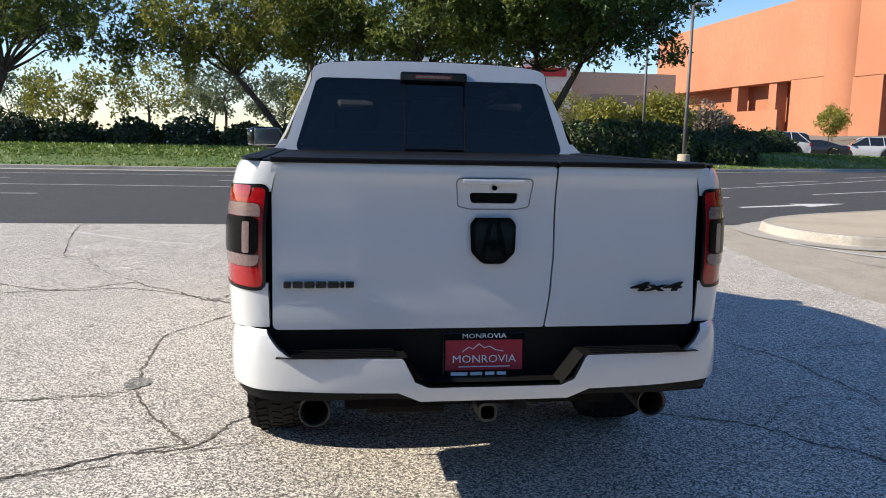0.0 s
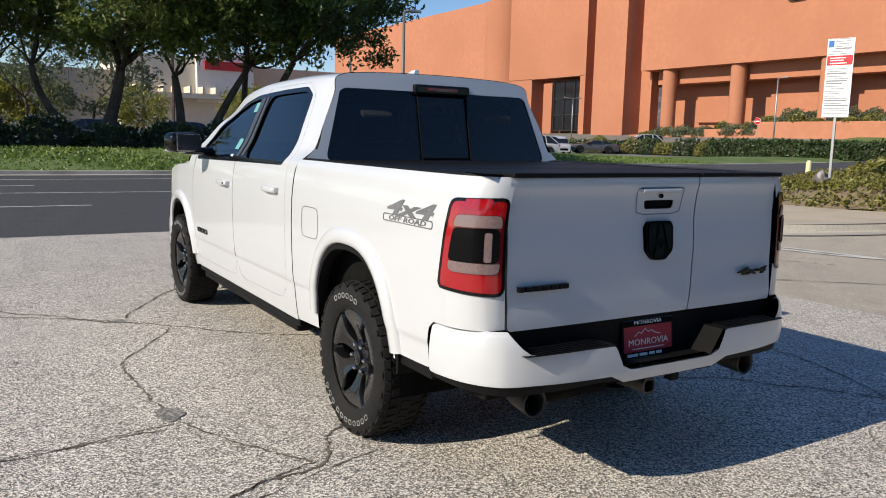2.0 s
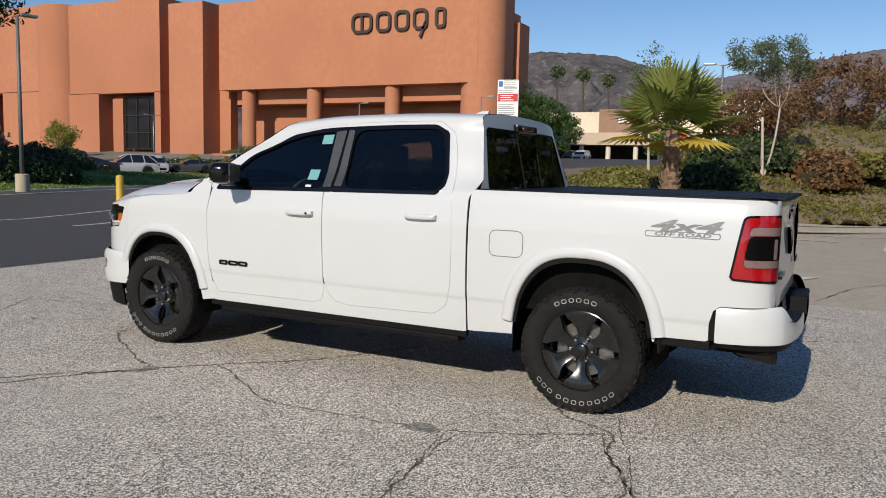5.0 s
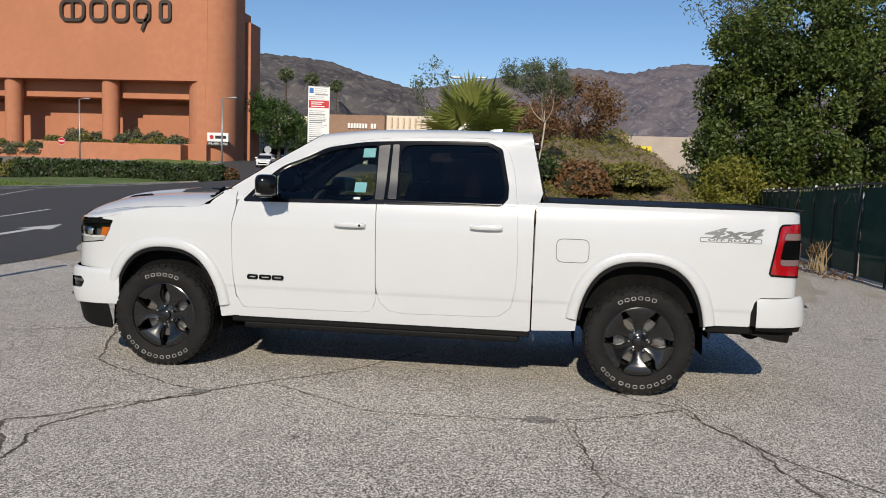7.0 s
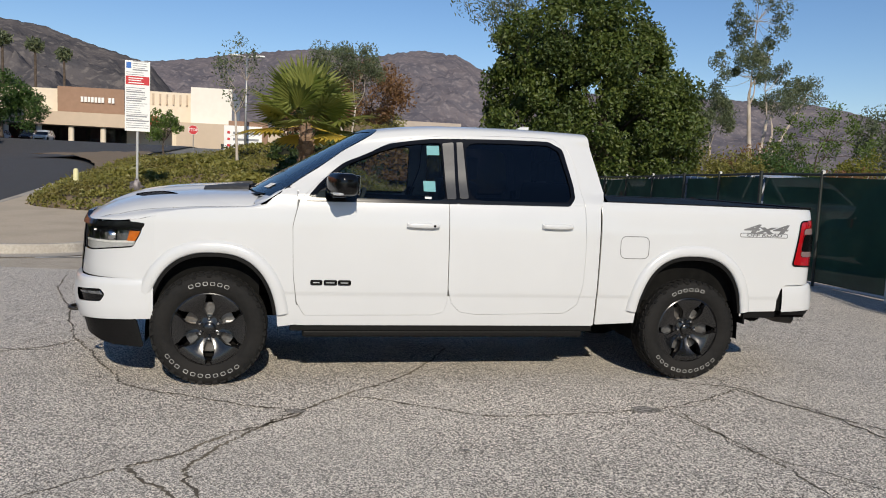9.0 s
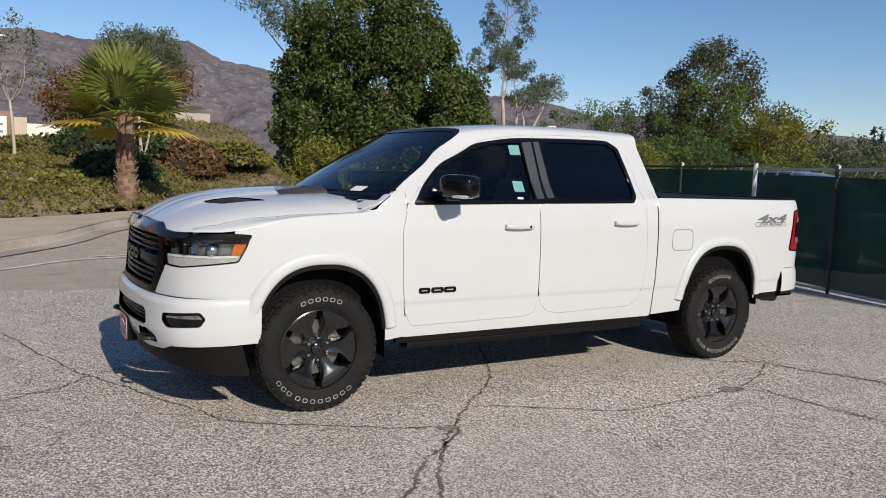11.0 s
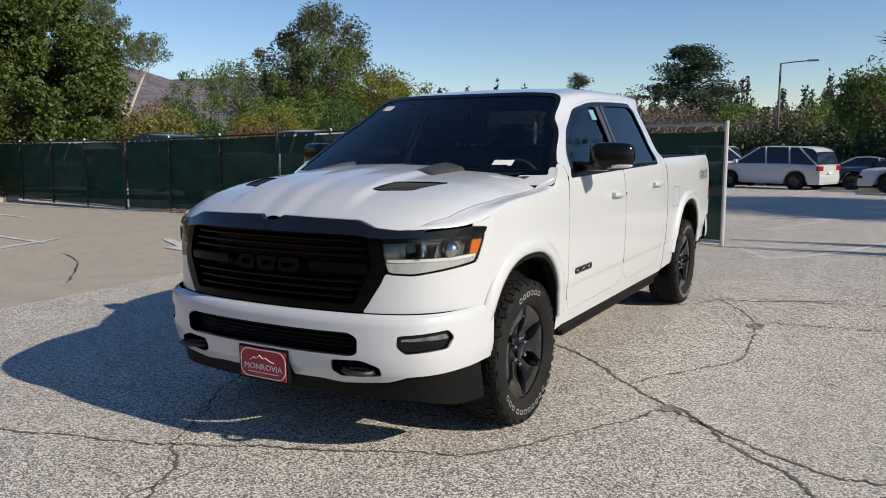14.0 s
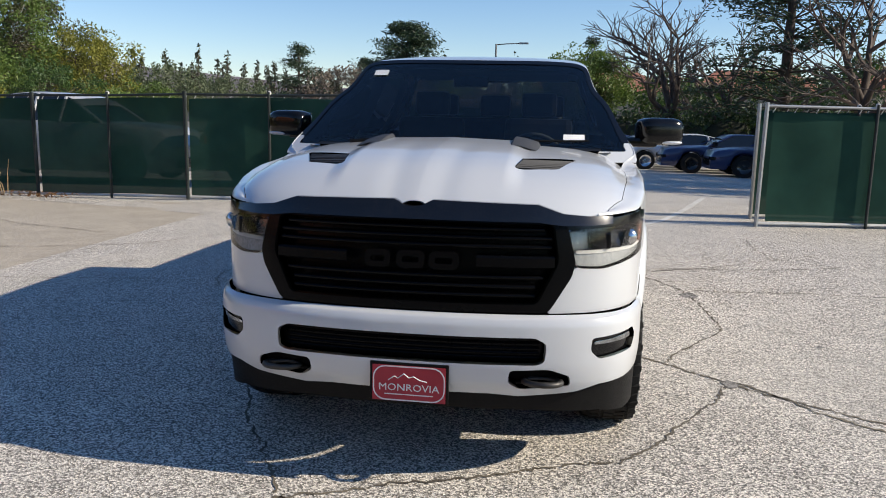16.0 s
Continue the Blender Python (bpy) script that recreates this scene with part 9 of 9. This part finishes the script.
seat(-0.40, 0.30, 0.25)
seat(0.40, 0.30, 0.25)
seat(0.0, -0.58, 0.68)
part("dashboard", Shape().grid([[(x, y, z) for x in np.linspace(-0.84, 0.84, 9)] for y, z in ((1.52, 1.34), (1.25, 1.375), (1.05, 1.36), (0.98, 1.28), (0.97, 0.9), (1.1, 0.6))]), CABIN, truck, smooth=True)
t = np.linspace(0, 2 * math.pi, 25)
part("steering_wheel", Shape().tube(np.c_[-0.40 + 0.19 * np.cos(t), 0.80 - 0.08 * np.sin(t), 1.24 + 0.17 * np.sin(t)], 0.016, 8, cap=False), CABIN, truck, smooth=True)
part("steering_hub", Shape().box((-0.58, 0.79, 1.21), (-0.22, 0.84, 1.27), 0.02), CABIN, truck)
part("centre_console", Shape().box((-0.14, -0.1, 0.55), (0.14, 1.0, 0.98), 0.03), CABIN, truck)
part("inner_mirror", Shape().box((-0.11, 0.86, 1.70), (0.11, 0.89, 1.765), 0.012), GLOSS, truck)
part("headliner", Shape().box((-0.60, -0.95, 1.815), (0.60, 0.62, 1.835)), CABIN, truck)
part("cabin_floor", Shape().box((-0.88, -1.03, 0.50), (0.88, 1.2, 0.56)), CABIN, truck)
for s in (-1, 1):
    part("door_card", Shape().grid([[(s * 0.90, y, z) for y in (-1.0, 0.1, 1.22)] for z in (0.55, 1.0, 1.33)]), CABIN, truck)


# ---- parked vehicles ----
CARGLASS = material("dark_car_glass", (0.010, 0.012, 0.014), (0.014, 0.016, 0.018), None, 4, 1, 0.06, spec=0.7, rough_var=0.02)
STYLES = {  # length, half width, belt profile (y, z), roof profile (y, z), wheel radius, axle places
    "suv": (4.8, 0.96, [(-2.4, 0.95), (-2.3, 1.05), (-1.0, 1.08), (0.9, 1.06), (1.2, 1.05), (2.2, 0.96), (2.4, 0.75)], [(-2.35, 1.06), (-2.15, 1.62), (-1.6, 1.74), (0.0, 1.76), (0.5, 1.68), (1.25, 1.08)], 0.38, (-1.46, 1.46)),
    "coupe": (5.0, 0.95, [(-2.5, 0.80), (-2.4, 0.98), (-1.5, 1.00), (-0.6, 0.94), (0.7, 0.94), (1.0, 0.95), (2.1, 0.88), (2.42, 0.80), (2.5, 0.60)], [(-1.85, 1.0), (-1.0, 1.27), (-0.4, 1.37), (0.05, 1.36), (0.95, 0.96)], 0.36, (-1.46, 1.50)),
    "jeep": (4.3, 0.92, [(-2.1, 1.12), (-2.0, 1.16), (0.5, 1.16), (0.62, 1.16), (2.0, 1.10), (2.1, 0.95)], [(-2.05, 1.16), (-1.95, 1.80), (-0.5, 1.84), (0.35, 1.80), (0.65, 1.17)], 0.41, (-1.35, 1.45)),
    "pickup": (5.8, 1.0, [(-2.9, 1.28), (-2.85, 1.32), (-1.1, 1.34), (1.1, 1.30), (1.4, 1.30), (2.6, 1.15), (2.85, 0.8)], [(-1.1, 1.34), (-1.0, 1.86), (-0.4, 1.92), (0.3, 1.88), (1.25, 1.30)], 0.40, (-1.80, 1.85)),
}


def car(kind, mat, m, label, rear_red=True):
    """A parked vehicle: pressed body, glasshouse with pillars, wheels, lamps."""
    L, W, belt, roof, R, axles = STYLES[kind]
    base = thing("parked_car" if kind != "pickup" else "parked_pickup", label, "car", m, "parked cars")
    by = np.linspace(belt[0][0], belt[-1][0], 44)
    bz = soft_interp(by, [p[0] for p in belt], [p[1] for p in belt])
    rows = []
    for y, top in zip(by, bz):
        k = 1 - 0.16 * abs(y / (L / 2)) ** 5
        lo = 0.26
        for ax in axles:
            dd = abs(y - ax) / (R + 0.06)
            if dd < 1:
                lo = max(lo, R + (R + 0.06) * math.sqrt(1 - dd * dd) * 0.95)
        lo = min(lo, top - 0.08)
        h = top - lo
        prof = [(0.0, lo + 0.0), (W * k * 0.92, lo), (W * k * 0.985, lo + h * 0.25), (W * k, lo + h * 0.55), (W * k * 0.985, lo + h * 0.85), (W * k * 0.93, top - 0.015), (W * k * 0.80, top + 0.012), (0.0, top + 0.03)]
        rows.append([(-x, y, z) for x, z in prof] + [(x, y, z) for x, z in prof[::-1]][1:-1])
    body = Shape().grid(rows, closed=True)
    body.add(rows[0], [tuple(range(len(rows[0])))])
    body.add(rows[-1], [tuple(range(len(rows[-1])))[::-1]])
    part("body", body, mat, base, smooth=True, sharp=40)
    ry = np.linspace(roof[0][0], roof[-1][0], 26)
    rz = soft_interp(ry, [p[0] for p in roof], [p[1] for p in roof])
    rb = np.interp(ry, by, bz)
    glass, cap = [], []
    for y, z, b0 in zip(ry, rz, rb):
        z = max(z, b0 + 0.005)
        t = (z - b0) / 0.7
        wb, wt = W * 0.90, W * (0.90 - 0.22 * t)
        glass.append([(-wb, y, b0 - 0.02), (-wt, y, z - 0.03 * t), (wt, y, z - 0.03 * t), (wb, y, b0 - 0.02)])
        if z - b0 > 0.5 * (rz - rb).max():
            cap.append([(-wt * 1.01, y, z - 0.06), (-wt * 0.97, y, z - 0.01), (-wt * 0.6, y, z + 0.012), (0, y, z + 0.02), (wt * 0.6, y, z + 0.012), (wt * 0.97, y, z - 0.01), (wt * 1.01, y, z - 0.06)])
    part("glasshouse", Shape().grid(glass), CARGLASS, base, "dark windows")
    part("roof", Shape().grid(cap), mat, base, smooth=True)
    n = len(ry)
    for s in (-1, 1):
        for i0 in ((0, n // 3, n // 2 + 2) if kind != "coupe" else (0, n // 2 - 4)):
            j = min(n - 1, i0 + (6 if i0 == 0 else 1))
            if kind in ("suv", "jeep") or i0:
                part("pillar", Shape().tube([(s * (W * 0.905), ry[i0], rb[i0]), (s * (abs(glass[j][1][0]) + 0.012), ry[j], glass[j][1][2])], 0.035, 6), mat, base)
        part("pillar", Shape().tube([(s * W * 0.89, ry[-1] + 0.02, rb[-1]), (s * (abs(glass[-8][1][0]) + 0.01), ry[-8], glass[-8][1][2])], 0.035, 6), mat, base)
        for ax in axles:
            w = part("wheel", Shape().lathe([(R * 0.62, -0.11), (R * 0.95, -0.11), (R, -0.07), (R, 0.07), (R * 0.95, 0.11), (R * 0.62, 0.11)], 28, "x", (s * (W - 0.10), ax, R)), TYRE, base, smooth=True, sharp=40)
            rim = Shape().lathe([(R * 0.64, 0.105 * s), (R * 0.60, 0.07 * s), (R * 0.10, 0.09 * s), (0, 0.095 * s)], 20, "x", (s * (W - 0.10), ax, R))
            part("rim", rim, CHROME if "bright wheels" in label else SATIN, w, smooth=True)
        part("tail_light", Shape().box((s * W * 0.55, belt[0][0] - 0.02, belt[1][1] - 0.24), (s * W * 0.93, belt[0][0] + 0.10, belt[1][1] - 0.06), 0.02), LAMPRED, base)
        part("headlight", Shape().box((s * W * 0.52, belt[-1][0] - 0.16, belt[-1][1] - 0.06), (s * W * 0.88, belt[-1][0] + 0.01, belt[-1][1] + 0.05), 0.02), SILVER if kind != "coupe" else GLOSS, base)
        part("mirror", Shape().box((s * W * 0.93, ry[-1] - 0.25, rb[-1] + 0.02), (s * (W + 0.20), ry[-1] - 0.10, rb[-1] + 0.17), 0.03), GLOSS if mat is not PAINT else mat, base)
    part("bumper", Shape().box((-W * 0.86, -L / 2 - 0.03, 0.30), (W * 0.86, -L / 2 + 0.15, 0.62), 0.05), mat, base)
    part("grille", Shape().box((-W * 0.62, L / 2 - 0.16, 0.36), (W * 0.62, L / 2 + 0.012, 0.58), 0.02), GLOSS, base)
    part("number_plate", Shape().box((-0.16, -L / 2 - 0.045, 0.66), (0.16, -L / 2 - 0.02, 0.76)), PAPER, base)
    return base


CARBLUE = paint("dark_blue_paint", (0.012, 0.022, 0.085))
CARSILVER = paint("silver_paint", (0.42, 0.43, 0.45))
CARGREY = paint("dark_grey_paint", (0.06, 0.062, 0.066))
CARBLACK = paint("black_paint", (0.012, 0.012, 0.013))
car("suv", PAINT, pose(1.9, -29.9, on(1.9, -29.9), 0, 0, -112), "white sport utility vehicle parked across the lot")
car("jeep", PAINT, pose(4.5, -33.4, on(4.5, -33.4), 0, 0, 118), "white boxy off-road vehicle parked across the lot")
for x, y, mt, lb in ((-1.2, -33.6, CARSILVER, "silver low coupe parked in a row"), (-2.6, -30.8, CARBLUE, "dark blue coupe parked in a row"), (-3.9, -28.1, PAINT, "white low coupe parked in a row"), (-5.2, -25.6, PAINT, "white low coupe with bright wheels parked in a row"), (-6.5, -23.1, CARBLUE, "deep blue coupe parked in a row"), (-7.7, -20.6, CARBLUE, "blue coupe parked in a row near the gate")):
    car("coupe", mt, pose(x, y, on(x, y), 0, 0, -90), lb)
car("pickup", PAINT, pose(6.9, -35.5, on(6.9, -35.5), 0, 0, 200), "white pickup truck parked far across the lot")
car("pickup", CARSILVER, pose(10.4, -10.6, -0.1, 0, 0, 90), "silver pickup parked behind the screen fence")
car("pickup", CARBLACK, pose(17.2, -11.6, -0.15, 0, 0, 90), "dark pickup parked behind the screen fence")
car("suv", CARSILVER, pose(23.4, -13.0, -0.2, 0, 0, 90), "silver vehicle parked behind the screen fence")
car("suv", CARGREY, pose(4.4, -10.4, 0, 0, 0, 90), "dark grey vehicle parked behind the screen fence")
for i, (x, y, tr, k, mt) in enumerate([(-2.5, 52, 80, "suv", CARSILVER), (4.5, 53, 85, "suv", CARGREY), (10.5, 54, 95, "suv", CARBLUE), (42, 52, 60, "suv", CARSILVER), (47.5, 55, 150, "suv", CARSILVER), (53, 56, 60, "coupe", CARGREY), (60, 59, 60, "coupe", CARBLACK), (66, 62, 60, "suv", PAINT), (31, 47, 60, "suv", CARSILVER), (36, 50, 60, "coupe", CARBLACK), (88, 33, 100, "suv", PAINT), (126, 44, 90, "suv", PAINT), (120, 38, 90, "suv", CARBLACK), (116, 35, 90, "suv", PAINT)]):
    car(k, mt, pose(x, y, on(x, y) - 0.1, 0, 0, tr), "parked vehicle in the car park before the shops")
